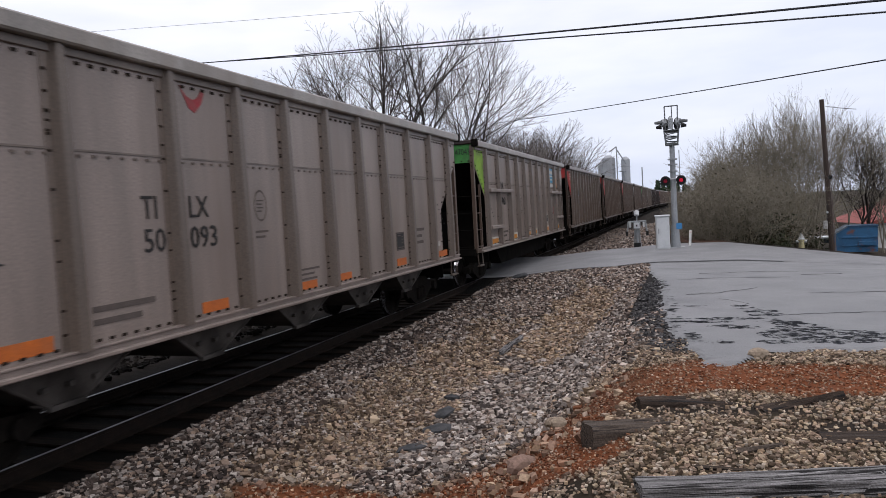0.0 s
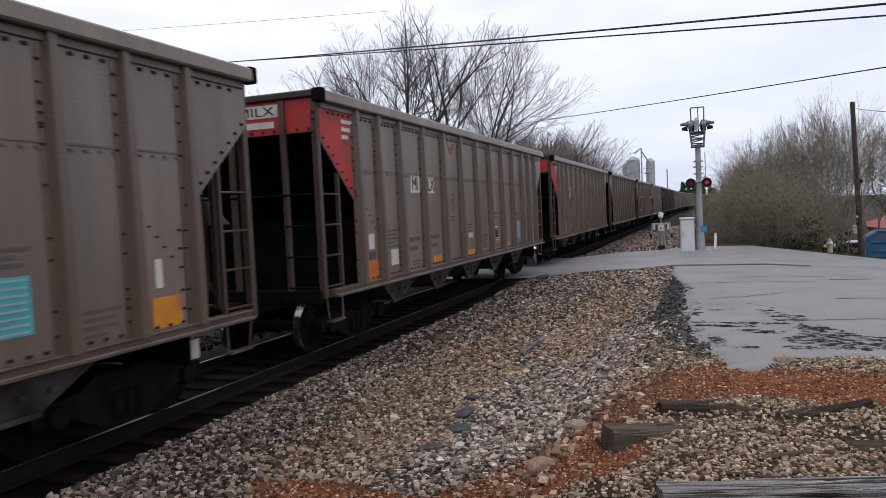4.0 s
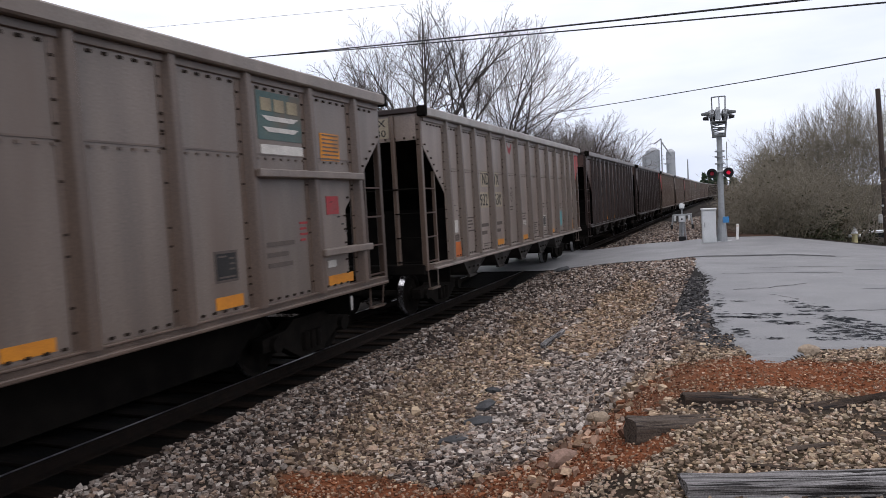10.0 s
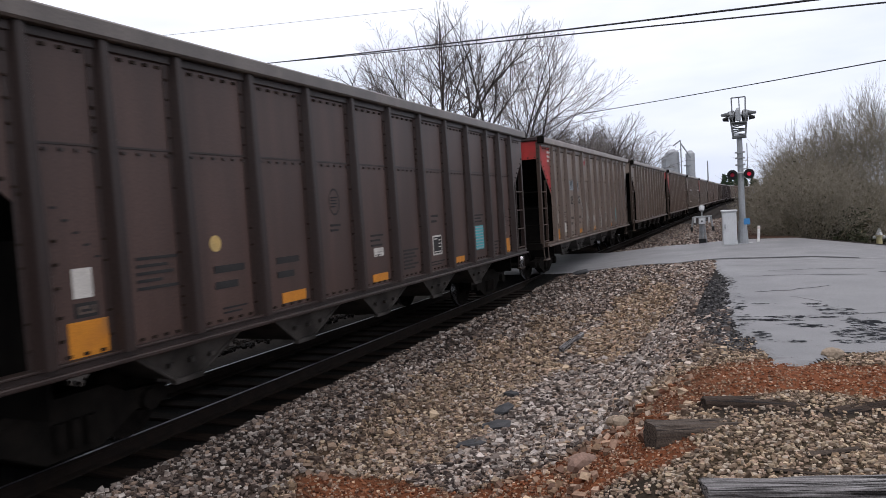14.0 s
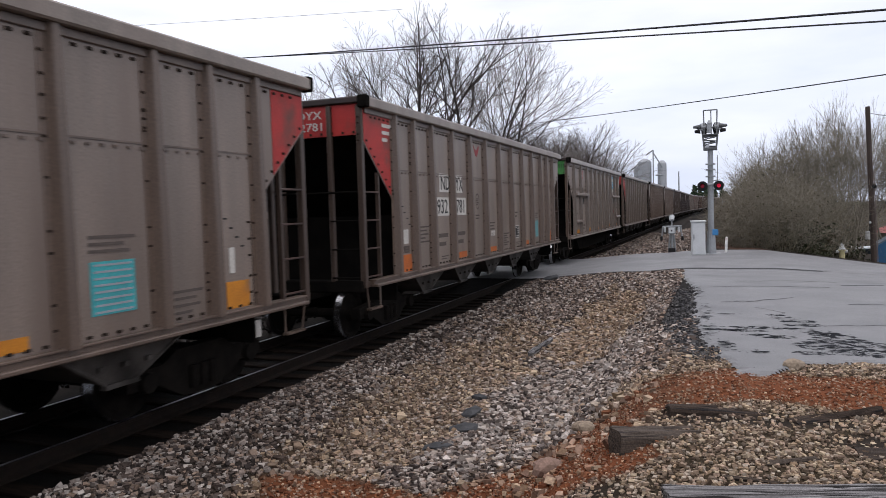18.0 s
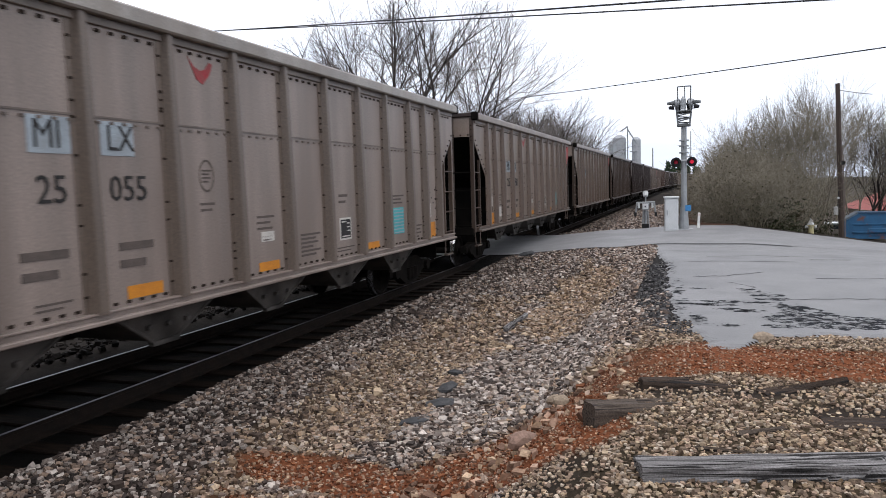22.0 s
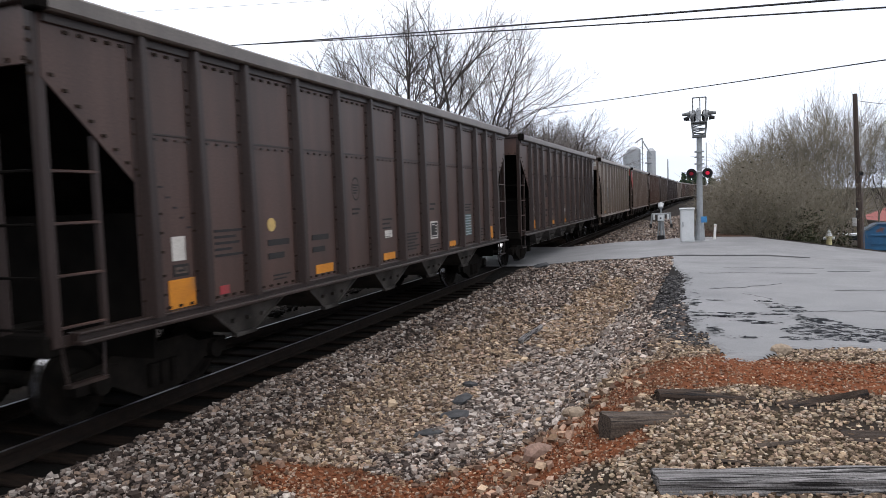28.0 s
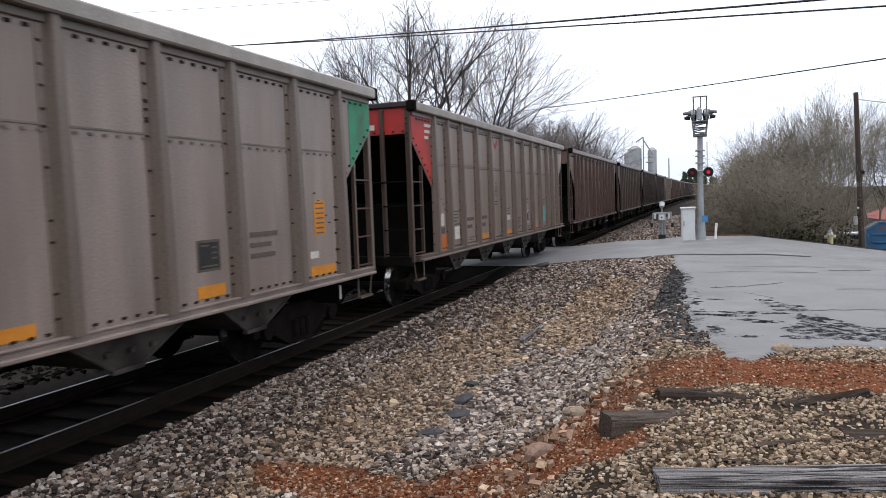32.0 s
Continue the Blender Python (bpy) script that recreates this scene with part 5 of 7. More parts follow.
part("latch", box(-0.03, 0.03, -0.17, -0.155, 0.88, 0.94, 0.004), BLACKM, gate)
part("yoke", tube((-0.36, 0, 1.07), (0.38, 0, 1.09), 0.035, sides=8), GALV, gate)
part("bell", tube((0, -0.05, 1.34), (0, 0.02, 1.50), 0.10, 0.115, 16), CABINET, gate)
part("bell_cap", tube((0, 0.02, 1.50), (0, 0.03, 1.55), 0.115, 0.05, 16), GALV, gate)
for sgn in (-1, 1):
    part("support_arm", tube((sgn * 0.34, 0, 1.08), (sgn * 0.40, 0, 0.62), 0.035, sides=6), GALV, gate)
    part("side_plate", box(sgn * 0.27 - 0.035, sgn * 0.27 + 0.035, -0.09, 0.09, 0.84, 1.06, 0.012), CABINET, gate)
    part("counterweight", box(sgn * 0.41 - 0.05, sgn * 0.41 + 0.05, -0.05, 0.05, 0.50, 0.68, 0.015), BLACKM, gate)
    part("leg_brace", tube((sgn * 0.13, 0, 0.05), (sgn * 0.08, 0, 0.74), 0.035, sides=6), GALV, gate)

stake = thing("marker_post", "thin white marker stake in the clay", "marker post", pose(0.2, 28.6, land(0.2, 28.6), 0, 3, 0))
part("stake", box(-0.045, 0.045, -0.02, 0.02, -0.1, 0.62, 0.008), plain("white_plastic", (0.7, 0.7, 0.68), 0.5), stake)
part("stake_cap", box(-0.048, 0.048, -0.023, 0.023, 0.5, 0.6, 0.008), plain("pale_band", (0.66, 0.58, 0.54), 0.5), stake)

# ---------------------------------------------------------------- across the road
hyd = thing("fire_hydrant", "yellow fire hydrant with a white bonnet", "hydrant", pose(5.87, 41.6, land(5.87, 41.6)))
HY = plain("yellow_enamel", (0.5, 0.45, 0.25), 0.5)
part("barrel", tube((0, 0, 0), (0, 0, 0.5), 0.15, 0.13, 14), HY, hyd)
part("flange", tube((0, 0, 0.46), (0, 0, 0.52), 0.19, 0.19, 14), HY, hyd)
part("bonnet", tube((0, 0, 0.52), (0, 0, 0.78), 0.17, 0.07, 14), CABINET, hyd)
part("nut", tube((0, 0, 0.78), (0, 0, 0.86), 0.04, 0.04, 6), CABINET, hyd)
for sgn in (-1, 1):
    part("outlet", tube((sgn * 0.12, 0, 0.42), (sgn * 0.27, 0, 0.42), 0.08, 0.08, 10), CABINET, hyd)

POLEWOOD = shade("weathered_pole", (0.045, 0.034, 0.029), (0.075, 0.056, 0.047), 2, 0.9, 0.3, stretch=(4, 4, 0.3))
upole = thing("utility_pole", "dark leaning wooden utility pole", "utility pole", pose(6.70, 38.0, land(6.70, 38.0) - 0.2, 0, -2.3, 0))
part("pole", tube((0, 0, 0), (0, 0, 7.6), 0.13, 0.10, 12), POLEWOOD, upole)
part("conduit", tube((0.15, -0.06, 0), (0.135, -0.05, 4.6), 0.022, sides=6), plain("grey_conduit", (0.16, 0.13, 0.12), 0.6), upole)
part("meter_box", box(-0.30, -0.13, -0.12, 0.08, 1.45, 1.85, 0.02), plain("grey_box", (0.36, 0.36, 0.35), 0.6), upole)
part("cable_loop", tube((-0.15, -0.1, 1.85), (-0.10, -0.12, 2.7), 0.02, sides=6), BLACKM, upole)
part("insulator", tube((-0.12, -0.16, 2.25), (-0.12, -0.20, 2.25), 0.055, 0.045, 10), CABINET, upole)
part("meter", tube((0.10, -0.14, 3.9), (0.10, -0.20, 3.9), 0.10, 0.10, 12), BLACKM, upole)

DUMP = shade("blue_container_paint", (0.035, 0.13, 0.26), (0.03, 0.10, 0.20), 2, 0.5, 0.1, c3=(0.16, 0.07, 0.05), c3_scale=1.6, c3_at=(0.6, 0.7))
dump = thing("dumpster", "blue steel dumpster with rust stains and a sloped lid", "dumpster", pose(8.80, 44.0, land(8.80, 44.0) - 0.1, 0, 0, -6))
part("bin", prism([(-1.05, 0.15), (1.05, 0.15), (1.05, 1.5), (-0.35, 1.5), (-1.05, 1.05)], "y", -0.75, 0.75), DUMP, dump)
part("lid", prism([(-0.35, 1.5), (1.1, 1.5), (1.1, 1.57), (-0.35, 1.57)], "y", -0.8, 0.8), plain("dark_lid", (0.03, 0.07, 0.13), 0.5), dump)
part("slope_lid", prism([(-1.1, 1.04), (-0.35, 1.5), (-0.37, 1.58), (-1.14, 1.11)], "y", -0.8, 0.8), plain("grey_lid", (0.12, 0.16, 0.2), 0.5), dump)
for z in (0.45, 0.9):
    part("rib", box(-0.6, 1.02, -0.80, -0.75, z, z + 0.09, 0.01), DUMP, dump)
part("pocket", box(0.15, 0.95, -0.90, -0.78, 0.5, 0.72, 0.01), DUMP, dump)

TRUCKW = plain("white_truck_paint", (0.55, 0.57, 0.6), 0.3)
pick = thing("pickup_truck", "white parked pickup truck behind the road's crest", "truck", pose(9.9, 60.0, land(9.9, 60.0) - 0.1, 0, 0, 0))
part("body", prism([(-2.6, 0.5), (2.6, 0.5), (2.6, 1.0), (2.4, 1.12), (-2.55, 1.12), (-2.6, 1.0)], "y", -0.95, 0.95), TRUCKW, pick)
part("cab", prism([(-0.9, 1.12), (1.0, 1.12), (0.55, 1.72), (-0.75, 1.72)], "y", -0.85, 0.85), TRUCKW, pick)
part("side_window", prism([(-0.7, 1.18), (0.8, 1.18), (0.48, 1.62), (-0.62, 1.62)], "y", -0.865, -0.85), plain("dark_glass", (0.02, 0.025, 0.03), 0.1), pick)
part("trim_stripe", box(-2.55, 2.5, -0.965, -0.95, 0.62, 0.74), plain("dark_trim", (0.03, 0.03, 0.04), 0.4), pick)
for x in (-1.65, 1.7):
    w = part("wheel", tube((x, -0.98, 0.36), (x, -0.74, 0.36), 0.36, 0.36, 20), BLACKM, pick)
    part("rim", tube((x, -0.99, 0.36), (x, -0.975, 0.36), 0.2, 0.2, 16), CABINET, w)

house = thing("house", "pale house with a red roof behind the trees", "house", pose(17.5, 58, land(17.5, 58), 0, 0, 8))
part("wall", box(-5, 5, 0, 7, -0.5, 3.4), plain("pale_siding", (0.5, 0.5, 0.48), 0.7), house)
part("roof", prism([(-5.5, 3.4), (5.5, 3.4), (0, 5.4)], "y", -0.5, 7.5), plain("red_roof", (0.25, 0.07, 0.06), 0.7), house)
for x in (-3, 0.5, 3.2):
    w = part("window", box(x - 0.5, x + 0.5, -0.03, 0.0, 1.2, 2.4), BLACKM, house)
    part("sill", box(x - 0.55, x + 0.55, -0.08, 0.0, 1.14, 1.2), CABINET, w)

# ---------------------------------------------------------------- overhead wires
CABLE = plain("black_cable", (0.03, 0.03, 0.033), 0.7)


def wire(a, b, sag, r, label):
    a, b = Vector(a), Vector(b)
    pts = []
    for i in range(33):
        k = i / 32
        p = a.lerp(b, k)
        p.z -= sag * 4 * k * (1 - k)
        pts.append((p, r))
    ob = new("overhead_wire", tube_mesh("overhead_wire", [pts], CABLE, lambda q: 6))
    tagged(ob, label, "cable", "overhead wires over the crossing")


wire((-26.86, 30.41, 10.38), (6.13, 13.96, 5.09), 0.08, 0.022, "thick black overhead cable over the track")
wire((-27.66, 30.48, 10.51), (8.98, 13.69, 4.64), 0.08, 0.018, "black overhead cable over the track")
wire((-15.45, 54.68, 8.62), (8.37, 17.46, 5.03), 0.08, 0.018, "single black overhead wire")
wire((-56.0, 43.0, 18.1), (-19.2, 43.0, 15.3), 0.05, 0.010, "thin far overhead wire")
wire((6.68, 39.28, 6.15), (7.08, 34.37, 5.38), 0.02, 0.012, "thin service wire from the pole")


# ---------------------------------------------------------------- lettering, labels and reflectors on the wagons
# places are given as metres from the near end and height over the rail
def spot(car, name, p0, p1, z0, z1, material, label=""):
    return decal(car, name, -HL + p0, -HL + p1, z0, z1, material, label=label)


def lines(car, p0, p1, z0, z1, n, material):
    """Writing too small to read, as plain bars."""
    h = (z1 - z0) / n
    for i in range(n):
        end = p1 - (p1 - p0) * (0.0, 0.25, 0.12, 0.4)[i % 4]
        spot(car, "text_bar", p0, round(end, 2), round(z0 + h * (n - 1 - i), 3), round(z0 + h * (n - 1 - i) + h * 0.45, 3), material)


def striped(car, p0, p1, z0, z1, field, bar, n, label=""):
    spot(car, "label_plate", p0, p1, z0, z1, field, label)
    h = (z1 - z0) / n
    for i in range(n):
        decal(car, "text_bar", -HL + p0 + 0.04, -HL + p1 - 0.04, z0 + h * (i + 0.3), z0 + h * (i + 0.62), bar, x=HALF + 0.004)


def framed(car, p0, p1, z0, z1, rim, inner):
    spot(car, "stencil_frame", p0, p1, z0, z1, rim, "framed stencil panel")
    decal(car, "stencil_field", -HL + p0 + 0.03, -HL + p1 - 0.03, z0 + 0.03, z1 - 0.03, inner, x=HALF + 0.003)
    for i in range(3):
        decal(car, "text_bar", -HL + p0 + (p1 - p0) * 0.62, -HL + p1 - 0.06, z0 + (z1 - z0) * (0.38 + 0.17 * i), z0 + (z1 - z0) * (0.38 + 0.17 * i) + 0.022, rim, x=HALF + 0.006)
    decal(car, "text_bar", -HL + p0 + 0.06, -HL + p0 + (p1 - p0) * 0.5, z1 - 0.075, z1 - 0.05, rim, x=HALF + 0.006)
    decal(car, "text_bar", -HL + p0 + 0.06, -HL + p1 - 0.06, z0 + 0.05, z0 + 0.07, rim, x=HALF + 0.006)


def ring_bm(r, w):
    bm = bmesh.new()
    n = 20
    inner, outer = [], []
    for i in range(n):
        a = 2 * math.pi * i / n
        inner.append(bm.verts.new((0.005, (r - w) * 0.72 * math.cos(a), (r - w) * math.sin(a))))
        outer.append(bm.verts.new((0.005, r * 0.72 * math.cos(a), r * math.sin(a))))
    for i in range(n):
        j = (i + 1) % n
        bm.faces.new((inner[i], outer[i], outer[j], inner[j]))
    return bm


def roundel(car, p, z, r, material):
    put("roundel", "roundel|%g" % r, lambda: ring_bm(r, 0.025), STENCIL, car, pose(HALF, -HL + p, z), "", material)
    lines(car, p - r * 0.4, p + r * 0.4, z - r * 0.4, z + r * 0.5, 4, material)
    lines(car, p - r * 0.7, p + r * 0.7, z - r - 0.22, z - r - 0.08, 2, material)


def swoosh_bm():
    """Worn bird-like mark."""
    poly = [(-0.22, 0.14), (-0.12, 0.04), (0.0, 0.0), (0.08, 0.03), (0.16, 0.12), (0.22, 0.10), (0.16, -0.02), (0.03, -0.15), (-0.08, -0.10)]
    return prism(poly, "x", 0.0, 0.005)


def mark(car, p, z, material, size=1.0):
    put("worn_mark", "worn_mark", swoosh_bm, RED, car, pose(HALF, -HL + p, z) @ Matrix.Diagonal((1, size, size, 1)), "worn coloured mark", material)


def ticks(car, p, z):
    for i in range(5):
        spot(car, "tack_plate", p + i * 0.10, p + i * 0.10 + 0.06, z - i * 0.11, z - i * 0.11 + 0.025, BLACK)


WORN_RED = shade("worn_red_mark", (0.33, 0.03, 0.04), (0.23, 0.05, 0.05), 6, 0.6, 0.05)
PALE_BLUE = shade("pale_blue_field", (0.31, 0.36, 0.40), (0.24, 0.27, 0.29), 5, 0.6, 0.05)
FADED = shade("faded_teal_panel", (0.06, 0.11, 0.11), (0.09, 0.12, 0.11), 4, 0.6, 0.05, c3=(0.12, 0.10, 0.08))
TANSIGN = shade("faded_tan_lettering", (0.3, 0.26, 0.17), (0.22, 0.18, 0.12), 4, 0.6, 0.05)
PALE_YELLOW = shade("pale_yellow_dot", (0.52, 0.36, 0.13), (0.42, 0.30, 0.12), 5, 0.6, 0.05)
PALE_TAN = shade("pale_tan_field", (0.36, 0.31, 0.23), (0.28, 0.24, 0.18), 5, 0.6, 0.05)
SPRAY = shade("white_spray_paint", (0.5, 0.49, 0.47), (0.38, 0.37, 0.35), 6, 0.7, 0.03)


def number(car, marks, digits, p_post, size, ink, plate=None, z_top=2.66, z_low=2.17, gap=0.20, plate_low=None):
    """Reporting mark and number, split by the post at p_post."""
    for text, z, back in ((marks, z_top, plate), (digits, z_low, plate_low)):
        left, right = text
        w = 0.62 * size
        if left:
            letters(car, left, -HL + p_post - gap - w * len(left) * 0.84, z, size, ink, squeeze=0.84 if text is marks else 0.96)
            if back:
                spot(car, "paint_patch", round(p_post - gap - w * len(left) * 0.84 - 0.05, 2), round(p_post - gap + 0.03, 2), z - 0.05, z + size * 0.78, back, "painted-over patch")
        if right:
            letters(car, right, -HL + p_post + gap + 0.05, z, size, ink, squeeze=0.84 if text is marks else 0.96)
            if back:
                spot(car, "paint_patch", round(p_post + gap - 0.02, 2), round(p_post + gap + 0.03 + w * len(right) * 0.86, 2), z - 0.05, z + size * 0.78, back, "painted-over patch")


END_TURN = Matrix(((1, 0, 0, 0), (0, 0, -1, 0), (0, 1, 0, 0), (0, 0, 0, 1)))  # text that reads along +x on the near end


def end_word(car, word, x, z, wide, high, ink):
    """A word on the end that faces down the track."""
    me = LETTERS[word]
    if not me.materials:
        me.materials.append(BLACK)
    ob = new("lettering", me)
    ob.parent = car
    ob.matrix_basis = Matrix.Translation((x, -HL + 0.008, z)) @ END_TURN @ Matrix.Diagonal((wide / max(v.co.x for v in me.vertices), high / 0.73, 1, 1))
    ob.material_slots[0].link = "OBJECT"
    ob.material_slots[0].material = ink


def end_plate(car, marks, digits, ink, low_ink, plate, low_plate=None):
    """Reporting mark and number again, high on the end, between two end posts."""
    for word, z, colour, back in ((marks, TOP - 0.31, ink, plate), (digits, TOP - 0.50, low_ink, low_plate)):
        if back:
            put("paint_patch", "end_patch", lambda: box(-0.39, 0.39, -0.006, 0.0, 0.0, 0.19), WHITE, car, pose(0.49, -HL + 0.016, z - 0.03), "painted-over patch", back)
        if word:
            end_word(car, word, 0.16, z, 0.66, 0.14, colour)


def dress_12(car, ink=STENCIL, teal=TEAL, amber=ORANGE, first=ORANGE, white=WHITE, square=True, logo=WORN_RED):
    """Common small markings of the thirteen-post wagons."""
    spot(car, "reflector", 1.42, 1.84, 1.13, 1.44, first, "orange reflector plate")
    if square:
        spot(car, "label_plate", 2.36, 2.68, 1.30, 1.58, white, "white paper label")
        lines(car, 2.38, 2.42, 1.34, 1.54, 4, BLACK)
    spot(car, "label_plate", 1.50, 1.70, 1.64, 1.90, white, "small pale label")
    framed(car, 1.50, 1.74, 1.47, 1.60, ink, BROWN)
    ticks(car, 1.35, 2.42)
    lines(car, 2.20, 2.72, 1.62, 1.98, 5, ink)
    lines(car, 3.25, 3.75, 1.50, 1.85, 2, ink)
    lines(car, 4.35, 4.82, 1.50, 1.85, 2, ink)
    lines(car, 3.35, 3.75, 1.22, 1.32, 2, ink)
    spot(car, "reflector", 4.42, 4.92, 1.18, 1.31, amber, "amber reflector strip")
    roundel(car, 5.75, 2.42, 0.19, ink)
    lines(car, 6.72, 7.12, 1.72, 1.95, 3, ink)
    spot(car, "label_plate", 6.80, 7.10, 1.56, 1.69, white, "white label")
    lines(car, 6.82, 7.08, 1.57, 1.66, 2, ink)
    spot(car, "reflector", 6.72, 7.20, 1.17, 1.29, amber, "amber reflector strip")
    lines(car, 7.80, 8.35, 1.26, 1.62, 6, ink)
    framed(car, 9.00, 9.40, 1.40, 1.76, white, BLACK)
    lines(car, 8.9, 9.5, 1.22, 1.32, 2, ink)
    lines(car, 9.0, 9.3, 2.0, 2.2, 2, ink)
    spot(car, "reflector", 10.02, 10.5, 1.16, 1.28, amber, "amber reflector strip")
    striped(car, 11.15, 11.68, 1.34, 1.84, teal, PALE_BLUE, 8, "striped teal label")
    lines(car, 11.15, 11.7, 1.92, 2.12, 3, ink)
    lines(car, 12.2, 12.65, 1.2, 1.5, 4, ink)
    spot(car, "reflector", 13.05, 13.48, 1.14, 1.46, amber, "orange reflector plate")
    spot(car, "label_plate", 13.12, 13.22, 1.56, 1.86, white, "small white tag")
    ticks(car, 12.95, 2.30)
    if logo:
        mark(car, 5.75, 3.62, logo)


def dress_11(car, ink=STENCIL, amber=YELLOW, white=WHITE, low=1.16, logo=None, by=0.0, rim=None):
    """Common small markings of the eleven-post wagons."""
    spot(car, "reflector", by + 1.36, by + 2.28, low, low + 0.14, amber, "yellow reflector strip")
    ticks(car, by + 1.40, 2.40)
    lines(car, by + 2.75, by + 3.6, 1.30, 1.55, 2, ink)
    spot(car, "reflector", by + 4.36, by + 4.86, 1.17, 1.30, amber, "yellow reflector strip")
    roundel(car, by + 5.70, 2.42, 0.21, ink)
    lines(car, by + 6.55, by + 7.2, 1.30, 1.52, 3, ink)
    spot(car, "reflector", by + 6.62, by + 7.1, 1.16, 1.28, amber, "yellow reflector strip")
    spot(car, "reflector", by + 7.8, by + 8.3, 1.16, 1.28, amber, "yellow reflector strip")
    framed(car, by + 10.36, by + 10.76, 1.48, 1.84, rim or white, BLACK)
    spot(car, "reflector", by + 10.34, by + 10.82, 1.18, 1.32, amber, "yellow reflector strip")
    lines(car, by + 11.35, by + 11.95, 1.55, 1.95, 3, ink)
    spot(car, "reflector", by + 12.75, by + 13.45, 1.16, 1.30, amber, "yellow reflector strip")
    spot(car, "label_plate", by + 12.75, by + 12.98, 1.42, 1.52, white, "small white label")
    ticks(car, by + 12.9, 2.35)
    if logo:
        mark(car, by + 4.45, 3.66, logo)


P12, P11 = 4.02, 3.90
for k in (2, 3, 4, 5, 7, 8, 9, 10, 11, 12, 14, 15, 16, 17, 18, 19, 21, 22):
    dark = STYLES[k]["paint"] in (DARK, BROWN)
    bright = k in (5, 15, 18, 19, 8, 9, 10)
    dress_12(CARS[k], BLACK if dark else STENCIL, FADED if k in (18, 19) else TEAL, YELLOW if k != 12 else ORANGE, YELLOW if bright else ORANGE, WHITE,
             square=k not in (8, 9, 18, 19, 7, 11, 12), logo=None if dark else WORN_RED)
for k in (0, 1, 6, 13, 20):
    dress_11(CARS[k], STENCIL, ORANGE if k == 0 else YELLOW, WHITE, logo=WORN_RED if k in (0, 20) else None, by={0: 0.4, 6: 0.22}.get(k, 0.0), rim=STENCIL if k in (0, 6, 20) else None)

for a, b, z in ((1.36, 2.28, 1.16), (4.36, 4.86, 1.17), (6.62, 7.1, 1.16), (7.8, 8.3, 1.16), (10.34, 10.82, 1.18), (12.75, 13.45, 1.16)):
    decal(CARS[1], "reflector_frame", -HL + a - 0.09, -HL + b + 0.09, z - 0.05, z + 0.19, WHITE, proud=0.004, label="white painted frame round the reflector")
number(CARS[2], ("MI", "LX"), ("25", "257"), P12, 0.36, BLACK, PALE_BLUE)
number(CARS[3], ("MI", "LX"), ("", ""), P12, 0.36, BLACK, WHITE)
number(CARS[4], ("MI", "LX"), ("25", "107"), P12, 0.36, BLACK, WHITE)
number(CARS[5], ("MI", "LX"), ("25", "014"), P12, 0.36, BLACK, WHITE)
number(CARS[7], ("ND", "YX"), ("932", "630"), P12, 0.40, BLACK, PALE_TAN, plate_low=PALE_TAN)
number(CARS[8], ("PG", "NX"), ("61", "64"), P12, 0.36, BLACK)
number(CARS[10], ("MI", "LX"), ("25", "205"), P12, 0.36, BLACK, PALE_BLUE)
number(CARS[11], ("FU", "RX"), ("930", "801"), P12, 0.38, WHITE, BLACK, plate_low=BLACK)
number(CARS[12], ("ND", "YX"), ("932", "781"), P12, 0.42, BLACK, WHITE, plate_low=WHITE)
number(CARS[14], ("MI", "LX"), ("25", "055"), P12, 0.36, BLACK, PALE_BLUE)
number(CARS[15], ("MI", "LX"), ("25", "038"), P12, 0.36, BLACK, PALE_BLUE)
number(CARS[16], ("MI", "LX"), ("25", "148"), P12, 0.36, BLACK, PALE_BLUE)
number(CARS[19], ("PG", "NX"), ("61", "58"), P12, 0.36, BLACK)
number(CARS[0], ("TI", "LX"), ("50", "093"), 4.42, 0.36, BLACK, z_top=2.30, z_low=1.95, gap=0.16)
for k, digits in ((2, "25257"), (3, ""), (4, "25107"), (5, "25014"), (10, "25205"), (14, "25055"), (15, "25038"), (16, "25148")):
    red = STYLES[k]["ends"][0][0] is RED
    end_plate(CARS[k], "MILX", digits, WHITE if k == 2 else BLACK, WHITE if red else BLACK, None if k == 2 else WHITE)
end_plate(CARS[7], "NDYX", "932630", BLACK, BLACK, PALE_TAN, PALE_TAN)
end_plate(CARS[11], "FURX", "930801", WHITE, WHITE, BLACK, BLACK)
end_plate(CARS[12], "NDYX", "932781", WHITE, WHITE, None)
for k in (8, 19):
    end_plate(CARS[k], "PGNX", "", STENCIL, STENCIL, None)
for k, digits in ((1, "47043"), (6, "48788"), (13, "48919")):
    end_word(CARS[k], "TILX", 0.16, TOP - 0.38, 0.5, 0.17, BLACK)
    end_word(CARS[k], digits, 1.03, TOP - 0.38, 0.42, 0.17, BLACK)
for x in (0.12, 1.0):
    put("paint_patch", "end_spray|%g" % x, lambda: box(0, 0.42 if x > 0.5 else 0.72, -0.006, 0.0, 0.0, 0.19), SPRAY, CARS[20], pose(x, -HL + 0.016, TOP - 0.40), "white sprayed patch")
end_word(CARS[20], "NDYX", 0.20, TOP - 0.36, 0.5, 0.13, STENCIL)
end_word(CARS[20], "934341", 1.02, TOP - 0.36, 0.36, 0.13, STENCIL)
put("reflector", "end_reflector", lambda: box(0.72, 0.92, -HL - 0.06, -HL - 0.05, SILL - 0.05, SILL + 0.09), ORANGE, CARS[20], None, "orange reflector on the end sill")
for k in (3, 21):
    put("text_bar", "end_bar_wide", lambda: box(0, 0.62, -0.006, 0.0, 0.0, 0.10), WHITE, CARS[k], pose(0.18, -HL + 0.016, TOP - 0.50))
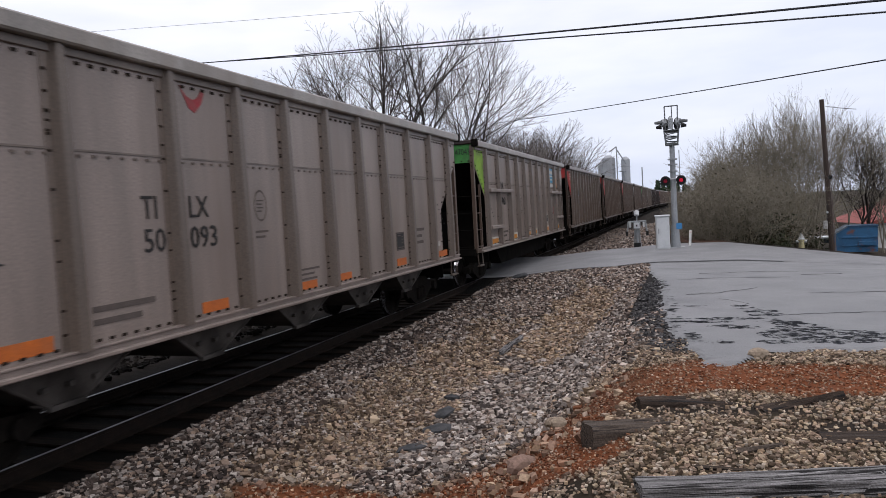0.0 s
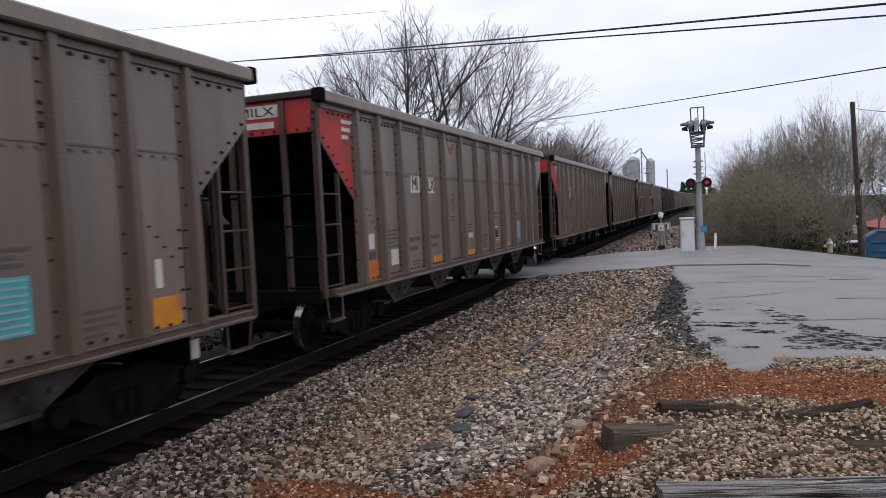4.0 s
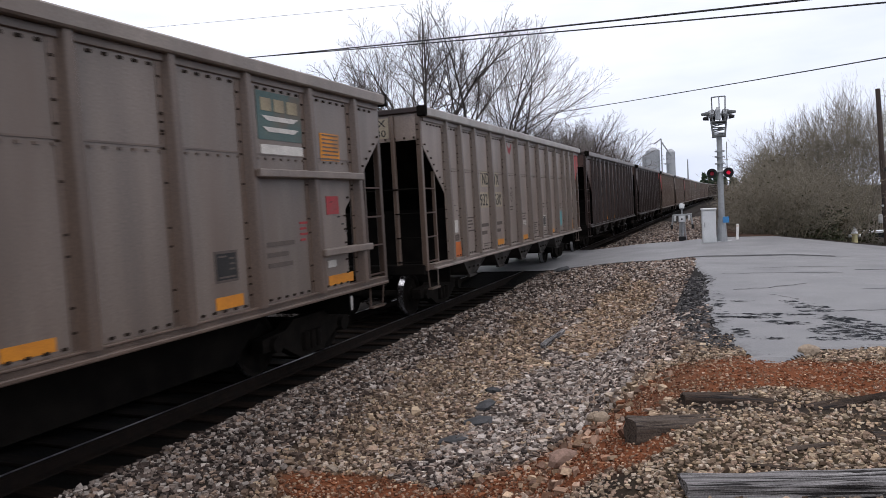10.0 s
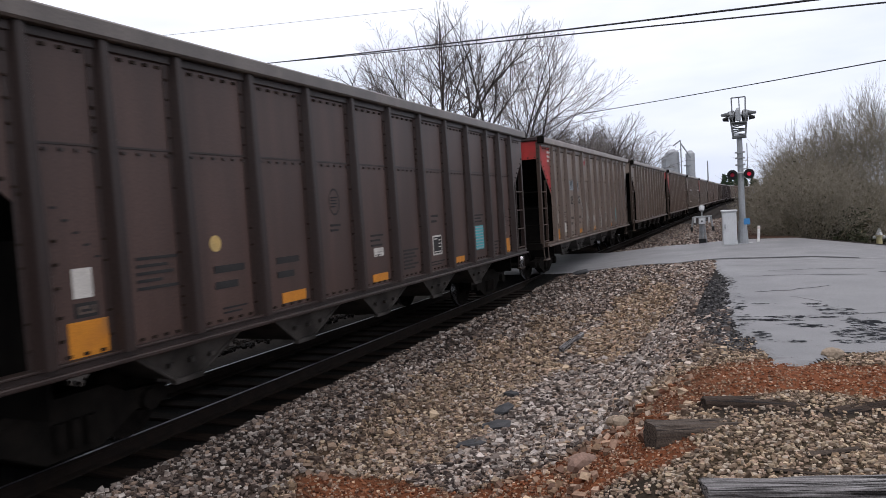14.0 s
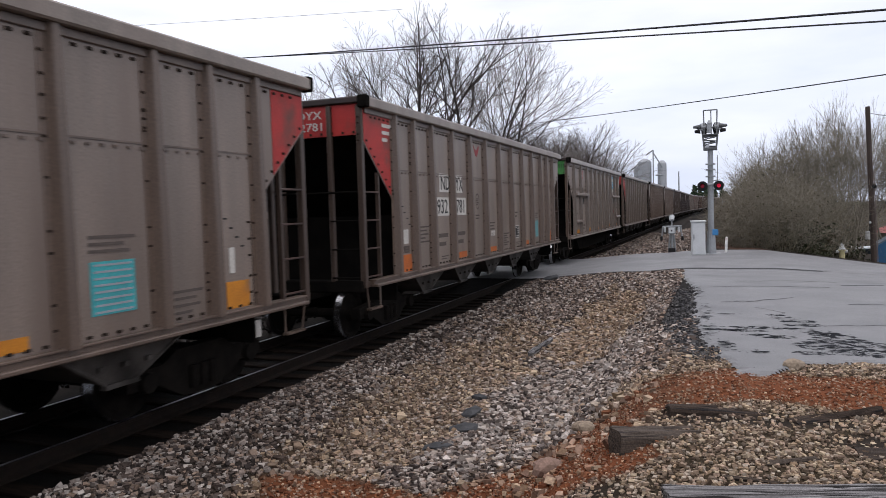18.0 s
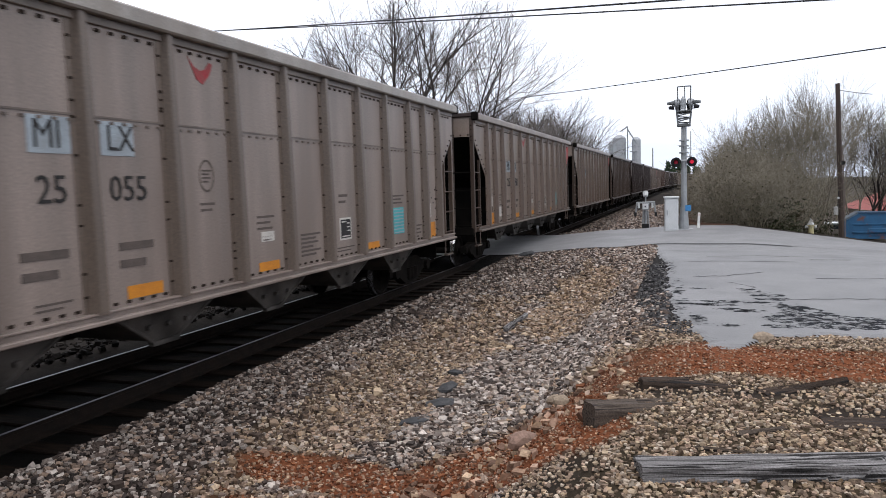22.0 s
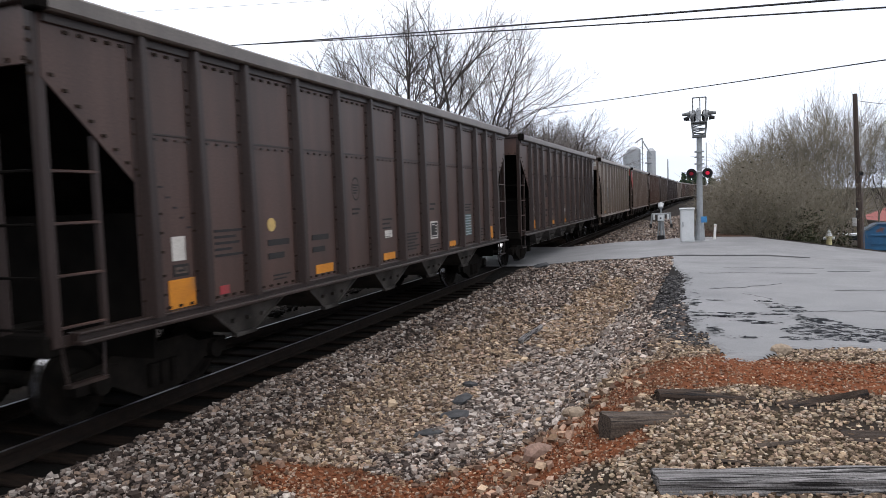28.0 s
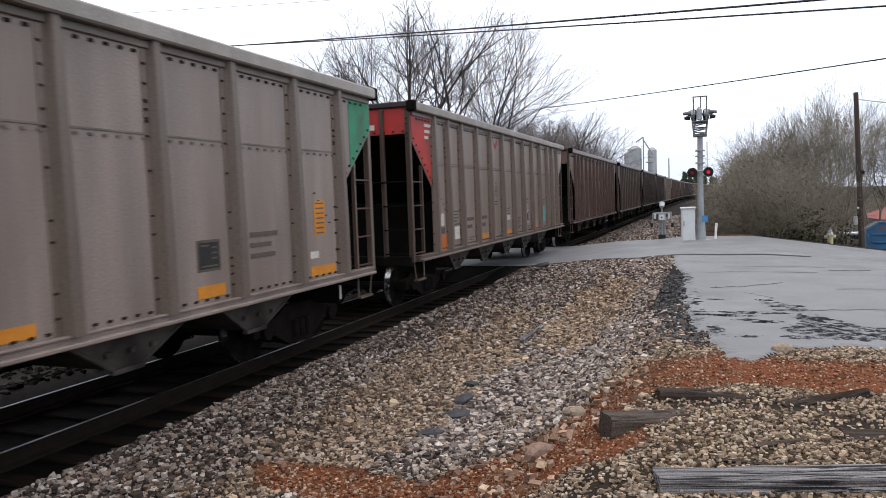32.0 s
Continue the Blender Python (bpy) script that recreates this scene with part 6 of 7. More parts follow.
letters(CARS[1], "TILX", -HL + 2.70, 2.80, 0.32, BLACK, squeeze=0.80)
letters(CARS[1], "47043", -HL + 2.74, 2.30, 0.34, BLACK, squeeze=0.8)
letters(CARS[6], "TILX", -HL + 2.72, 2.82, 0.32, STENCIL, squeeze=0.8)
letters(CARS[6], "48788", -HL + 2.75, 2.36, 0.34, STENCIL, squeeze=0.8)
letters(CARS[13], "TILX", -HL + 2.72, 2.82, 0.32, BLACK, squeeze=0.8)
letters(CARS[13], "48919", -HL + 2.75, 2.36, 0.34, BLACK, squeeze=0.8)
for k in (6, 13):
    spot(CARS[k], "paint_patch", 2.88, 3.16, 3.40, 3.74, WORN_RED, "small red square mark")
    spot(CARS[k], "tree_mark", 2.98, 3.06, 3.46, 3.66, WHITE)
# marks high on the red ends
for k in (2, 3, 4, 10, 12, 14, 21):
    for i in range(3):
        decal(CARS[k], "text_bar", -HL + 0.72, -HL + 1.08 - 0.08 * i, TOP - 0.42 - 0.12 * i, TOP - 0.36 - 0.12 * i, WHITE, x=HALF + 0.007)
# operator panels on the tub wagons: plain shapes in their colours
for k in (1, 6, 13):
    c = CARS[k]
    e = 0.22 if k == 6 else 0.0
    spot(c, "sign_panel", 11.32 + e, 12.30 + e, 3.16, 3.76, FADED if k == 6 else BLUE, "blue panel with white shapes")
    for a, b in ((11.40, 11.62), (11.68, 11.90), (11.96, 12.2)):
        decal(c, "sign_shape", -HL + a + e, -HL + b + e, 3.52, 3.68, TANSIGN if k == 6 else WHITE, x=HALF + 0.005)
    put("sign_shape", "chevron", lambda: prism([(-0.40, 0.06), (0.40, 0.06), (0.28, 0.0), (-0.28, 0.0)], "x", 0.0, 0.005), WHITE, c, pose(HALF + 0.007, -HL + 11.81 + e, 3.40))
    put("sign_shape", "chevron", lambda: None, WHITE, c, pose(HALF + 0.007, -HL + 11.81 + e, 3.26))
    spot(c, "sign_panel", 11.36 + e, 12.32 + e, 2.98, 3.10, WHITE, "white strip under the panel")
    striped(c, 12.74 + e, 13.26 + e, 2.95, 3.34, YELLOW, BROWN, 7, "yellow striped notice")
    spot(c, "notice", 12.80 + e, 13.14 + e, 2.18, 2.44, WORN_RED, "faded red notice")
    lines(c, 12.1 + e, 12.3 + e, 1.85, 2.15, 4, WORN_RED)
striped(CARS[0], 12.75, 13.15, 1.6, 2.1, YELLOW, BROWN, 7, "yellow striped notice")
striped(CARS[20], 12.9, 13.2, 1.75, 2.25, YELLOW, BROWN, 7, "yellow striped notice")
spot(CARS[20], "label_plate", 1.38, 1.66, 1.52, 1.78, WHITE, "white paper label")
spot(CARS[20], "paint_patch", 2.70, 3.62, 1.70, 2.62, shade("dark_grey_patch", (0.05, 0.055, 0.06), (0.09, 0.095, 0.10), 6, 0.6, 0.1, c3=(0.42, 0.42, 0.42), c3_scale=3.2, c3_at=(0.56, 0.6)),
     "dark patch of flaking old lettering")
lines(CARS[20], 2.76, 3.5, 1.85, 2.45, 2, BLACK)
# pale dots on the dark wagons
for k, p, z in ((8, 3.35, 1.95), (9, 3.3, 2.0), (18, 3.35, 1.95), (19, 3.35, 1.95)):
    put("pale_dot", "pale_dot", lambda: tube((0, 0, 0), (0.006, 0, 0), 0.09, 0.09, 14), YELLOW, CARS[k], pose(HALF, -HL + p, z), "", PALE_YELLOW if k in (9, 18) else WHITE)
for k in (8, 18, 19):
    spot(CARS[k], "paint_patch", 2.25, 2.42, 1.18, 1.28, WORN_RED, "small red patch")


def stroke(car, pts, w):
    """A sprayed line: a flat ribbon along points of (distance from the near end, height)."""
    bm = bmesh.new()
    prev = None
    for i, (p, z) in enumerate(pts):
        a, b = pts[max(0, i - 1)], pts[min(len(pts) - 1, i + 1)]
        d = Vector((b[0] - a[0], b[1] - a[1]))
        d.normalize()
        nrm = Vector((-d.y, d.x)) * w / 2
        pair = (bm.verts.new((HALF + 0.009, -HL + p + nrm.x, z + nrm.y)), bm.verts.new((HALF + 0.009, -HL + p - nrm.x, z - nrm.y)))
        if prev:
            bm.faces.new((prev[0], prev[1], pair[1], pair[0]))
        prev = pair
    part("spray_line", bm, SPRAY, car, "sprayed white line")


def arc(cx, cz, rx, rz, a0, a1, n=14):
    return [(cx + rx * math.cos(math.radians(a0 + (a1 - a0) * i / n)), cz + rz * math.sin(math.radians(a0 + (a1 - a0) * i / n))) for i in range(n + 1)]


g = CARS[10]
for pts in (arc(4.7, 1.9, 0.35, 0.45, 200, -20), arc(5.45, 1.75, 0.42, 0.55, 190, -60), arc(5.75, 1.35, 0.5, 0.35, 150, 10), [(6.35, 1.25), (6.40, 1.8), (6.55, 2.15), (6.85, 1.95), (6.62, 1.72), (7.0, 1.45)],
            arc(6.95, 1.4, 0.2, 0.16, 0, 330), [(7.1, 2.0), (7.2, 2.2), (7.35, 2.15)], arc(7.95, 1.45, 0.45, 0.45, 160, -30), [(7.5, 1.75), (7.6, 2.0), (7.7, 1.7)]):
    stroke(g, pts, 0.045)
for pts in ([(10.15, 1.95), (9.98, 1.93), (10.02, 1.65), (10.2, 1.68)], [(10.0, 1.80), (10.15, 1.82)], [(10.28, 1.62), (10.32, 1.92), (10.46, 1.65), (10.52, 1.95)],
            [(10.95, 1.93), (11.15, 1.95), (11.0, 1.68), (11.2, 1.70)], arc(11.4, 1.8, 0.12, 0.15, 0, 330), [(10.5, 1.45), (10.65, 1.35), (10.8, 1.42), (10.8, 1.30)]):
    stroke(g, pts, 0.04)


# ---------------------------------------------------------------- loose stones
STONE = soil_material("loose_stone", 0.25, 0.42, 45.0)


def stones(name, spots, label):
    """Joined angular stones; a spot is (x, y, size, colour)."""
    r = np.random.RandomState(17)
    n = len(spots)
    cube = np.array([(-1, -1, -1), (1, -1, -1), (1, 1, -1), (-1, 1, -1), (-1, -1, 1), (1, -1, 1), (1, 1, 1), (-1, 1, 1)], float) * 0.5
    quads = np.array([(0, 3, 2, 1), (4, 5, 6, 7), (0, 1, 5, 4), (1, 2, 6, 5), (2, 3, 7, 6), (3, 0, 4, 7)])
    v = np.repeat(cube[None], n, 0) * (1 + r.uniform(-0.42, 0.25, (n, 8, 3)))
    v *= r.uniform((0.7, 0.6, 0.45), (1.35, 1.1, 0.85), (n, 3))[:, None, :]
    size = np.array([s[2] for s in spots])
    v *= size[:, None, None]
    a, b = r.uniform(0, 6.283, n), r.normal(0, 0.45, n)
    y, z = v[:, :, 1].copy(), v[:, :, 2].copy()
    v[:, :, 1], v[:, :, 2] = y * np.cos(b)[:, None] - z * np.sin(b)[:, None], y * np.sin(b)[:, None] + z * np.cos(b)[:, None]
    x, y = v[:, :, 0].copy(), v[:, :, 1].copy()
    v[:, :, 0], v[:, :, 1] = x * np.cos(a)[:, None] - y * np.sin(a)[:, None], x * np.sin(a)[:, None] + y * np.cos(a)[:, None]
    base = np.array([(s[0], s[1], land(s[0], s[1])) for s in spots])
    base[:, 2] += size * r.uniform(0.02, 0.42, n)
    v += base[:, None, :]
    f = (quads[None] + (np.arange(n) * 8)[:, None, None]).reshape(-1, 4)
    me = bpy.data.meshes.new(name)
    me.from_pydata(v.reshape(-1, 3).tolist(), [], f.tolist())
    me.materials.append(STONE)
    store_soil(me, np.repeat(np.array([s[3] for s in spots]), 8, 0))
    return tagged(new(name, me), label, "gravel", kind="stuff")


# stones beyond the track, their colour darkened as shade behind the train
SHADED_STONES = ((0.016, 0.014, 0.013), (0.010, 0.009, 0.008), (0.026, 0.023, 0.021))
PALETTE = ((0.447, 0.383, 0.342), (0.258, 0.206, 0.179), (0.136, 0.106, 0.092), (0.339, 0.252, 0.198), (0.061, 0.05, 0.047), (0.543, 0.489, 0.447), (0.101, 0.078, 0.068))
PALE_STONE = ((0.522, 0.474, 0.44), (0.372, 0.33, 0.303), (0.22, 0.19, 0.172), (0.44, 0.378, 0.33), (0.083, 0.07, 0.065))
WARM = ((0.132, 0.095, 0.073), (0.557, 0.446, 0.322), (0.41, 0.3, 0.205), (0.293, 0.22, 0.164), (0.527, 0.446, 0.366), (0.191, 0.144, 0.114), (0.439, 0.322, 0.248))
REDDISH = ((0.23, 0.095, 0.048), (0.17, 0.064, 0.034), (0.31, 0.20, 0.14), (0.11, 0.048, 0.03), (0.40, 0.30, 0.22), (0.27, 0.13, 0.075))
SOOT = ((0.06, 0.06, 0.064), (0.10, 0.10, 0.105), (0.16, 0.155, 0.155), (0.04, 0.04, 0.043))


def lay(seed, count, x0, x1, y0, y1, s0, s1, palette):
    r = random.Random(seed)
    out = []
    while len(out) < count:
        x, y = r.uniform(x0, x1), r.uniform(y0, y1)
        d = track_offset(x, y)
        if abs(d) < 1.5 + 0.22 * noise.noise(Vector((x * 2, y * 0.9, 1.5))) + 0.1 * noise.noise(Vector((x * 7, y * 5, 4.5))) or (x > -1.1 and y > 7.0 and lot_inside(x, y) > 0.03) or (21.7 < y < 30.3):
            continue
        ground_c = soil(x, y)
        red = ground_c[0] / max(0.01, ground_c[2])
        pal = (REDDISH if r.random() < (0.7 if s1 < 0.06 else 0.25) else WARM) if red > 3.4 else WARM if red > 1.9 and r.random() < 0.75 else palette
        if red > 4.6 and r.random() < 0.22:
            continue
        if x > -0.8 and y < 6.4 and ground_c[0] < 0.062 and r.random() < 0.62:
            continue
        if palette is not SOOT and 7.8 < y < 17 and -0.36 + 0.25 * noise.noise(Vector((x * 4, y * 2, 6.1))) < x - along(WEST, y) < 0.2 and r.random() < 0.6:
            pal = SOOT
        c = r.choice(pal)
        c = blend(c, ground_c, 0.14 if red < 1.8 else 0.32)
        # stones darken towards the track: the train's shade is put into their colour
        train_shade = 0.5 + 0.5 * step(1.3, 3.4, abs(d) + 0.5 * noise.noise(Vector((x * 1.5, y * 0.7, 8.5))))
        c = tuple(v * train_shade for v in c)
        out.append((x, y, r.uniform(s0, s1) * (1.5 if r.random() < 0.006 else 1.0) * (0.68 if red > 3.4 and s1 < 0.06 else 1.0), c))
    return out


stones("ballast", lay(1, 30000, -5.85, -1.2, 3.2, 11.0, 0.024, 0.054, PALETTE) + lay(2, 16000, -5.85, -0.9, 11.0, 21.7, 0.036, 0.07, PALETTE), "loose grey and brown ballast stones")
stones("ballast", lay(3, 14000, -5.6, -1.0, 30.3, 62, 0.04, 0.085, PALETTE) + lay(6, 3500, -11.0, -8.4, 2, 40, 0.05, 0.10, SHADED_STONES), "ballast stones along the far track")
stones("gravel", lay(4, 30000, -1.25, 2.9, 3.0, 8.6, 0.012, 0.031, WARM) + lay(7, 3000, -1.5, -0.3, 7.5, 11.0, 0.025, 0.06, PALETTE), "yellowish and rusty loose gravel")
stones("gravel", lay(11, 5000, -1.3, 6.0, -3.0, 3.4, 0.015, 0.035, WARM) + lay(12, 5000, -5.6, -1.2, -3.0, 3.6, 0.025, 0.055, PALETTE) + lay(13, 2500, 2.8, 6.0, 3.0, 8.2, 0.015, 0.035, WARM), "thin loose gravel scattered round the standpoint")
stones("gravel", lay(5, 260, -2.4, -0.5, 4.6, 8.0, 0.045, 0.085, WARM) + lay(8, 200, -4.6, -1.0, 4.5, 16.0, 0.06, 0.10, PALETTE), "larger pale stones on the clay bank")
stones("ballast", lay(9, 3200, -3.1, -1.0, 6.6, 16.0, 0.045, 0.08, PALE_STONE) + lay(10, 1500, -0.85, 0.1, 7.9, 16.0, 0.02, 0.045, SOOT), "pale and sooty stones heaped on the bank")

# single rocks that stand out
ROCK = shade("tan_rock", (0.34, 0.27, 0.2), (0.25, 0.2, 0.15), 9, 0.9, 0.5, fine=50)
PINK = shade("pinkish_rock", (0.29, 0.19, 0.15), (0.2, 0.135, 0.105), 9, 0.9, 0.5, fine=50)
SLATE = shade("dark_slate", (0.04, 0.042, 0.045), (0.075, 0.076, 0.08), 7, 0.8, 0.5)


def rock(x, y, size, seed, material, label, name="rock", sink=0.25, turn=0.0):
    bm = bmesh.new()
    bmesh.ops.create_icosphere(bm, subdivisions=1 if name == "slab" else 2, radius=0.5)
    r = random.Random(seed)
    shift = Vector((r.uniform(0, 50), r.uniform(0, 50), r.uniform(0, 50)))
    for v in bm.verts:
        k = 1 + 0.35 * noise.noise(v.co * 2.2 + shift) + 0.12 * noise.noise(v.co * 6 + shift)
        v.co = Vector((v.co.x * size[0] * k, v.co.y * size[1] * k, v.co.z * size[2] * k))
    ob = part(name, bm, material)
    ob.matrix_basis = pose(x, y, land(x, y) + size[2] * (0.5 - sink), r.uniform(-8, 8), r.uniform(-8, 8), turn)
    return tagged(ob, label, "rock")


rock(0.66, 7.62, (0.21, 0.16, 0.13), 1, ROCK, "pale tan rock at the asphalt's broken edge")
rock(-1.31, 5.55, (0.30, 0.17, 0.17), 2, PINK, "pinkish rock on the red clay bank", turn=35)
rock(-1.12, 6.25, (0.17, 0.14, 0.13), 3, ROCK, "pale stone on the clay bank")
rock(-1.25, 6.6, (0.15, 0.12, 0.12), 4, ROCK, "pale stone on the clay bank")
rock(-1.75, 4.9, (0.17, 0.13, 0.1), 5, PINK, "rusty stone on the clay bank")
rock(-2.35, 5.15, (0.18, 0.13, 0.1), 6, ROCK, "yellowish stone on the clay bank")
rock(2.0, 7.0, (0.2, 0.15, 0.12), 7, ROCK, "tan rock on the red clay")
rock(-2.95, 8.0, (0.42, 0.30, 0.10), 8, SLATE, "flat dark slab lying in the ditch", "slab", 0.2, 30)
rock(-3.05, 8.65, (0.30, 0.42, 0.14), 9, SLATE, "broken dark slab in the ditch", "slab", 0.2, 10)
rock(-3.0, 7.35, (0.48, 0.32, 0.08), 10, SLATE, "flat grey slab in the ditch", "slab", 0.2, 60)
rock(-3.2, 9.4, (0.26, 0.16, 0.12), 11, SLATE, "dark broken lump in the ditch", "slab", 0.2, 0)
rock(-4.77, 21.2, (0.5, 0.28, 0.2), 12, SLATE, "dark lump of debris by the ballast", "debris", 0.2, 20)

# old timbers half sunk in the gravel
OLDWOOD = shade("weathered_grey_timber", (0.06, 0.056, 0.056), (0.32, 0.31, 0.31), 1.6, 0.9, 1.0, 0, (1.0, 48, 48), 90.0, (0.014, 0.013, 0.013), 1.4, (0.53, 0.57), bump_dist=0.02)
BROWNWOOD = shade("weathered_brown_timber", (0.032, 0.024, 0.019), (0.15, 0.118, 0.095), 2.0, 0.9, 0.9, 0, (1.2, 20, 20), 70.0, (0.025, 0.02, 0.018), 2.0, (0.52, 0.62), bump_dist=0.02)

DARKWOOD = shade("charred_dark_timber", (0.020, 0.014, 0.011), (0.075, 0.052, 0.038), 2.0, 0.9, 0.9, 0, (1.2, 20, 20), 70.0, (0.012, 0.01, 0.01), 2.0, (0.52, 0.62), bump_dist=0.02)


def timber(a, b, w, h, seed, material, label, z0, z1):
    """Split and rounded old sleeper from a to b (x, y), its top at z0 and z1."""
    a3, b3 = Vector((*a, z0)), Vector((*b, z1))
    length = (b3 - a3).length
    nx, ny = 60, 22
    bm = bmesh.new()
    rings = []
    for i in range(nx + 1):
        x = length * i / nx
        ring = []
        for k in range(ny):
            t = k / ny * 4
            side, f = int(t), t - int(t)
            y, z = ((-0.5 + f, 0.5), (0.5, 0.5 - f), (0.5 - f, -0.5), (-0.5, -0.5 + f))[side]
            ridge = 0.030 * noise.noise(Vector((x * 0.8, k * 1.9, seed))) + 0.014 * noise.noise(Vector((x * 3.0, k * 4.1, seed + 5)))
            crack = -0.03 if noise.noise(Vector((x * 0.5, k * 2.7, seed + 9))) > 0.33 else 0.0
            round_off = 1 - 0.10 * (abs(2 * y) * abs(2 * z)) ** 6
            ring.append(bm.verts.new((x + (0.03 * noise.noise(Vector((k * 1.3, seed, 2))) if i in (0, nx) else 0), (y * w) * round_off * (1 + (ridge + crack) / w), (z * h) * round_off + (ridge + crack) * (1 if z > 0 else 0.3))))
        rings.append(ring)
    for p, q in zip(rings, rings[1:]):
        for k in range(ny):
            bm.faces.new((p[k], p[(k + 1) % ny], q[(k + 1) % ny], q[k]))
    bm.faces.new(rings[0])
    bm.faces.new(rings[-1][::-1])
    bmesh.ops.recalc_face_normals(bm, faces=bm.faces)
    ob = part("timber", bm, material)
    d = b3 - a3
    yaw, pitch = math.atan2(d.y, d.x), -math.atan2(d.z, math.hypot(d.x, d.y))
    ob.matrix_basis = Matrix.Translation(a3 - Vector((0, 0, h / 2))) @ Euler((0, pitch, yaw)).to_matrix().to_4x4()
    return tagged(ob, label, "timber", "old timbers in the gravel")


timber((-0.29, 3.97), (2.19, 4.68), 0.24, 0.19, 1, OLDWOOD, "silver-grey weathered split timber lying on gravel", 0.515, 0.535)
timber((-0.71, 5.06), (0.19, 5.58), 0.22, 0.20, 2, BROWNWOOD, "brown weathered timber half buried on the bank", 0.47, 0.42)
timber((-0.40, 5.78), (0.33, 5.98), 0.20, 0.16, 3, DARKWOOD, "dark end of a buried brown timber", 0.49, 0.43)
timber((0.49, 5.72), (1.12, 6.16), 0.13, 0.09, 4, DARKWOOD, "thin dark brown timber sunk in red clay", 0.445, 0.475)
timber((0.81, 5.12), (1.78, 5.30), 0.26, 0.12, 5, DARKWOOD, "dark charred timber sunk in the gravel", 0.445, 0.455)
timber((0.26, 4.74), (0.56, 4.92), 0.035, 0.03, 6, BROWNWOOD, "splinter of brown wood on the gravel", 0.445, 0.445)
timber((0.02, 4.45), (0.32, 4.42), 0.03, 0.025, 7, BROWNWOOD, "dark splinter of wood on the gravel", 0.445, 0.445)
timber((-3.22, 12.4), (-3.18, 13.9), 0.09, 0.07, 8, OLDWOOD, "grey broken branch on the ballast", -0.54, -0.53)
timber((-4.95, 20.9), (-4.6, 21.5), 0.06, 0.05, 9, BROWNWOOD, "bent dark stick on the ballast", -0.18, -0.36)

# ---------------------------------------------------------------- broken dark patches in the asphalt
BROKEN = shade("broken_wet_asphalt", (0.018, 0.02, 0.024), (0.04, 0.042, 0.046), 9, 0.9, 0.9, fine=60, bump_dist=0.03, spec=0.03)


def broken(name, spots, seed, count):
    """Scattered ragged chips of dark broken asphalt; a spot is centre, radii and turn."""
    r = random.Random(seed)
    verts, faces = [], []
    for cx, cy, rx, ry, turn in spots:
        ca, sa = math.cos(math.radians(turn)), math.sin(math.radians(turn))
        n_chips = int(count * rx * ry * 18) + 14
        for _ in range(n_chips):
            a, q = r.uniform(0, 6.283), r.random() ** 0.6
            u, v = rx * q * math.cos(a), ry * q * math.sin(a)
            x0, y0 = cx + u * ca - v * sa, cy + u * sa + v * ca
            if lot_inside(x0, y0) < 0.05:
                continue
            s = r.uniform(0.008, 0.036) * (1.3 - q)
            n = r.randint(5, 8)
            at = len(verts)
            lift = r.uniform(0.0355, 0.0395)
            stretch, tilt = r.uniform(1.0, 2.6), r.uniform(-0.5, 0.5)
            for k in range(n):
                b = 6.283 * k / n
                w = s * r.uniform(0.55, 1.35)
                x, y = x0 + w * stretch * math.cos(b), y0 + w * math.sin(b) + tilt * w * math.cos(b)
                verts.append((x, y, land(x, y) + lift))
            faces.append(tuple(range(at, at + n)))
    me = bpy.data.meshes.new(name)
    me.from_pydata(verts, [], faces)
    me.materials.append(BROKEN)
    return tagged(new(name, me), "dark ragged broken patches in the asphalt", "pavement", kind="stuff")


broken("broken_asphalt", ((1.15, 8.9, 0.42, 0.5, 10), (1.6, 8.7, 0.5, 0.38, 0), (1.15, 9.8, 0.3, 0.5, 30), (0.5, 10.05, 0.7, 0.09, 8), (0.1, 9.85, 0.35, 0.07, 5), (0.62, 9.4, 0.3, 0.1, 0), (0.85, 11.1, 0.3, 0.15, 40),
                           (2.3, 8.7, 0.7, 0.3, 0), (0.13, 11.44, 0.3, 0.06, 0), (0.3, 8.3, 0.3, 0.1, 10)), 5, 6)
broken("broken_asphalt", ((-0.22, 11.4, 0.12, 1.5, 0), (-0.15, 9.8, 0.14, 0.7, 0), (0.02, 8.7, 0.14, 0.5, 10), (-0.38, 14.2, 0.1, 1.6, 0)), 6, 10)
CRACK = plain("dark_crack", (0.035, 0.035, 0.038), 0.9)


def crack(pts, w, seed):
    """A thin wandering crack laid on the lot."""
    r = random.Random(seed)
    bm = bmesh.new()
    prev = None
    for (x0, y0), (x1, y1) in zip(pts, pts[1:]):
        for i in range(9):
            f = i / 8
            x, y = x0 + (x1 - x0) * f, y0 + (y1 - y0) * f + r.uniform(-0.05, 0.05)
            pair = [bm.verts.new((x, y + d, land(x, y) + 0.0345)) for d in (-w * r.uniform(0.2, 0.6), w * r.uniform(0.2, 0.6))]
            if prev:
                bm.faces.new((prev[0], pair[0], pair[1], prev[1]))
            prev = pair
    part("crack", bm, CRACK, lot, "thin dark crack")


for i, (pts, w) in enumerate((([(0.0, 12.9), (0.5, 13.1), (1.2, 13.7)], 0.05), ([(1.3, 10.5), (2.2, 10.65), (4.0, 10.9)], 0.03), ([(2.3, 16.5), (3.1, 16.65)], 0.09), ([(-0.2, 15.6), (0.6, 15.9), (2.0, 15.7)], 0.05),
                              ([(0.5, 12.3), (0.9, 11.7), (0.75, 11.3)], 0.04), ([(0.3, 17.6), (1.6, 17.9), (2.4, 17.7)], 0.06), ([(1.9, 12.9), (3.4, 13.0)], 0.04))):
    crack(pts, w, 90 + i)
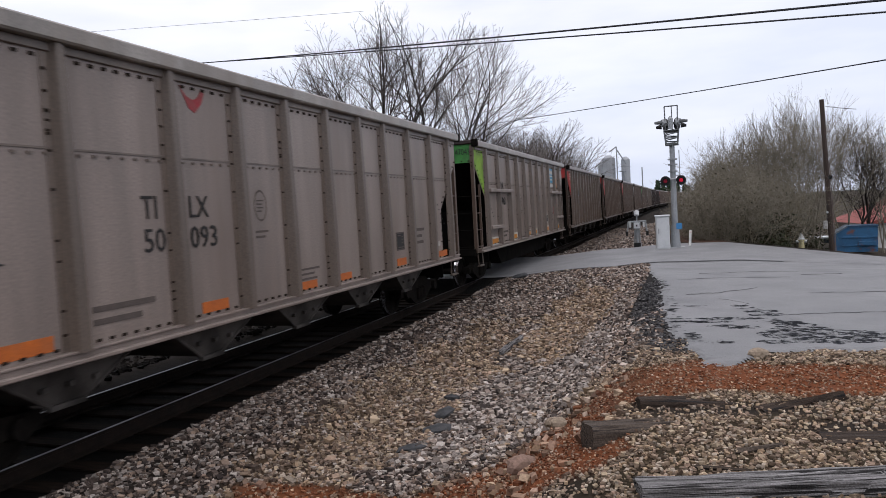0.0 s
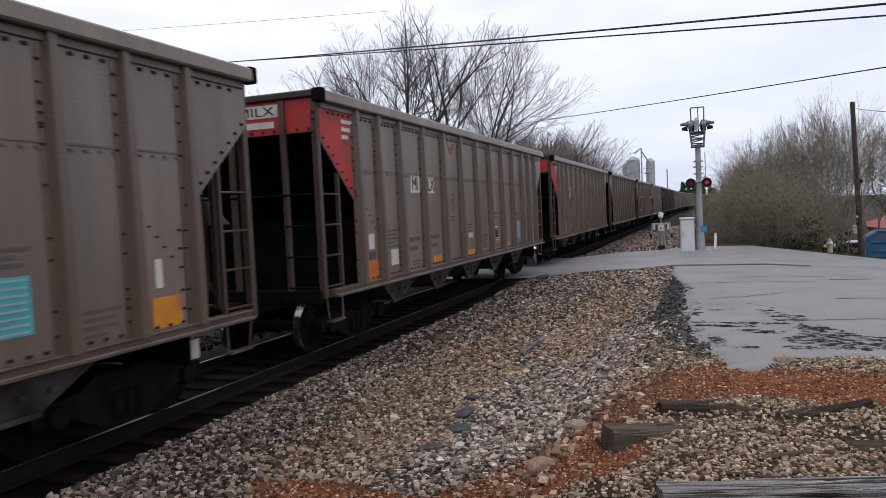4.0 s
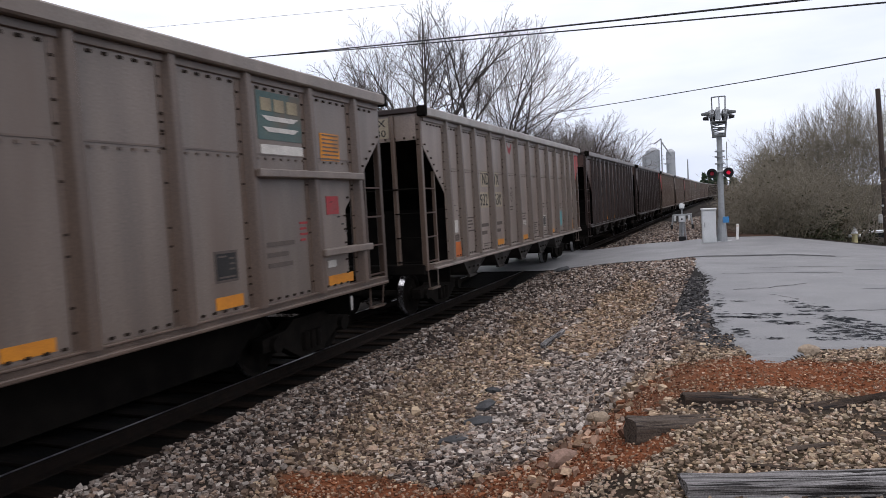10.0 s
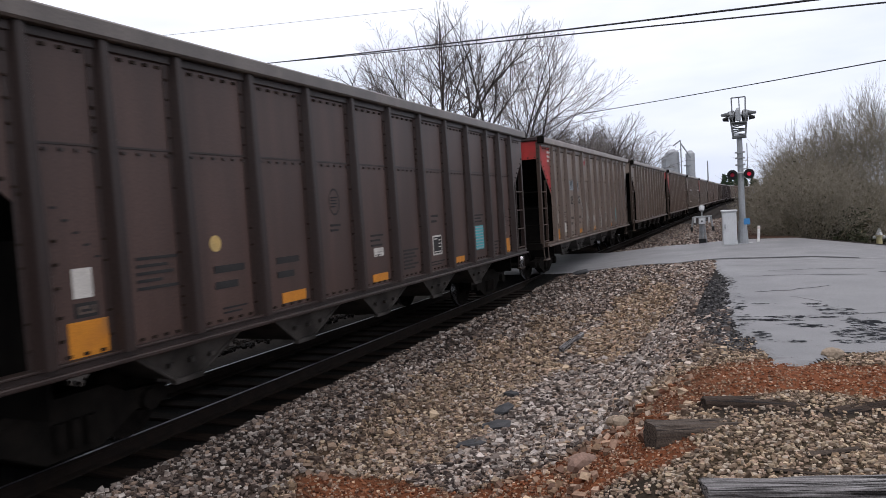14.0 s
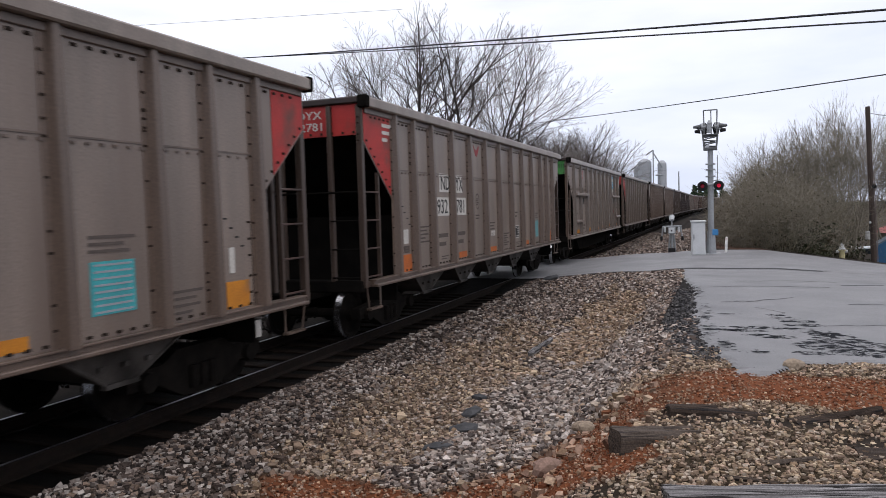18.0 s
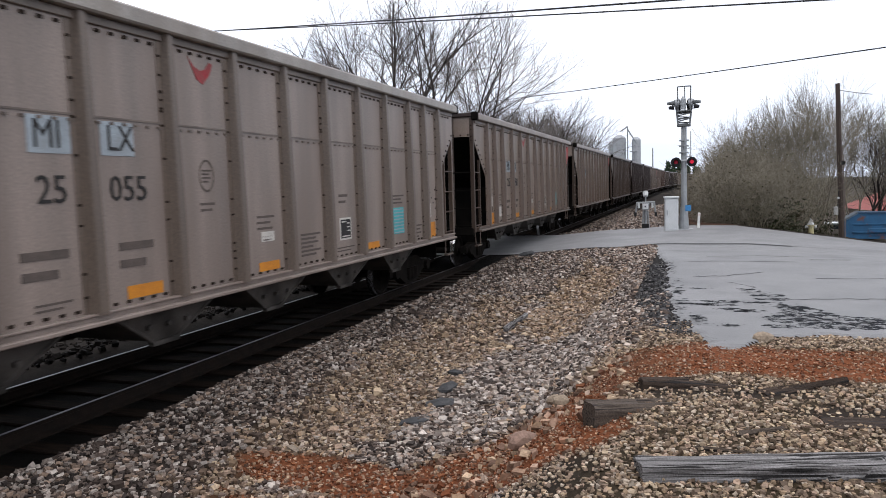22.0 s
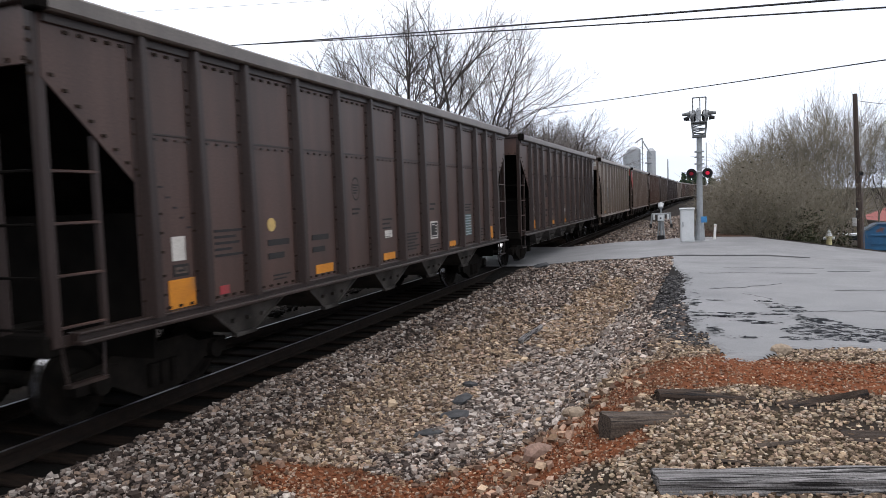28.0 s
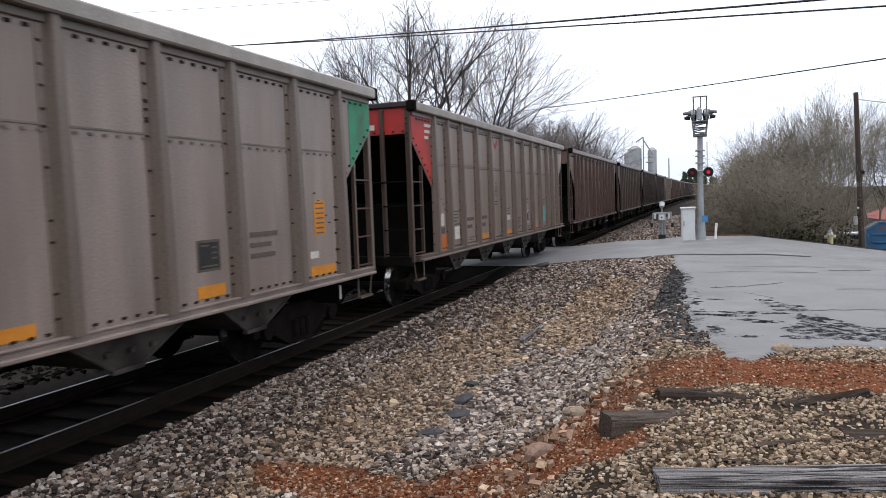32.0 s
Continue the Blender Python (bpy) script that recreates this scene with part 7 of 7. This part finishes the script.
SEAM = plain("dark_seam", (0.05, 0.05, 0.053), 0.8)
seam_ob = sheet("road_seam", spread((-5.0, 2.6, 0.2)), [21.62, 21.84], SEAM, 0.0, lambda x, y: land(x, y) + 0.042)
tagged(seam_ob, "dark patched seam where the lot meets the road", "road", kind="structure")

# ---------------------------------------------------------------- sleepers under the rails
bed = thing("track_bed", "row of dark creosoted sleepers under the rails", "track", kind="structure")
sleeper = box(-1.36, 1.36, -0.115, 0.115, -0.36, -0.165, 0.012)
first_tie = None
for i in range(150):
    s = 0.5 + i * 0.56
    if 21.7 < s < 30.3:
        continue
    x, y, a = track_at(s)
    m = pose(x + random.uniform(-0.05, 0.05), y, RAIL_Z, 0, 0, random.uniform(-1.5, 1.5))
    if first_tie is None:
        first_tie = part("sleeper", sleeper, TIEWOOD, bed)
        first_tie.matrix_basis = m
    else:
        share("sleeper", first_tie, bed, m)


# ---------------------------------------------------------------- what moves
SLACK = ((0, -0.05), (1, -0.05), (2, -0.45), (3, 0.09), (6, -0.16), (7, -0.1), (8, 0.0), (9, 0.3), (10, -0.42), (11, 0.05), (12, 0.05), (13, -0.08), (16, 0.1), (17, 0.2), (18, 0.03), (19, 0.2), (20, 0.15), (21, -0.1),
         (22, 0.12), (23, -0.08), (24, -0.08), (25, 0.0), (28, 0.1), (29, -0.1), (30, -0.03), (31, 0.06), (32, -0.1))


def run(t):
    """How far the train has rolled at t seconds; the pull is a little uneven."""
    slack = 0.0
    for (t0, a), (t1, b) in zip(SLACK, SLACK[1:]):
        if t0 <= t <= t1:
            slack = a + (b - a) * step(t0, t1, t)
    return 0.12 + 10.635 * t - 0.0031 * t * t + slack


def motions():
    for k, car in CARS.items():
        rows = []
        for i in range(33):
            t = float(i)
            s = FIRST_GAP + PITCH_CAR * (k - 0.5) - run(t)
            x, y, a = track_at(s)
            rows.append((t, pose(x, y, RAIL_Z, 0, 0, -math.degrees(a))))
        walk(car, rows)
    # wheelsets roll while their wagon is close by
    for axle, place, car in SPIN:
        k = next(i for i, c in CARS.items() if c is car)
        if k < 0 or k > 21:
            continue
        enter, leave = None, None
        for i in range(321):
            s = FIRST_GAP + PITCH_CAR * (k - 0.5) - run(i / 10)
            if s < 34 and enter is None:
                enter = i / 10
            if s > -4:
                leave = i / 10
        if enter is None or leave is None or leave <= enter:
            continue
        base = Matrix.Translation(place)
        n = int((leave - enter) * 30) + 1
        times = [enter + j / 30 for j in range(n)]
        rows = [(t, base @ Matrix.Rotation((run(t) - run(enter)) / 0.445, 4, "X")) for t in times]
        if enter > 0:
            rows.insert(0, (0.0, base))
        if times[-1] < 31.9:
            rows.append((32.0, rows[-1][1]))
        walk(axle, rows)


motions()
